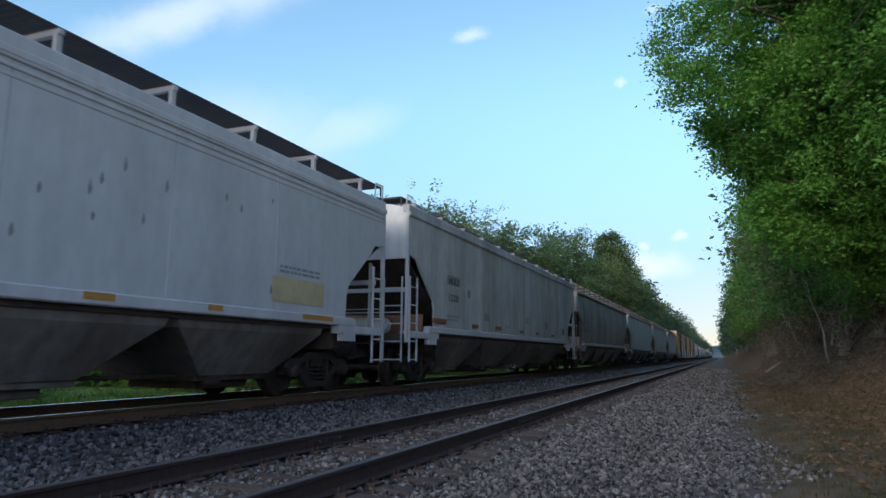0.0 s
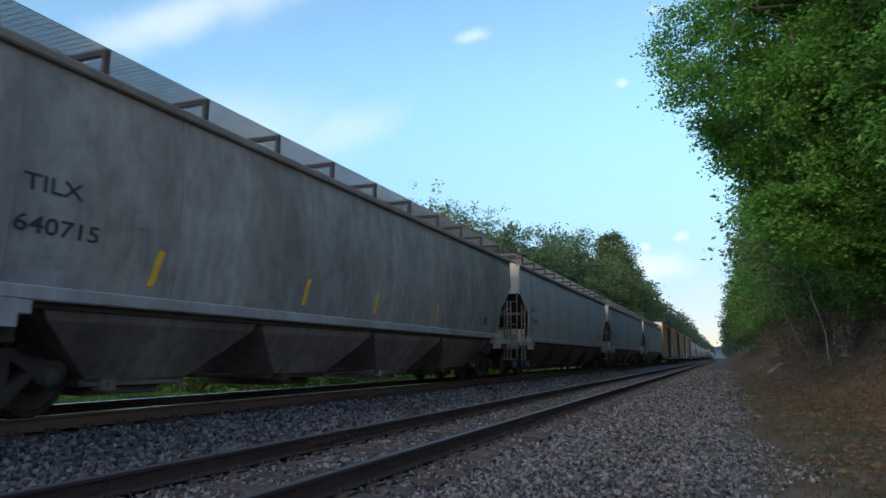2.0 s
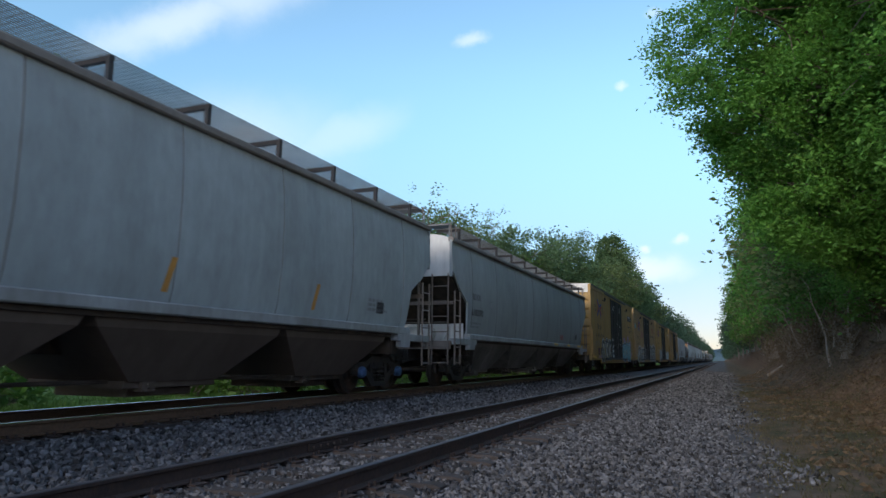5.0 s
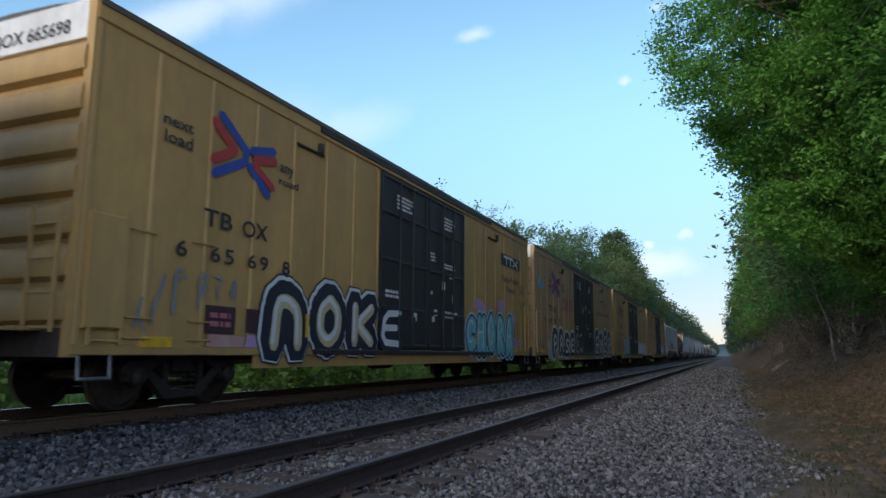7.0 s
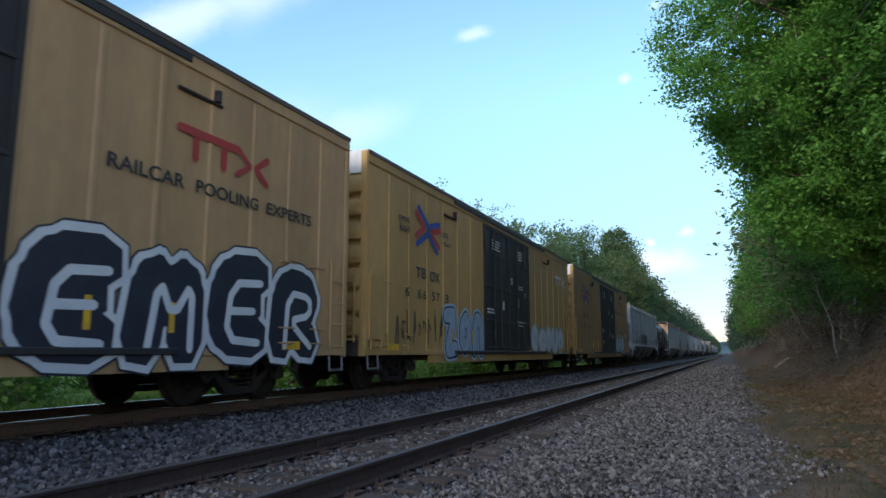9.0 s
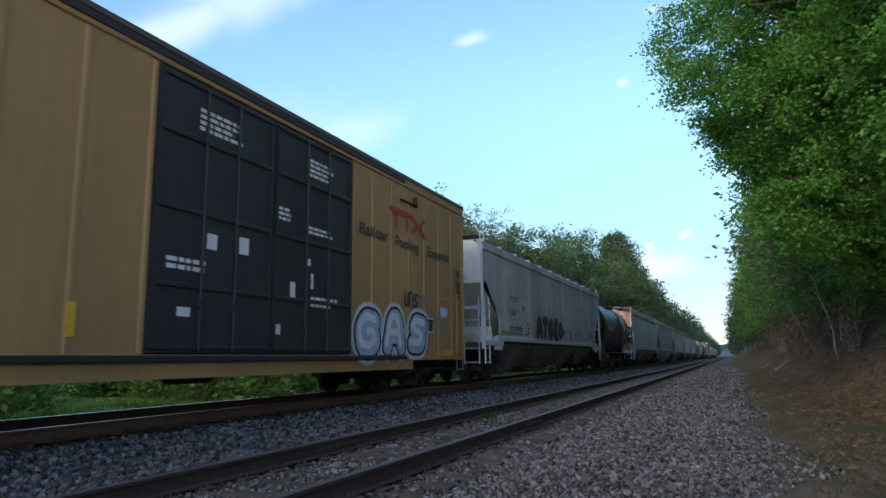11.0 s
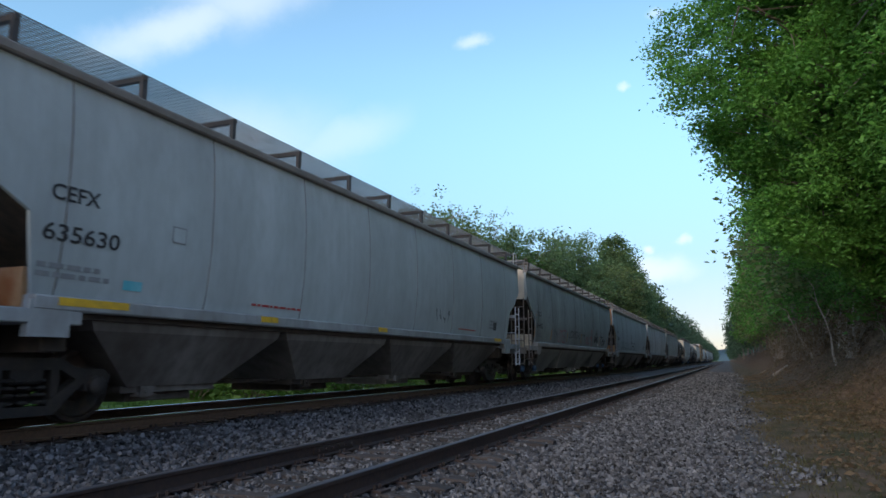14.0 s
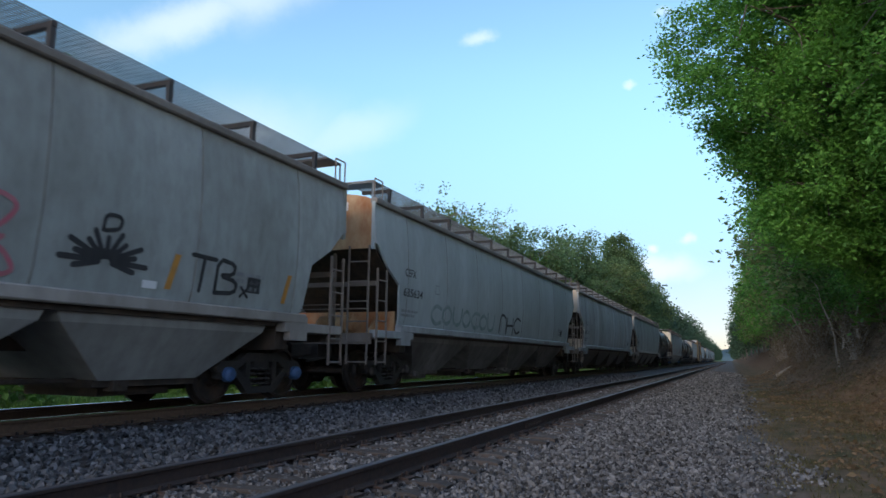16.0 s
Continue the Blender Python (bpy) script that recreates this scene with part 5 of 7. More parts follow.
    roof = Form().prism([(X, hi + 0.02), (X + 0.02, hi + 0.05), (0.8, hi + 0.13), (0, hi + 0.16), (-0.8, hi + 0.13), (-X - 0.02, hi + 0.05), (-X, hi + 0.02)], 0.0, L)
    k = 0.7
    while k < L:
        roof.prism([(X, hi + 0.05), (0.8, hi + 0.15), (0, hi + 0.19), (-0.8, hi + 0.15), (-X, hi + 0.05)], k, k + 0.06)
        k += 1.05
    part("roof", roof, roof_mat, car)
    part("floor", Form().box(-1.5, 1.5, 0.1, L - 0.1, 0.95, 1.05), UNDER, car)
    for e in (0, 1):
        def yy(v):
            return v if e == 0 else L - v

        def bx(fo, x0, x1, a, b, z0, z1):
            return fo.box(x0, x1, min(yy(a), yy(b)), max(yy(a), yy(b)), z0, z1)
        part("end_wall", bx(Form(), -X + 0.05, X - 0.05, 0.05, 0.12, lo, hi + 0.05), body_mat, car)
        part("end_header", bx(Form(), -X + 0.04, X - 0.04, -0.01, 0.06, hi - 0.42, hi + 0.08), end_white, car)
        z = lo + 0.35
        while z < hi - 0.6:
            ring = [(0.05, z), (-0.055, z + 0.05), (-0.075, z + 0.14), (-0.06, z + 0.32), (0.0, z + 0.42), (0.05, z + 0.45)]
            v = [(x, yy(a), b) for x in (-X + 0.08, X - 0.08) for a, b in ring]
            f = [(i, i + 1, i + 7, i + 6) for i in range(5)] + [(0, 1, 2, 3, 4, 5), (6, 7, 8, 9, 10, 11)]
            part("end_corrugation", Form().add(v, f), body_mat, car, smooth=True)
            z += 0.50
        for s in (1, -1):
            x0, x1 = sorted((s * (X - 0.12), s * (X + 0.012)))
            part("corner_post", bx(Form(), x0, x1, -0.03, 0.10, lo - 0.02, hi + 0.04), body_mat, car)
            ladder(car, body_mat, s * (X + 0.05), yy(0.18), yy(0.62), lo + 0.12, 2.5, 0.40)
            fo = Form()
            for a, b in (((s * X, yy(0.12), lo), (s * (X + 0.02), yy(0.12), 0.47)), ((s * (X + 0.02), yy(0.12), 0.47), (s * (X + 0.02), yy(0.56), 0.47)), ((s * (X + 0.02), yy(0.56), 0.47), (s * X, yy(0.56), lo))):
                fo.tube(a, b, 0.022, 6)
            part("stirrup_step", fo, GALV, car)
        end_ladder(car, body_mat, yy(-0.12), 0.95, 1.40, 1.0, 2.5, 0.40)
        part("end_sill", bx(Form(), -1.5, 1.5, 0.0, 0.2, 0.72, 1.05), UNDER, car)
        part("crossover_platform", bx(Form(), -1.1, 1.1, -0.3, 0.05, 1.02, 1.06), body_mat, car)
    part("brake_wheel", Form().lathe([(-0.02, 0.22), (0.0, 0.26), (0.03, 0.26), (0.05, 0.22)], (-0.75, -0.2, 2.3), 16, "y").box(-0.8, -0.7, -0.18, 0.1, 1.9, 2.5), STEEL, car)
    part("centre_sill", Form().slab(-0.35, 0.35, 0.3, L - 0.3, 0.66, 0.98), UNDER, car)
    fo = Form()
    for k in range(8):
        y = 4.2 + k * 1.55
        fo.slab(-1.4, 1.4, y - 0.06, y + 0.06, 0.72, 0.95)
    part("cross_bearers", fo, UNDER, car)
    part("air_tank", Form().lathe([(-0.5, 0.02), (-0.48, 0.14), (-0.42, 0.19), (0.42, 0.19), (0.48, 0.14), (0.5, 0.02)], (0.8, 9.0, 0.62), 12, "y"), UNDER, car, smooth=True)
    for y in (2.35, L - 2.35):
        add_truck(car, y)
        part("body_bolster", Form().slab(-1.42, 1.42, y - 0.16, y + 0.16, 0.82, 1.0), UNDER, car)
    add_couplers(car, L)
    return car, skin


def tank(label, shell_mat):
    car = tagged(new("tank_car"), label, "tank car", "train cars")
    L, R, cz = TANK_LONG, 1.61, 2.62

    def skin(z):
        return math.sqrt(max(0.04, R * R - (z - cz) ** 2))

    prof = [(0.26, 0.02), (0.29, 0.50), (0.40, 1.0), (0.56, 1.32), (0.76, 1.51), (1.00, R), (1.12, R)]
    body = prof + [(L * k / 10, R) for k in range(2, 9)] + [(L - a, r) for a, r in reversed(prof)]
    part("tank_shell", Form().lathe(body, (0, 0, cz), 48, "y"), shell_mat, car, smooth=True)
    fo = Form()
    for y in (1.0, 3.4, 5.9, 8.4, L - 1.0):
        fo.lathe([(-0.04, R), (-0.03, R + 0.012), (0.03, R + 0.012), (0.04, R)], (0, y, cz), 48, "y")
    part("weld_band", fo, shell_mat, car, smooth=True)
    part("manway", Form().lathe([(0, 0.34), (0.3, 0.34), (0.34, 0.40), (0.42, 0.40), (0.46, 0.2)], (0, 0, 0), 16), shell_mat, car).matrix_basis = pose(0, 5.2, cz + R - 0.16, 0, -90, 0)
    fo = Form()
    for x, ya, yb, z in ((0.6, 6.1, 8.0, 4.72), (-0.5, 4.6, 7.6, 5.04)):
        run = rounded([(ya, 4.0), (ya, z), (yb, z), (yb, 4.0)], 2)
        for (p, q), (c, d) in zip(run, run[1:]):
            fo.tube((x, p, q), (x, c, d), 0.024, 6)
        fo.tube((x, (ya + yb) / 2, 4.0), (x, (ya + yb) / 2, z), 0.022, 6)
    fo.tube((0.6, 6.1, 4.45), (0.6, 8.0, 4.45), 0.018, 6)
    for y, z in ((8.0, 4.5), (6.1, 4.5)):
        fo.tube((-0.5, y, z), (0.6, y, z), 0.022, 6)
    part("dome_railing", fo, shell_mat, car)
    for s in (1, -1):
        part("dome_walk", Form().slab(min(s * 0.62, s * 1.12), max(s * 0.62, s * 1.12), 5.3, 7.8, 4.06, 4.10), GRATE_DARK, car)
    for s in (1, -1):
        lad = Form()
        for y in (6.6, 7.05):
            pts = [(s * 1.56, 1.0), (s * 1.66, 2.5), (s * 1.47, 3.5), (s * 1.0, 4.06)]
            for (a, b), (c, d) in zip(pts, pts[1:]):
                lad.tube((a, y, b), (c, y, d), 0.022, 5)
        for k in range(9):
            z = 1.05 + k * 0.32
            x = s * float(np.interp(z, [1.0, 2.5, 3.5, 4.06], [1.56, 1.66, 1.47, 1.0]))
            lad.tube((x, 6.6, z), (x, 7.05, z), 0.016, 5)
        part("ladder", lad, shell_mat, car)
        x0, x1 = sorted((s * 1.25, s * 1.52))
        part("side_rail", Form().tube((s * 1.45, 0.2, 1.02), (s * 1.45, L - 0.2, 1.02), 0.03, 6), shell_mat, car)
        for y0 in (0.0, L - 1.5):
            part("end_platform", Form().slab(-1.5, 1.5, y0, y0 + 1.5, 0.92, 1.0), shell_mat, car)
    fo = Form()
    for e in (0.05, L - 0.05):
        for s in (1, -1):
            fo.tube((s * 1.48, e, 1.0), (s * 1.48, e, 2.0), 0.022, 6)
        for z in (1.5, 2.0):
            fo.tube((-1.48, e, z), (1.48, e, z), 0.022, 6)
    part("end_railing", fo, shell_mat, car)
    for y in (1.9, L - 1.9):
        part("saddle", Form().plate([(y - 0.5, 1.0), (y + 0.5, 1.0), (y + 0.35, 1.75), (y - 0.35, 1.75)], -1.25, 1.25), shell_mat, car)
        add_truck(car, y)
    part("stub_sill", Form().slab(-0.3, 0.3, 0.2, 3.4, 0.74, 1.1).slab(-0.3, 0.3, L - 3.4, L - 0.2, 0.74, 1.1), shell_mat, car)
    part("outlet_valve", Form().lathe([(0, 0.22), (0.35, 0.22), (0.45, 0.12), (0.6, 0.10)], (0, 0, 0), 12), shell_mat, car).matrix_basis = pose(0, 5.9, 1.0, 0, 90, 0)
    part("brake_tank", Form().lathe([(-0.5, 0.02), (-0.48, 0.14), (-0.42, 0.19), (0.42, 0.19), (0.48, 0.14), (0.5, 0.02)], (0.9, 4.5, 0.72), 12, "y"), shell_mat, car, smooth=True)
    add_couplers(car, L)
    return car, skin


# paints
GREY_A = paint("pale_blue_grey_paint", (0.54, 0.585, 0.605), 0.3, 0.35, (0.20, 0.20, 0.195))
GREY_B = paint("light_grey_paint", (0.60, 0.64, 0.655), 0.5, 0.9, (0.15, 0.15, 0.145))
GREY_C = paint("sooty_grey_paint", (0.36, 0.38, 0.38), 0.75, 0.85, (0.09, 0.085, 0.08))
GREY_D = paint("plain_grey_paint", (0.43, 0.49, 0.50), 0.3, 0.4, (0.16, 0.155, 0.14))
GREY_E = paint("green_grey_paint", (0.38, 0.44, 0.45), 0.35, 0.5)
GREY_F = paint("dull_grey_paint", (0.36, 0.40, 0.41), 0.35, 0.45, (0.15, 0.15, 0.145))
GREY_N = paint("dusky_grey_paint", (0.37, 0.41, 0.40), 0.5, 0.5)
CREAM_END = paint("cream_end_paint", (0.62, 0.54, 0.42), 0.45, 0.5, (0.22, 0.15, 0.10))
WHITE_END = paint("pale_end_paint", (0.78, 0.78, 0.75), 0.3, 0.4)
RUST_END = paint("rusty_end_paint", (0.58, 0.42, 0.24), 0.5, 0.5, (0.30, 0.13, 0.05), 0.95)
RUSTY_CREAM = paint("rust_stained_cream_paint", (0.36, 0.27, 0.19), 0.6, 0.6, (0.16, 0.08, 0.04), 0.6)
SILL = paint("pale_sill_paint", (0.55, 0.57, 0.59), 0.25, 0.35)
SILL_BROWN = paint("tan_sill_paint", (0.42, 0.38, 0.34), 0.5, 0.4)
SILL_DULL = paint("grimy_grey_sill_paint", (0.38, 0.40, 0.40), 0.6, 0.5, (0.10, 0.08, 0.06))
IRON = paint("rusty_grey_ironwork", (0.22, 0.19, 0.165), 0.5, 0.4, (0.12, 0.065, 0.035))
CHORD = paint("brown_grey_chord", (0.24, 0.22, 0.20), 0.5, 0.4)
BAY_GREY = paint("dusty_bay_paint", (0.24, 0.22, 0.20), 0.85, 0.6, (0.055, 0.040, 0.030))
BAY_PALE = paint("pale_bay_paint", (0.40, 0.40, 0.375), 0.5, 0.5, (0.12, 0.10, 0.085))
BAY_BROWN = paint("brown_bay_paint", (0.13, 0.10, 0.08), 0.7, 0.6, (0.07, 0.05, 0.04))
YELLOW = paint("mustard_yellow_paint", (0.53, 0.335, 0.115), 0.4, 0.5, (0.24, 0.165, 0.09))
TAN_YELLOW = paint("tan_yellow_paint", (0.53, 0.345, 0.165), 0.45, 0.55, (0.25, 0.17, 0.10))
YELLOW_OLD = paint("faded_brown_yellow_paint", (0.42, 0.26, 0.10), 0.35, 0.5, (0.22, 0.14, 0.08))
BLACK_DOOR = paint("black_door_paint", (0.028, 0.029, 0.032), 0.3, 0.3, (0.07, 0.065, 0.06))
BLACK_TANK = material("black_tank_paint", (0.007, 0.0075, 0.009), 0.45, 0, [((0.016, 0.016, 0.017), 0.6, 0.9, (1, 1, 0.4)), ((0.03, 0.026, 0.022), 0.4, 4, (1, 1, 0.3))], 0.06, 3.0, 0.4)
BROWN_ROOF = paint("dark_roof_paint", (0.10, 0.085, 0.07), 0.4, 0.3)
RED_PAINT = material("faded_red_marking", (0.42, 0.045, 0.045), 0.6, 0, [((0.30, 0.06, 0.05), 0.5, 5, (1, 1, 0.4))])
BLUE_PAINT = material("blue_marking", (0.03, 0.07, 0.34), 0.6, 0, [((0.05, 0.09, 0.28), 0.5, 5, (1, 1, 0.4))])
TEAL_PAINT = material("teal_spray_paint", (0.10, 0.42, 0.50), 0.55, 0, [((0.30, 0.60, 0.66), 0.7, 3, (1, 1, 1))])
LAVENDER_SPRAY = material("lavender_spray_paint", (0.46, 0.30, 0.50), 0.6, 0, [((0.48, 0.30, 0.28), 0.6, 2, (1, 1, 1))])
SKY_SPRAY = material("pale_blue_spray_paint", (0.36, 0.56, 0.74), 0.55, 0, [((0.50, 0.66, 0.78), 0.6, 2, (1, 1, 1))])
MINT_SPRAY = material("pale_mint_spray_paint", (0.40, 0.50, 0.46), 0.6, 0, [((0.45, 0.36, 0.2), 0.6, 5, (1, 1, 1)), ((0.62, 0.66, 0.64), 0.5, 3, (1, 1, 1))])
NAVY_PAINT = material("navy_spray_paint", (0.016, 0.022, 0.038), 0.5, 0, [((0.03, 0.04, 0.055), 0.5, 3, (1, 1, 1))])
PALE_SPRAY = material("pale_spray_paint", (0.66, 0.69, 0.70), 0.55, 0, [((0.45, 0.52, 0.56), 0.6, 2, (1, 1, 1))])
CREAM_SPRAY = material("cream_spray_paint", (0.55, 0.48, 0.28), 0.55, 0, [((0.36, 0.30, 0.18), 0.6, 3, (1, 1, 1))])
BLUE_SPRAY = material("pale_blue_spray_paint", (0.36, 0.46, 0.58), 0.55, 0, [((0.22, 0.28, 0.36), 0.6, 3, (1, 1, 1))])
PINK_SPRAY = material("pink_spray_paint", (0.45, 0.12, 0.16), 0.6, 0, [((0.32, 0.2, 0.2), 0.6, 4, (1, 1, 1))])
SALMON = material("salmon_spray_paint", (0.50, 0.27, 0.24), 0.6, 0, [((0.52, 0.42, 0.38), 0.7, 3, (1, 1, 1))])
FADED_GREEN = material("faded_green_spray_paint", (0.17, 0.24, 0.23), 0.6, 0, [((0.36, 0.40, 0.40), 0.8, 3, (1, 1, 1))])
PLACARD = material("dark_maroon_placard", (0.05, 0.02, 0.03), 0.6, 0, [((0.09, 0.05, 0.05), 0.4, 5, (1, 1, 1))])


def offset(skin, d):
    return lambda z: skin(z) + d


def wide_text(car, text, y0, y1, z, h, mat, skin):
    """Lettering stretched to run from y0 to y1, with capitals h high."""
    v, f = letters(text, 1.0)
    w = max(p[0] for p in v)
    top = max(p[1] for p in v)
    fo = Form().add([(skin(z + b * h / top) + 0.011, y0 + a * (y1 - y0) / w, z + b * h / top) for a, b, _ in v], f)
    return part("lettering", fo, mat, car)


def crossed_emblem(car, y, z, w, h, skin):
    """The red and blue crossed road emblem, as plain strokes."""
    def run(name, mat, lines, lift):
        fo = Form()
        for pts, r in lines:
            stroke(fo, [(y + a * w, z + b * h) for a, b in pts], r, skin, lift, 2)
        part(name, fo, mat, car)
    run("emblem_blue", BLUE_PAINT, [([(0.12, 1.0), (0.52, 0.60), (0.50, 0.42), (0.05, 0.08)], 0.075), ([(0.60, 0.64), (0.98, 0.78)], 0.075), ([(0.58, 0.38), (0.90, 0.02)], 0.075)], 0.008)
    run("emblem_red", RED_PAINT, [([(0.02, 0.86), (0.34, 0.53), (0.02, 0.28)], 0.075), ([(0.66, 0.52), (1.0, 0.62)], 0.075), ([(0.66, 0.42), (0.98, 0.16)], 0.065)], 0.012)


def pool_emblem(car, y, z, w, h, mat, skin):
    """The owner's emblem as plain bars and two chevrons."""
    fo = Form()
    t = h * 0.13
    stroke(fo, [(y, z + h * 0.88), (y + w * 0.64, z + h * 0.88)], t, skin, 0.008, 2)
    for u in (0.17, 0.47):
        stroke(fo, [(y + w * u, z + h * 0.80), (y + w * u, z + h * 0.06)], t, skin, 0.009, 2)
    stroke(fo, [(y + w * 0.62, z + h * 0.04), (y + w * 0.78, z + h * 0.46), (y + w * 0.64, z + h * 0.88)], t * 0.7, skin, 0.010, 2)
    stroke(fo, [(y + w, z + h * 0.02), (y + w * 0.85, z + h * 0.46), (y + w, z + h * 0.92)], t * 0.9, skin, 0.008, 2)
    part("emblem", fo, mat, car)


def hopper_marks(made, letters_, number, y0, zt=2.50, w1=0.75, w2=1.08, mark=BLACK_PAINT, plate=None):
    car, skin = made
    if plate:
        side_patch(car, "stencil_plate", rect(y0 - 0.05, y0 + w1 + 0.1, zt - 0.02, zt + 0.24), plate, skin, 0.006)
    wide_text(car, letters_, y0 + 0.06, y0 + 0.06 + w1, zt, 0.18, mark, skin)
    wide_text(car, number, y0, y0 + w2, zt - 0.46, 0.19, mark, skin)
    side_bars(car, y0, 1.68, 1.0, 0.20, 2, GREY_MARK, skin, int(y0 * 100))
    side_bars(car, 16.6, 1.75, 0.9, 0.3, 3, GREY_MARK, skin, int(y0 * 77))
    side_patch(car, "notice_frame", rect(3.2, 3.46, 2.33, 2.56), GREY_MARK, skin, 0.006)
    side_patch(car, "notice", rect(3.22, 3.44, 2.35, 2.54), body_of[car.name], skin, 0.010)
    side_patch(car, "dark_placard", rect(17.0, 17.32, 1.72, 1.96), BLACK_PAINT, skin, 0.006)


def strips(made, spans, mat, z0=1.37, z1=1.46):
    car, skin = made
    for a, b in spans:
        part("reflector_strip", Form().box(1.62, 1.636, a, b, z0, z1), mat, car)


def slant_bars(made, ys, mat, z0=1.62, z1=2.1, w=0.11, lean=0.12):
    car, skin = made
    for y in ys:
        side_patch(car, "reflector_strip", [(y, z0), (y + w, z0), (y + w + lean, z1), (y + lean, z1)], mat, skin)


def stain(made, y, z, w, h, mat, seed):
    """An uneven dark smear on the sheets."""
    rnd = random.Random(seed)
    car, skin = made
    n = 18
    a, b = rnd.uniform(0, 6), rnd.uniform(0, 6)
    size = [0.8 + 0.16 * math.sin(2 * 6.2832 * i / n + a) + 0.10 * math.sin(3 * 6.2832 * i / n + b) for i in range(n)]
    ring = [(y + w * math.cos(6.2832 * i / n) * r, z + h * math.sin(6.2832 * i / n) * r) for i, r in enumerate(size)]
    side_patch(car, "smear", ring, mat, skin, 0.007)


def box_marks(made, number, shifts=(0, 0, 0, 0, 0), top_mat=BLACK_PAINT):
    car, skin0 = made
    skin = offset(skin0, 0.021)
    door = offset(skin0, 0.034)
    a, b, c, d, e = shifts
    wide_text(car, "next", 1.55 + a, 2.12 + a, 3.82, 0.13, top_mat, skin)
    wide_text(car, "load", 1.58 + a, 2.12 + a, 3.58, 0.17, top_mat, skin)
    wide_text(car, "any", 4.05 + c, 4.45 + c, 3.80, 0.13, top_mat, skin)
    wide_text(car, "road", 4.02 + c, 4.60 + c, 3.58, 0.13, top_mat, skin)
    crossed_emblem(car, 2.25 + b, 3.30, 1.5, 1.0, skin)
    wide_text(car, "TB", 2.20 + d, 2.82 + d, 2.58, 0.25, top_mat, skin)
    wide_text(car, "OX", 3.04 + d, 3.68 + d, 2.56, 0.25, top_mat, skin)
    for ch, y in zip(number, (1.55, 2.22, 2.52, 3.05, 3.35, 3.95)):
        wide_text(car, ch, y + e, y + e + 0.22, 2.08, 0.22, top_mat, skin)
    for y, z, w, h, rows in ((8.1, 4.05, 1.0, 0.36, 4), (10.9, 4.05, 0.9, 0.36, 4), (10.0, 3.1, 0.4, 0.25, 3), (10.9, 3.0, 0.9, 0.16, 2), (7.6, 2.0, 0.9, 0.2, 2), (11.0, 1.7, 0.9, 0.22, 2)):
        side_bars(car, y, z, w, h, rows, WHITE_PAINT, door, int(y * 10))
    rnd = random.Random(int(number))
    for _ in range(7):
        y, z = rnd.uniform(7.7, 12.0), rnd.uniform(1.1, 2.9)
        side_patch(car, "sticker", rect(y, y + rnd.uniform(0.08, 0.25), z, z + rnd.uniform(0.06, 0.3)), WHITE_PAINT, door)
    side_bars(car, 16.6, 1.4, 0.8, 0.5, 6, GREY_MARK, skin, 3)
    part("placard_holder", Form().box(1.585, 1.625, 1.0, 1.5, 0.84, 0.98), YELLOW_PLATE, car)
    part("placard_holder", Form().box(1.585, 1.625, 17.2, 17.7, 0.84, 0.98), YELLOW_PLATE, car)
    for y in (4.6, 6.2, 13.4, 14.7):
        part("reflector_strip", Form().box(1.605, 1.625, y, y + 0.10, 1.05, 1.45), YELLOW_PLATE, car)
    for y in (4.6, 15.1):
        fo = Form().slab(1.58, 1.64, y - 0.45, y + 0.42, 4.40, 4.45).tube((1.63, y + 0.3, 4.45), (1.63, y + 0.3, 4.62), 0.06, 8)
        part("roof_bracket", fo, STEEL, car)
    end_text(car, "TBOX " + number, -0.4, 4.66, 0.26, top_mat, -0.012)
    # control box and grab irons near each end
    fo = Form().slab(1.56, 1.66, 0.10, 0.66, 1.05, 2.42, 0.02)
    part("ladder_guard", fo, body_of[car.name], car)
    for y in (0.9, 2.0, 17.3, 18.2):
        for z in (0.95, 1.2, 2.3):
            part("grab_iron", Form().tube((1.65, y - 0.2, z), (1.65, y + 0.2, z), 0.014, 5).tube((1.58, y - 0.2, z), (1.65, y - 0.2, z), 0.014, 5).tube((1.58, y + 0.2, z), (1.65, y + 0.2, z), 0.014, 5), body_of[car.name], car)


def blue_caps(made):
    """Blue-painted bearing caps."""
    me = TRUCK["cap"].copy()
    me.materials[0] = CAP_BLUE
    for ob in made[0].children_recursive:
        if ob.name.startswith("bearing_cap"):
            ob.data = me
            tagged(ob, "blue-painted bearing cap")


CAP_BLUE = material("blue_cap_paint", (0.05, 0.11, 0.24), 0.6, 0, [((0.03, 0.04, 0.06), 0.6, 8, (1, 1, 1))])


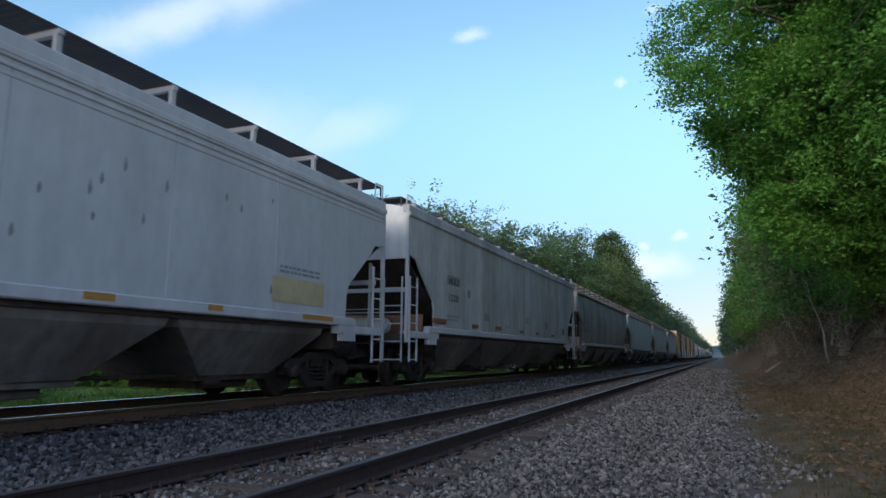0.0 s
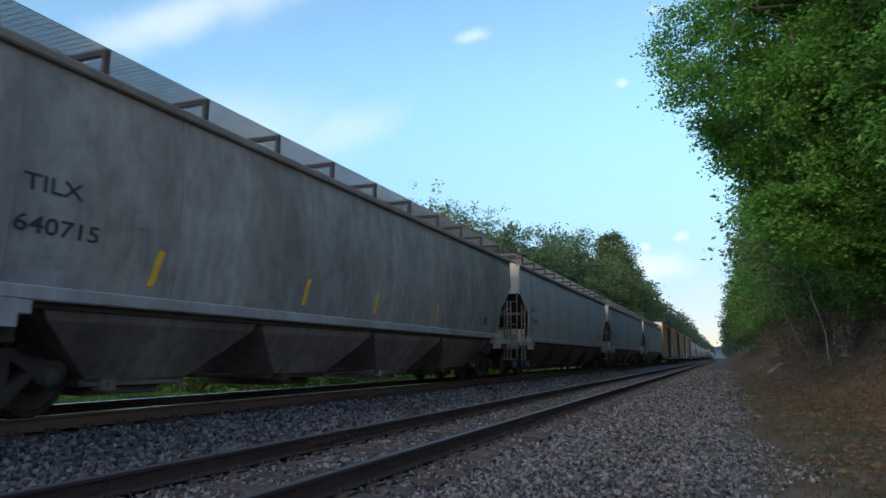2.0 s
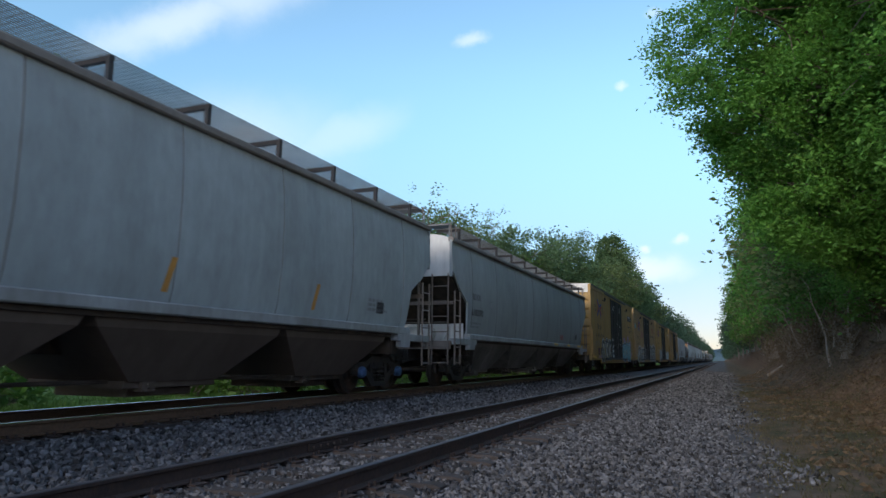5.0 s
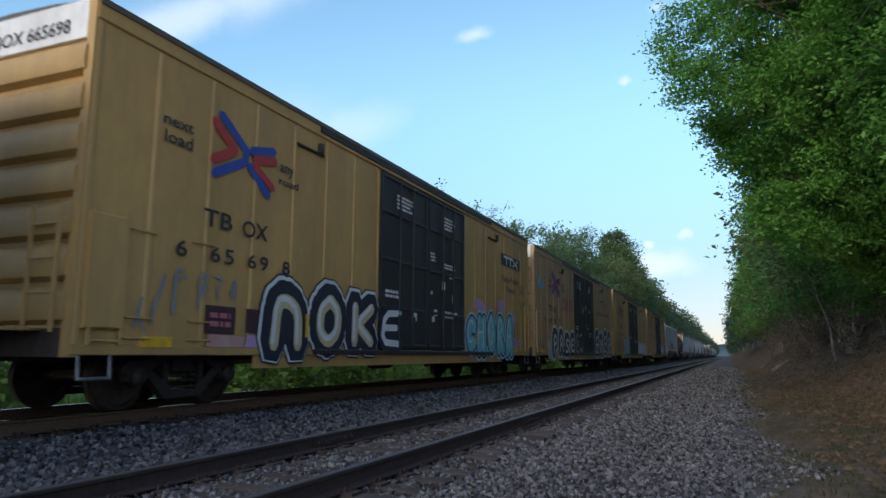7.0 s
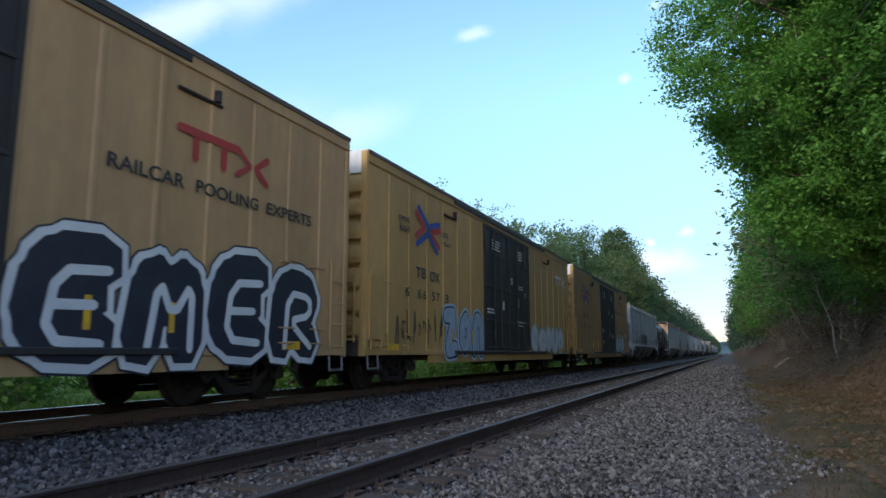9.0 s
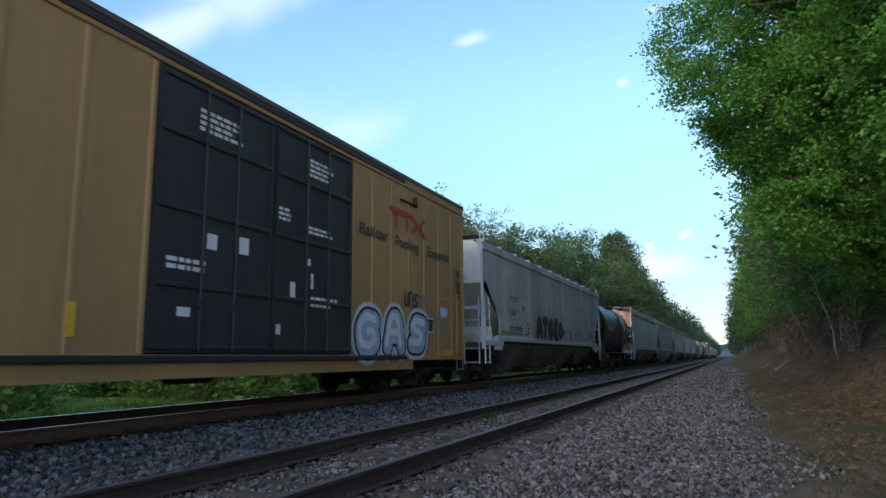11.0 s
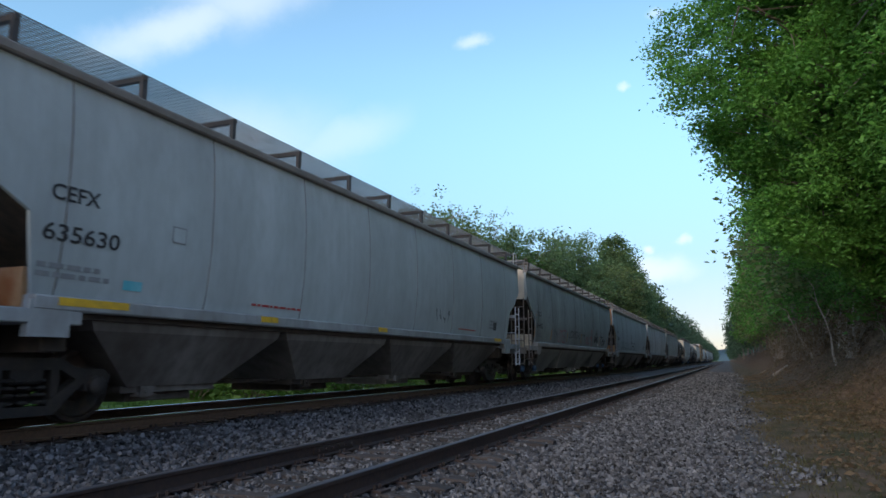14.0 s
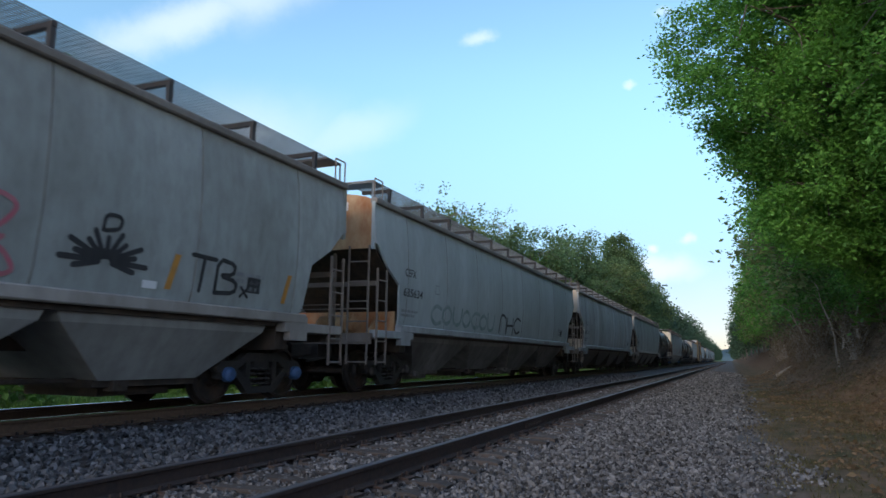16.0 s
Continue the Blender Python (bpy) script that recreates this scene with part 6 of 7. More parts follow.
def marks():
    for made in (D, E_, N):
        blue_caps(made)
    # A: layered eaves, orange reflectors, faint print
    car, skin = A
    for k, z in enumerate((3.86, 3.76, 3.66)):
        part("eave_ridge", Form().slab(1.54, 1.63 - 0.01 * k, 0.05, HOPPER_LONG - 0.05, z - 0.035, z + 0.02, 0.012), body_of[car.name], car)
    strips(A, ((12.2, 12.65), (14.3, 14.6), (16.7, 17.7), (9.0, 9.5)), ORANGE_PLATE)
    side_bars(car, 16.0, 2.12, 1.6, 0.16, 2, GREY_MARK, skin, 4)
    side_patch(car, "faded_patch", rect(15.8, 17.4, 1.62, 2.05), CREAM_SPRAY, skin, 0.006)
    for k in range(18):
        rnd = random.Random(k)
        y, z = rnd.uniform(9, 16), rnd.uniform(1.7, 3.3)
        side_patch(car, "scuff", [(y, z), (y + 0.025, z + 0.01), (y + 0.05, z + 0.07), (y + 0.02, z + rnd.uniform(0.10, 0.22)), (y - 0.012, z + 0.08)], GREY_MARK, skin, 0.007)
    # B
    hopper_marks(B, "MULX", "1228", 2.54, 2.68, 0.85, 0.78, plate=GREY_MARK)
    car, skin = B
    side_patch(car, "dark_placard", rect(4.09, 4.37, 2.42, 2.65), GREY_MARK, skin)
    side_patch(car, "dark_placard", rect(5.62, 6.15, 1.82, 2.06), GREY_MARK, skin)
    strips(B, ((1.47, 2.40), (6.75, 7.35)), BROWN_PLATE, 1.58, 1.70)
    strips(B, ((4.5, 5.0), (9.65, 10.15), (12.0, 12.45), (14.7, 15.2)), BROWN_PLATE, 1.57, 1.67)
    side_patch(car, "dark_placard", rect(13.55, 14.05, 1.86, 2.12), GREY_MARK, skin)
    side_bars(car, 10.45, 1.95, 0.8, 0.26, 3, GREY_MARK, skin, 71)
    side_bars(car, 7.95, 1.72, 0.8, 0.07, 1, GREY_MARK, skin, 72)
    end_text(car, "MULX", 0.3, 3.75, 0.16, GREY_MARK, 0.05)
    # C
    hopper_marks(C, "TILX", "640715", 1.6)
    slant_bars(C, (3.52, 7.04, 9.72, 13.1), YELLOW_PLATE)
    end_text(C[0], "TILX", 0.35, 3.95, 0.15, GREY_MARK, 0.05)
    end_text(C[0], "640715", 0.35, 3.78, 0.15, GREY_MARK, 0.05)
    # D
    hopper_marks(D, "SOXX", "121895", 1.36, 2.48, 0.9, 1.16)
    slant_bars(D, (1.12,), ORANGE_PLATE, 1.6, 2.5, 0.12, 0.18)
    slant_bars(D, (3.74, 7.26, 10.4, 14.0), ORANGE_PLATE)
    stain(D, 16.9, 2.2, 0.35, 0.16, GREY_MARK, 3)
    # E
    hopper_marks(E_, "SOXX", "638283", 1.58, 2.52, 0.85, 1.16)
    slant_bars(E_, (1.2, 3.8, 7.3, 10.9, 14.5), ORANGE_PLATE)
    end_text(E_[0], "SOXX", 0.3, 3.92, 0.15, BLACK_PAINT, 0.05)
    end_text(E_[0], "638283", 0.3, 3.74, 0.15, BLACK_PAINT, 0.05)
    # F
    hopper_marks(F, "SOXX", "638290", 1.5)
    strips(F, ((12.1, 12.78), (14.8, 15.3), (17.1, 18.2)), YELLOW_PLATE)
    side_bars(F[0], 13.6, 1.66, 0.8, 0.22, 3, RED_PAINT, F[1], 8)
    # boxcars
    box_marks(Gc, "665698", (-0.45, -0.2, -0.36, -0.24, -0.09))
    s = offset(Gc[1], 0.024)
    piece(Gc[0], "NOK", 3.35, 7.25, 0.52, 2.25, [("graffiti_cloud", NAVY_PAINT, 0.42, 0), ("graffiti_halo", PALE_SPRAY, 0.385, 0), ("graffiti_outline", NAVY_PAINT, 0.335, 0.02), ("graffiti_fill", CREAM_SPRAY, 0.12, 0.04), ("graffiti_highlight", PALE_SPRAY, 0.05, 0)], s, 21, ends=3)
    side_patch(Gc[0], "smear", [(2.15, 0.86), (2.95, 0.86), (3.0, 1.02), (2.2, 1.04)], SALMON, s)
    side_patch(Gc[0], "smear", [(3.0, 0.86), (3.5, 0.86), (3.5, 1.04), (3.05, 1.05)], LAVENDER_SPRAY, s)
    piece(Gc[0], "E", 7.25, 8.35, 0.75, 2.0, [("graffiti_outline", NAVY_PAINT, 0.20, 0), ("graffiti_fill", PALE_SPRAY, 0.07, 0)], offset(Gc[1], 0.07), 25)
    for y, z, w, h, k in ((17.15, 1.95, 0.35, 0.42, 3), (17.4, 1.12, 0.42, 0.26, 5), (15.9, 2.35, 0.55, 0.22, 6), (17.95, 1.15, 0.12, 0.3, 8), (13.8, 2.2, 0.7, 0.25, 12)):
        stain((Gc[0], offset(s, -0.003)), y, z, w, h, LAVENDER_SPRAY, k)
    piece(Gc[0], "CHORA", 12.5, 17.2, 0.55, 2.2, [("graffiti_cloud", SKY_SPRAY, 0.34, 0), ("graffiti_outline", NAVY_PAINT, 0.28, 0), ("graffiti_fill", TEAL_PAINT, 0.21, 0), ("graffiti_highlight", PALE_SPRAY, 0.03, -0.08)], s, 23)
    tag(Gc[0], 18.05, 18.6, 2.75, 3.45, BLACK_PAINT, s, 14, 0.022)
    tag(Gc[0], 18.0, 18.6, 2.3, 2.7, BLACK_PAINT, s, 15, 0.016)
    side_bars(Gc[0], 17.3, 1.35, 0.14, 0.55, 7, BLACK_PAINT, s, 31)
    side_bars(Gc[0], 17.7, 1.3, 0.12, 0.6, 8, BLACK_PAINT, s, 32)
    side_patch(Gc[0], "placard", rect(2.1, 2.75, 1.05, 1.45), PLACARD, s)
    side_patch(Gc[0], "placard", rect(3.0, 3.5, 1.08, 1.45), PLACARD, s)
    side_bars(Gc[0], 2.2, 1.15, 0.5, 0.25, 2, PINK_SPRAY, offset(s, 0.004), 5)
    side_patch(Gc[0], "emblem_plaque", rect(15.9, 18.1, 3.72, 4.12), BLACK_PAINT, s)
    pool_emblem(Gc[0], 16.2, 3.77, 1.6, 0.30, WHITE_PAINT, offset(s, 0.004))
    wide_text(Gc[0], "Railcar Pooling", 15.95, 17.9, 3.19, 0.20, BLACK_PAINT, s)
    wide_text(Gc[0], "Experts", 16.45, 17.5, 2.86, 0.19, BLACK_PAINT, s)
    tag(Gc[0], 0.8, 1.9, 1.0, 1.95, GREY_MARK, s, 4, 0.022)
    tag(Gc[0], 1.9, 2.8, 1.55, 1.95, GREY_MARK, s, 5, 0.02)
    box_marks(Hc, "668287", (0.54, 0.56, 0.65, -0.09, -0.06))
    s = offset(Hc[1], 0.024)
    piece(Hc[0], "PASE", 2.65, 7.25, 0.50, 2.05, [("graffiti_cloud", PALE_SPRAY, 0.40, 0), ("graffiti_outline", NAVY_PAINT, 0.30, 0), ("graffiti_highlight", PALE_SPRAY, 0.07, 0.05)], s, 31)
    piece(Hc[0], "OR", 7.35, 9.1, 0.80, 1.85, [("graffiti_outline", PALE_SPRAY, 0.19, 0), ("graffiti_fill", NAVY_PAINT, 0.13, 0)], offset(Hc[1], 0.07), 32)
    piece(Hc[0], "EMER", 12.45, 18.25, 0.42, 2.48, [("graffiti_cloud", NAVY_PAINT, 0.47, 0), ("graffiti_halo", PALE_SPRAY, 0.44, 0), ("graffiti_outline", NAVY_PAINT, 0.33, 0), ("graffiti_highlight", PALE_SPRAY, 0.06, 0.10)], s, 33, ends=3)
    wide_text(Hc[0], "DUE", 4.75, 6.9, 2.78, 0.55, PINK_SPRAY, s)
    stain((Hc[0], s), 2.3, 1.0, 0.75, 0.42, MINT_SPRAY, 6)
    stain((Hc[0], s), 0.9, 3.6, 0.5, 0.25, TEAL_PAINT, 9)
    pool_emblem(Hc[0], 14.7, 3.47, 1.95, 0.46, RED_PAINT, s)
    wide_text(Hc[0], "RAILCAR", 13.55, 14.85, 3.02, 0.19, BLACK_PAINT, s)
    wide_text(Hc[0], "POOLING", 15.05, 16.45, 3.02, 0.19, BLACK_PAINT, s)
    wide_text(Hc[0], "EXPERTS", 16.65, 17.95, 3.02, 0.19, BLACK_PAINT, s)
    box_marks(Ic, "666573", (-0.08, 0.12, 0.0, 0.18, 0.28))
    s = offset(Ic[1], 0.024)
    piece(Ic[0], "ZON", 4.1, 7.25, 0.50, 2.15, [("graffiti_cloud", SKY_SPRAY, 0.30, 0), ("graffiti_outline", NAVY_PAINT, 0.24, 0), ("graffiti_fill", BLUE_SPRAY, 0.19, 0)], s, 41)
    piece(Ic[0], "OCOUO", 12.6, 17.9, 0.7, 1.9, [("graffiti_cloud", BLUE_SPRAY, 0.26, 0), ("graffiti_outline", SKY_SPRAY, 0.22, 0), ("graffiti_fill", PALE_SPRAY, 0.17, 0)], s, 42)
    tag(Ic[0], 1.3, 3.9, 0.9, 1.9, BLACK_PAINT, s, 7, 0.02)
    pool_emblem(Ic[0], 16.6, 3.72, 1.8, 0.36, WHITE_PAINT, s)
    box_marks(Jc, "665214")
    s = offset(Jc[1], 0.024)
    piece(Jc[0], "GAS", 12.5, 16.1, 0.60, 2.05, [("graffiti_cloud", MINT_SPRAY, 0.36, 0), ("graffiti_halo", PALE_SPRAY, 0.31, 0), ("graffiti_outline", NAVY_PAINT, 0.27, 0), ("graffiti_fill", BLUE_SPRAY, 0.20, 0), ("graffiti_highlight", PALE_SPRAY, 0.08, -0.05)], s, 51)
    scrawl(Jc[0], "UNS", 14.8, 15.55, 1.92, 2.35, BLACK_PAINT, s, 12, 0.03)
    pool_emblem(Jc[0], 14.1, 3.72, 1.85, 0.46, RED_PAINT, s)
    wide_text(Jc[0], "Railcar", 12.7, 14.0, 3.32, 0.24, BLACK_PAINT, s)
    wide_text(Jc[0], "Pooling", 14.35, 15.6, 3.30, 0.24, BLACK_PAINT, s)
    wide_text(Jc[0], "Experts", 16.1, 17.5, 3.30, 0.24, BLACK_PAINT, s)
    side_patch(Jc[0], "placard_frame", rect(15.98, 16.46, 1.40, 1.76), WHITE_PAINT, s)
    side_patch(Jc[0], "dark_placard", rect(16.01, 16.43, 1.43, 1.73), BLACK_PAINT, offset(s, 0.004))
    stain((Jc[0], s), 17.15, 1.95, 0.28, 0.2, SKY_SPRAY, 4)
    for y, z, w in ((18.1, 2.95, 0.26), (18.05, 2.62, 0.34), (18.1, 2.38, 0.26)):
        scrawl(Jc[0], "NUS", y - 0.05, y + w, z, z + 0.24, BLACK_PAINT, s, int(z * 100), 0.018)
    scrawl(Jc[0], "ROG", 15.25, 15.75, 1.45, 1.75, BLACK_PAINT, s, 81, 0.016)
    side_bars(Jc[0], 15.1, 1.80, 0.3, 0.6, 8, GREY_MARK, s, 82)
    side_bars(Jc[0], 15.75, 1.85, 0.3, 0.5, 7, GREY_MARK, s, 83)
    # K
    hopper_marks(K, "VTGX", "1204", 2.66, 2.68, 0.85, 0.75)
    car, skin = K
    piece(car, "ATGEO", 6.0, 10.5, 1.36, 2.46, [("graffiti_halo", SALMON, 0.205, -0.03), ("graffiti_cloud", PALE_SPRAY, 0.205, 0.0), ("graffiti_fill", NAVY_PAINT, 0.185, 0)], offset(skin, 0.030), 61, ends=2)
    scrawl(car, "NE", 4.75, 5.25, 1.60, 2.05, BLACK_PAINT, skin, 62, 0.022)
    scrawl(car, "COOOB", 2.7, 4.2, 1.55, 1.85, BLACK_PAINT, skin, 63, 0.018)
    side_patch(car, "faded_patch", [(5.35, 1.60), (5.95, 1.56), (5.98, 1.95), (5.75, 2.10), (5.40, 1.98)], SALMON, skin, 0.007)
    side_patch(car, "faded_patch", [(10.35, 1.60), (10.75, 1.66), (10.62, 2.0), (10.4, 2.15)], SALMON, skin, 0.007)
    side_patch(car, "arrow_mark", [(10.6, 1.85), (11.0, 1.65), (11.0, 2.05)], BLACK_PAINT, skin)
    side_patch(car, "dark_placard", rect(4.25, 4.56, 2.40, 2.64), GREY_MARK, skin)
    side_patch(car, "dark_placard", rect(13.2, 13.6, 1.70, 1.95), GREY_MARK, skin)
    strips(K, ((1.62, 2.55), (4.44, 4.91), (12.0, 12.5), (15.2, 15.8)), ORANGE_PLATE, 1.56, 1.65)
    tag(car, 3.5, 4.3, 1.72, 1.98, BLACK_PAINT, skin, 14, 0.015)
    scrawl(car, "NEH", 11.8, 12.6, 1.70, 2.02, BLACK_PAINT, skin, 15, 0.016)
    scrawl(car, "ROC", 14.2, 15.0, 1.68, 1.95, BLACK_PAINT, skin, 16, 0.014)
    end_text(car, "VTGX", 0.30, 3.98, 0.17, BLACK_PAINT, 0.05)
    end_text(car, "1204", 0.30, 3.78, 0.17, BLACK_PAINT, 0.05)
    fo = Form()
    for k in range(7):
        fo.box(0.28, 0.55 + 0.09 * k, 0.038, 0.046, 3.64 - k * 0.075, 3.665 - k * 0.075)
    part("small_print", fo, GREY_MARK, car)
    # L
    car, skin = Lc
    wide_text(car, "DMIX", 2.05, 2.85, 2.40, 0.31, WHITE_PAINT, skin)
    wide_text(car, "190137", 3.05, 4.2, 2.40, 0.31, WHITE_PAINT, skin)
    side_bars(car, 2.1, 1.95, 1.5, 0.22, 2, GREY_MARK, skin, 2)
    side_bars(car, 4.3, 2.40, 0.2, 0.2, 2, WHITE_PAINT, skin, 2)
    for y in (0.95, 2.95, 5.75, 7.5, 9.7):
        n = 5
        zs = [(1.75 if y < 1 else 2.03) + (1.0 if y < 1 else 0.5) * k / n for k in range(n + 1)]
        part("reflector_strip", Form().add([(skin(z) + 0.006, y + d, z) for z in zs for d in (-0.05, 0.05)], [(2 * k, 2 * k + 1, 2 * k + 3, 2 * k + 2) for k in range(n)]), YELLOW_PLATE, car)

    def grid_patch(name, ring, mat, lift, n=6):
        """A patch that follows the round shell, from four corners (y, z)."""
        v = []
        for i in range(n + 1):
            for j in range(n + 1):
                a, b = i / n, j / n
                y = (ring[0][0] * (1 - a) + ring[1][0] * a) * (1 - b) + (ring[3][0] * (1 - a) + ring[2][0] * a) * b
                z = (ring[0][1] * (1 - a) + ring[1][1] * a) * (1 - b) + (ring[3][1] * (1 - a) + ring[2][1] * a) * b
                v.append((skin(z) + lift, y, z))
        m = n + 1
        part(name, Form().add(v, [(i * m + j, i * m + j + 1, (i + 1) * m + j + 1, (i + 1) * m + j) for i in range(n) for j in range(n)]), mat, car)

    grid_patch("emblem_diamond", [(8.1, 3.05), (8.6, 2.45), (9.4, 2.75), (8.75, 3.4)], WHITE_PAINT, 0.006)
    grid_patch("emblem_leaf", [(8.45, 2.85), (8.65, 2.58), (9.05, 2.85), (8.78, 3.15)], TEAL_PAINT, 0.010)
    grid_patch("emblem_bar", [(8.0, 1.98), (9.3, 1.98), (9.3, 2.05), (8.0, 2.05)], GREY_MARK, 0.006)
    grid_patch("emblem_bar", [(8.05, 2.15), (9.2, 2.15), (9.2, 2.24), (8.05, 2.24)], GREY_MARK, 0.006)
    side_bars(car, 10.1, 2.42, 0.9, 0.45, 6, WHITE_PAINT, skin, 6)
    side_bars(car, 9.6, 1.70, 0.7, 0.16, 2, GREY_MARK, skin, 7)
    end_text(car, "190137", 0.40, 3.22, 0.20, WHITE_PAINT, 0.34)
    # M, N, O, P, Q
    hopper_marks(M, "CEFX", "635630", 1.32, 2.55, 0.65, 1.04)
    strips(M, ((1.58, 2.54), (5.14, 5.58), (9.1, 9.5), (16.9, 17.6)), YELLOW_PLATE)
    side_bars(M[0], 5.0, 1.62, 1.6, 0.06, 1, RED_PAINT, M[1], 9)
    side_bars(M[0], 14.0, 1.62, 1.6, 0.06, 1, RED_PAINT, M[1], 10)
    side_patch(M[0], "green_sticker", rect(2.5, 2.8, 1.63, 1.75), TEAL_PAINT, M[1])
    tag(M[0], 12.3, 13.3, 1.74, 2.1, BLACK_PAINT, M[1], 31, 0.014)
    end_text(M[0], "CEFX", 0.7, 3.95, 0.16, WHITE_PAINT, 0.05)
    hopper_marks(N, "TILX", "66402", 1.32, 2.50, 0.7, 0.97)
    slant_bars(N, (1.05,), ORANGE_PLATE, 1.65, 2.55, 0.1, 0.18)
    slant_bars(N, (3.70, 6.85, 10.1, 15.35, 17.9), ORANGE_PLATE)
    car, skin = N
    tag(car, 4.35, 4.95, 1.75, 2.1, BLACK_PAINT, skin, 41, 0.014)
    scrawl(car, "UTET", 5.0, 6.7, 1.5, 2.15, PINK_SPRAY, skin, 42, 0.022)
    scrawl(car, "UCVOCVU", 7.3, 9.9, 1.80, 2.22, BLACK_PAINT, skin, 43, 0.022)
    fo = Form()
    stroke(fo, [(10.05, 2.05), (11.05, 2.04)], 0.015, skin, 0.008)
    stroke(fo, [(10.85, 2.13), (11.05, 2.04), (10.85, 1.95)], 0.015, skin, 0.008)
    part("arrow_mark", fo, BLACK_PAINT, car)
    scrawl(car, "COUC", 11.3, 12.5, 1.6, 2.0, PINK_SPRAY, skin, 44, 0.016)
    fo = Form()
    for k in range(13):
        a = -0.35 + 0.32 * k
        stroke(fo, [(14.38 + 0.10 * math.cos(a), 1.86 + 0.05 * math.sin(a)), (14.38 + (0.62 if k % 2 else 0.45) * math.cos(a), 1.86 + (0.36 if k % 2 else 0.28) * math.sin(a))], 0.035, skin, 0.008, 3)
    stroke(fo, rounded([(14.28, 2.22), (14.30, 2.42), (14.55, 2.42), (14.52, 2.26), (14.32, 2.22)]), 0.025, skin, 0.009, 3)
    part("spray_tag", fo, BLACK_PAINT, car)
    fo = Form()
    stroke(fo, rounded([(13.05, 1.95), (12.75, 2.15), (12.95, 2.42), (13.25, 2.3), (13.0, 1.98), (12.6, 2.0), (13.1, 1.85), (13.3, 1.6), (13.0, 1.52), (12.95, 1.8), (13.1, 1.95)]), 0.028, skin, 0.008, 3)
    part("spray_tag", fo, PINK_SPRAY, car)
    side_patch(car, "sticker", rect(14.98, 15.22, 1.60, 1.70), WHITE_PAINT, skin)
    scrawl(car, "TB", 15.75, 16.8, 1.58, 2.2, BLACK_PAINT, skin, 46, 0.032)
    scrawl(car, "X", 16.85, 17.05, 1.62, 1.82, BLACK_PAINT, skin, 47, 0.022)
    end_text(car, "TILX", 0.35, 3.92, 0.15, GREY_MARK, 0.05)
    end_text(car, "66402", 0.35, 3.75, 0.15, GREY_MARK, 0.05)
    hopper_marks(O, "CEFX", "635634", 1.36, 2.60, 0.6, 1.06)
    car, skin = O
    scrawl(car, "COUOCOU", 3.0, 8.0, 1.52, 2.15, FADED_GREEN, skin, 51, 0.05)
    scrawl(car, "NHC", 8.5, 10.8, 1.5, 2.2, BLACK_PAINT, skin, 52, 0.04)
    part("end_plate", Form().box(0.28, 0.86, 0.035, 0.05, 3.90, 4.08), WHITE_PAINT, car)
    end_text(car, "CEFX", 0.3, 3.92, 0.17, BLACK_PAINT, 0.033)
    end_text(car, "635634", 0.3, 3.70, 0.17, BLACK_PAINT, 0.05)
    hopper_marks(P, "TILX", "640112", 1.36)
    hopper_marks(Q, "TILX", "640330", 1.36)



# front of each car along the line when the clip starts, and the car
train = []


def couple(front, made):
    train.append((front, made[0]))
    return made


LAB = "{} hopper railcar with {}"
A = couple(-6.5, hopper(LAB.format("pale blue-grey", "dark raised roof walk and grimy bays"), GREY_A, WHITE_END, SILL, BAY_GREY, "flat", "dark", 3.98, 4))
B = couple(14.59, hopper(LAB.format("light grey streaked", "white end posts and ladders"), GREY_B, WHITE_END, SILL, BAY_GREY, "flat", "low", 4.20, 4, shear=RUSTY_CREAM))
C = couple(35.61, hopper(LAB.format("soot-streaked grey", "cream end and open roof walk"), GREY_C, CREAM_END, SILL_DULL, BAY_GREY, "round", "open", 4.03, 4, CHORD, IRON))
D = couple(56.68, hopper(LAB.format("plain grey", "cream end and brown bays"), GREY_D, CREAM_END, SILL_DULL, BAY_BROWN, "round", "open", 4.03, 4, CHORD, IRON))
E_ = couple(77.94, hopper(LAB.format("green-grey", "cream end and rusty corner posts"), GREY_E, CREAM_END, SILL_DULL, BAY_BROWN, "round", "open", 4.03, 4, CHORD, IRON))
F = couple(99.37, hopper(LAB.format("dull grey", "pale sill and open roof walk"), GREY_F, WHITE_END, SILL_DULL, BAY_GREY, "round", "open", 4.03, 4, CHORD, IRON))
BOXL = "{} boxcar with black double doors and {}"
Gc = couple(120.78, boxcar(BOXL.format("mustard-yellow", "navy and teal graffiti"), YELLOW, BLACK_DOOR, WHITE_END, BROWN_ROOF))
Hc = couple(140.98, boxcar(BOXL.format("mustard-yellow", "bold black and white graffiti"), TAN_YELLOW, BLACK_DOOR, WHITE_END, BROWN_ROOF))
Ic = couple(161.0, boxcar(BOXL.format("mustard-yellow", "pale blue graffiti"), YELLOW, BLACK_DOOR, WHITE_END, BROWN_ROOF))
Jc = couple(181.54, boxcar(BOXL.format("faded brown-yellow", "white graffiti"), YELLOW_OLD, BLACK_DOOR, WHITE_END, BROWN_ROOF, 18.65))
K = couple(201.87, hopper(LAB.format("light grey", "black graffiti and white end ladders"), GREY_B, WHITE_END, SILL, BAY_GREY, "flat", "low", 4.20, 4, slope=WHITE_END, long=20.2))
Lc = couple(223.15, tank("black tank railcar with yellow marks and railed dome", BLACK_TANK))
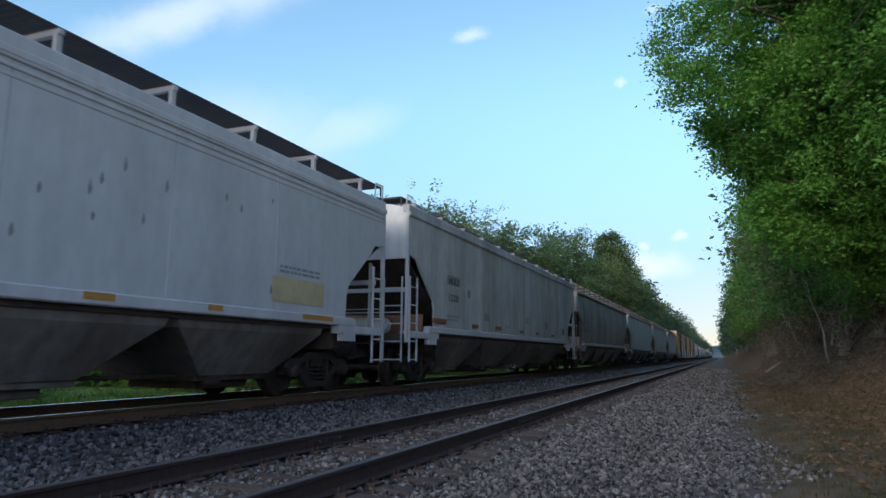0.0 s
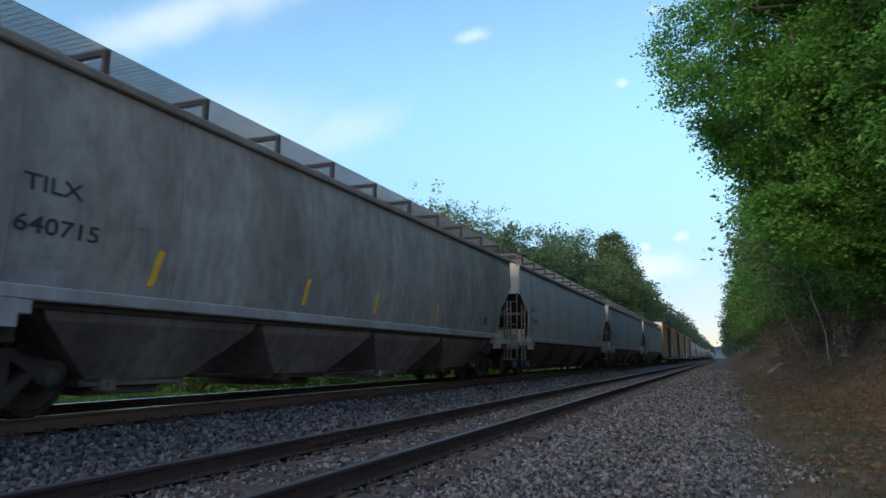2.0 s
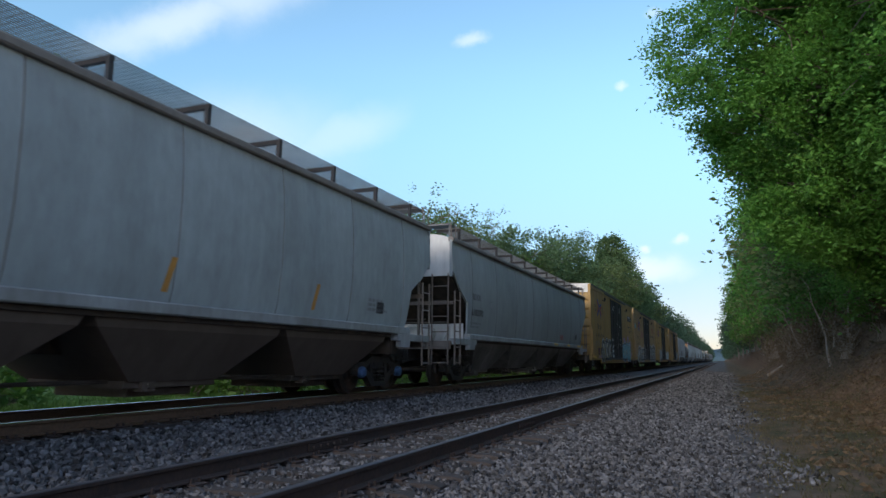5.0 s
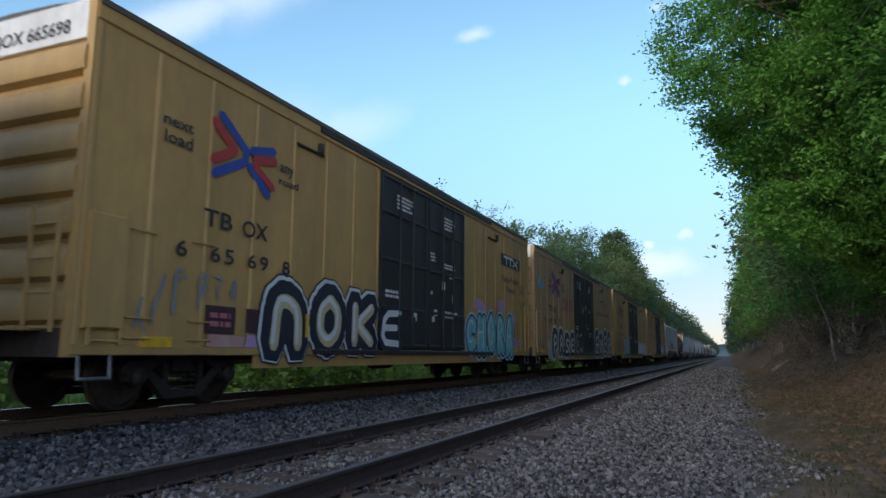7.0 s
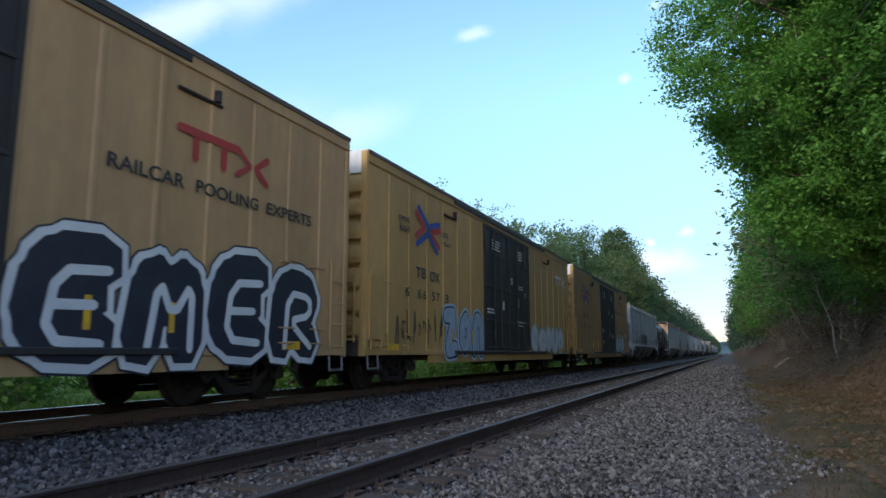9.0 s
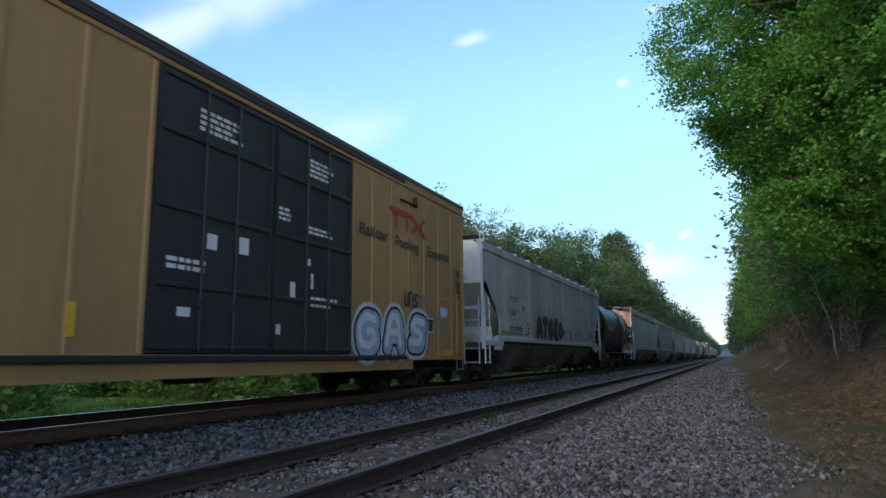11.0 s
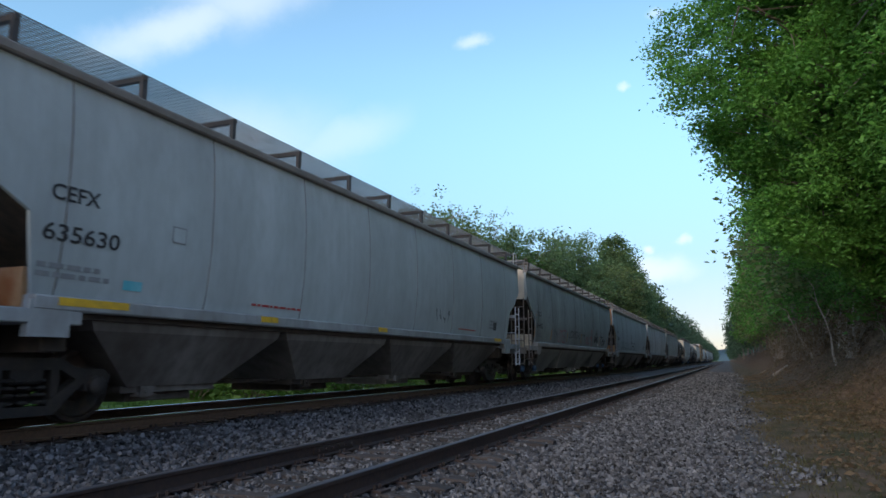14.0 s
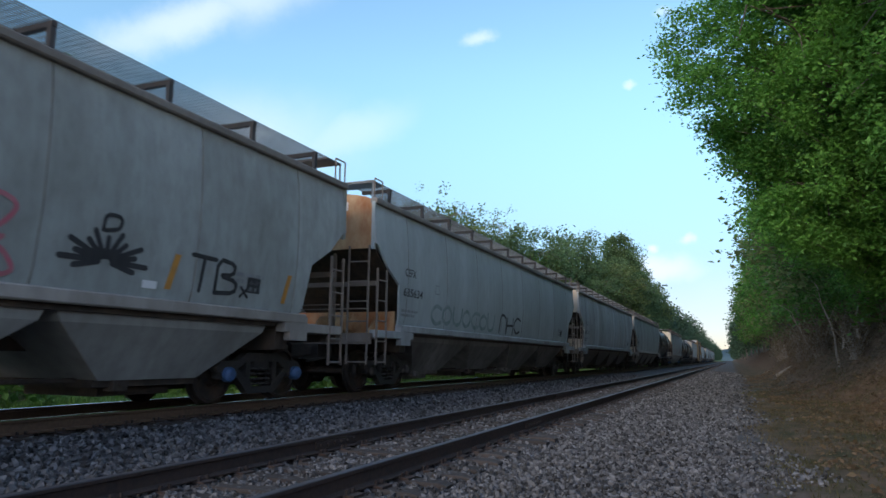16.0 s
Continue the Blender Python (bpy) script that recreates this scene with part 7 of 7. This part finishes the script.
M = couple(236.26, hopper(LAB.format("pale grey", "rusty orange end and raised roof walk"), GREY_D, RUST_END, SILL_DULL, BAY_GREY, "round", "open", 4.03, 4, CHORD, SILL))
N = couple(257.22, hopper(LAB.format("dusky grey", "cream end and graffiti along the sill"), GREY_N, CREAM_END, SILL_BROWN, BAY_PALE, "round", "open", 4.03, 4, CHORD, IRON))
O = couple(278.27, hopper(LAB.format("pale grey", "rusty orange end and faint graffiti"), GREY_D, RUST_END, SILL_DULL, BAY_GREY, "round", "open", 4.03, 4, CHORD, IRON))
P = couple(299.45, hopper(LAB.format("blue-grey", "dark streaks below the roof"), GREY_B, CREAM_END, SILL_DULL, BAY_BROWN, "round", "open", 4.03, 4, CHORD, IRON))
Q = couple(320.69, hopper(LAB.format("dusky grey", "pale end post"), GREY_N, CREAM_END, SILL_BROWN, BAY_BROWN, "round", "open", 4.03, 4, CHORD, IRON))
marks()
wheels_of = {}
for car, w, a in spinning:
    wheels_of.setdefault(car, []).append(w)
spin_list = [(front, w) for front, car in train for w in wheels_of[car]]
# more of the same kinds, far down the line
front = 341.9
for kind in (Lc, N, Lc, Lc, Q, Jc, D, Lc, D, N, F, D, Q):
    ob = copy_thing(kind[0], pose(0, 0, 0))
    train.append((front, ob))
    front += 14.0 if kind is Lc else 21.2


def gone(t):
    """How far the train has rolled after t seconds."""
    u = t / 8
    return 128.719 * u + 4.478 * u * u - 1.2033 * u ** 3


def motions():
    for front, car in train:
        walk(car, [(t, pose(FAR_X, front - gone(t), FAR_Z)) for t in range(17)])
    # wheels turn while their car is near enough to tell
    for front, w in spin_list:
        x, y, z = w.location
        rows = []
        times = [k / FPS for k in range(16 * FPS + 1) if -30 < front - gone(k / FPS) < 34]
        rows = [(t, pose(x, y, z, math.degrees(gone(t) / WHEEL_R) % 360)) for t in times]
        if not rows:
            continue
        if times[0] > 0:
            rows.insert(0, (0.0, rows[0][1]))
        if times[-1] < 16:
            rows.append((16.0, rows[-1][1]))
        walk(w, rows)


motions()
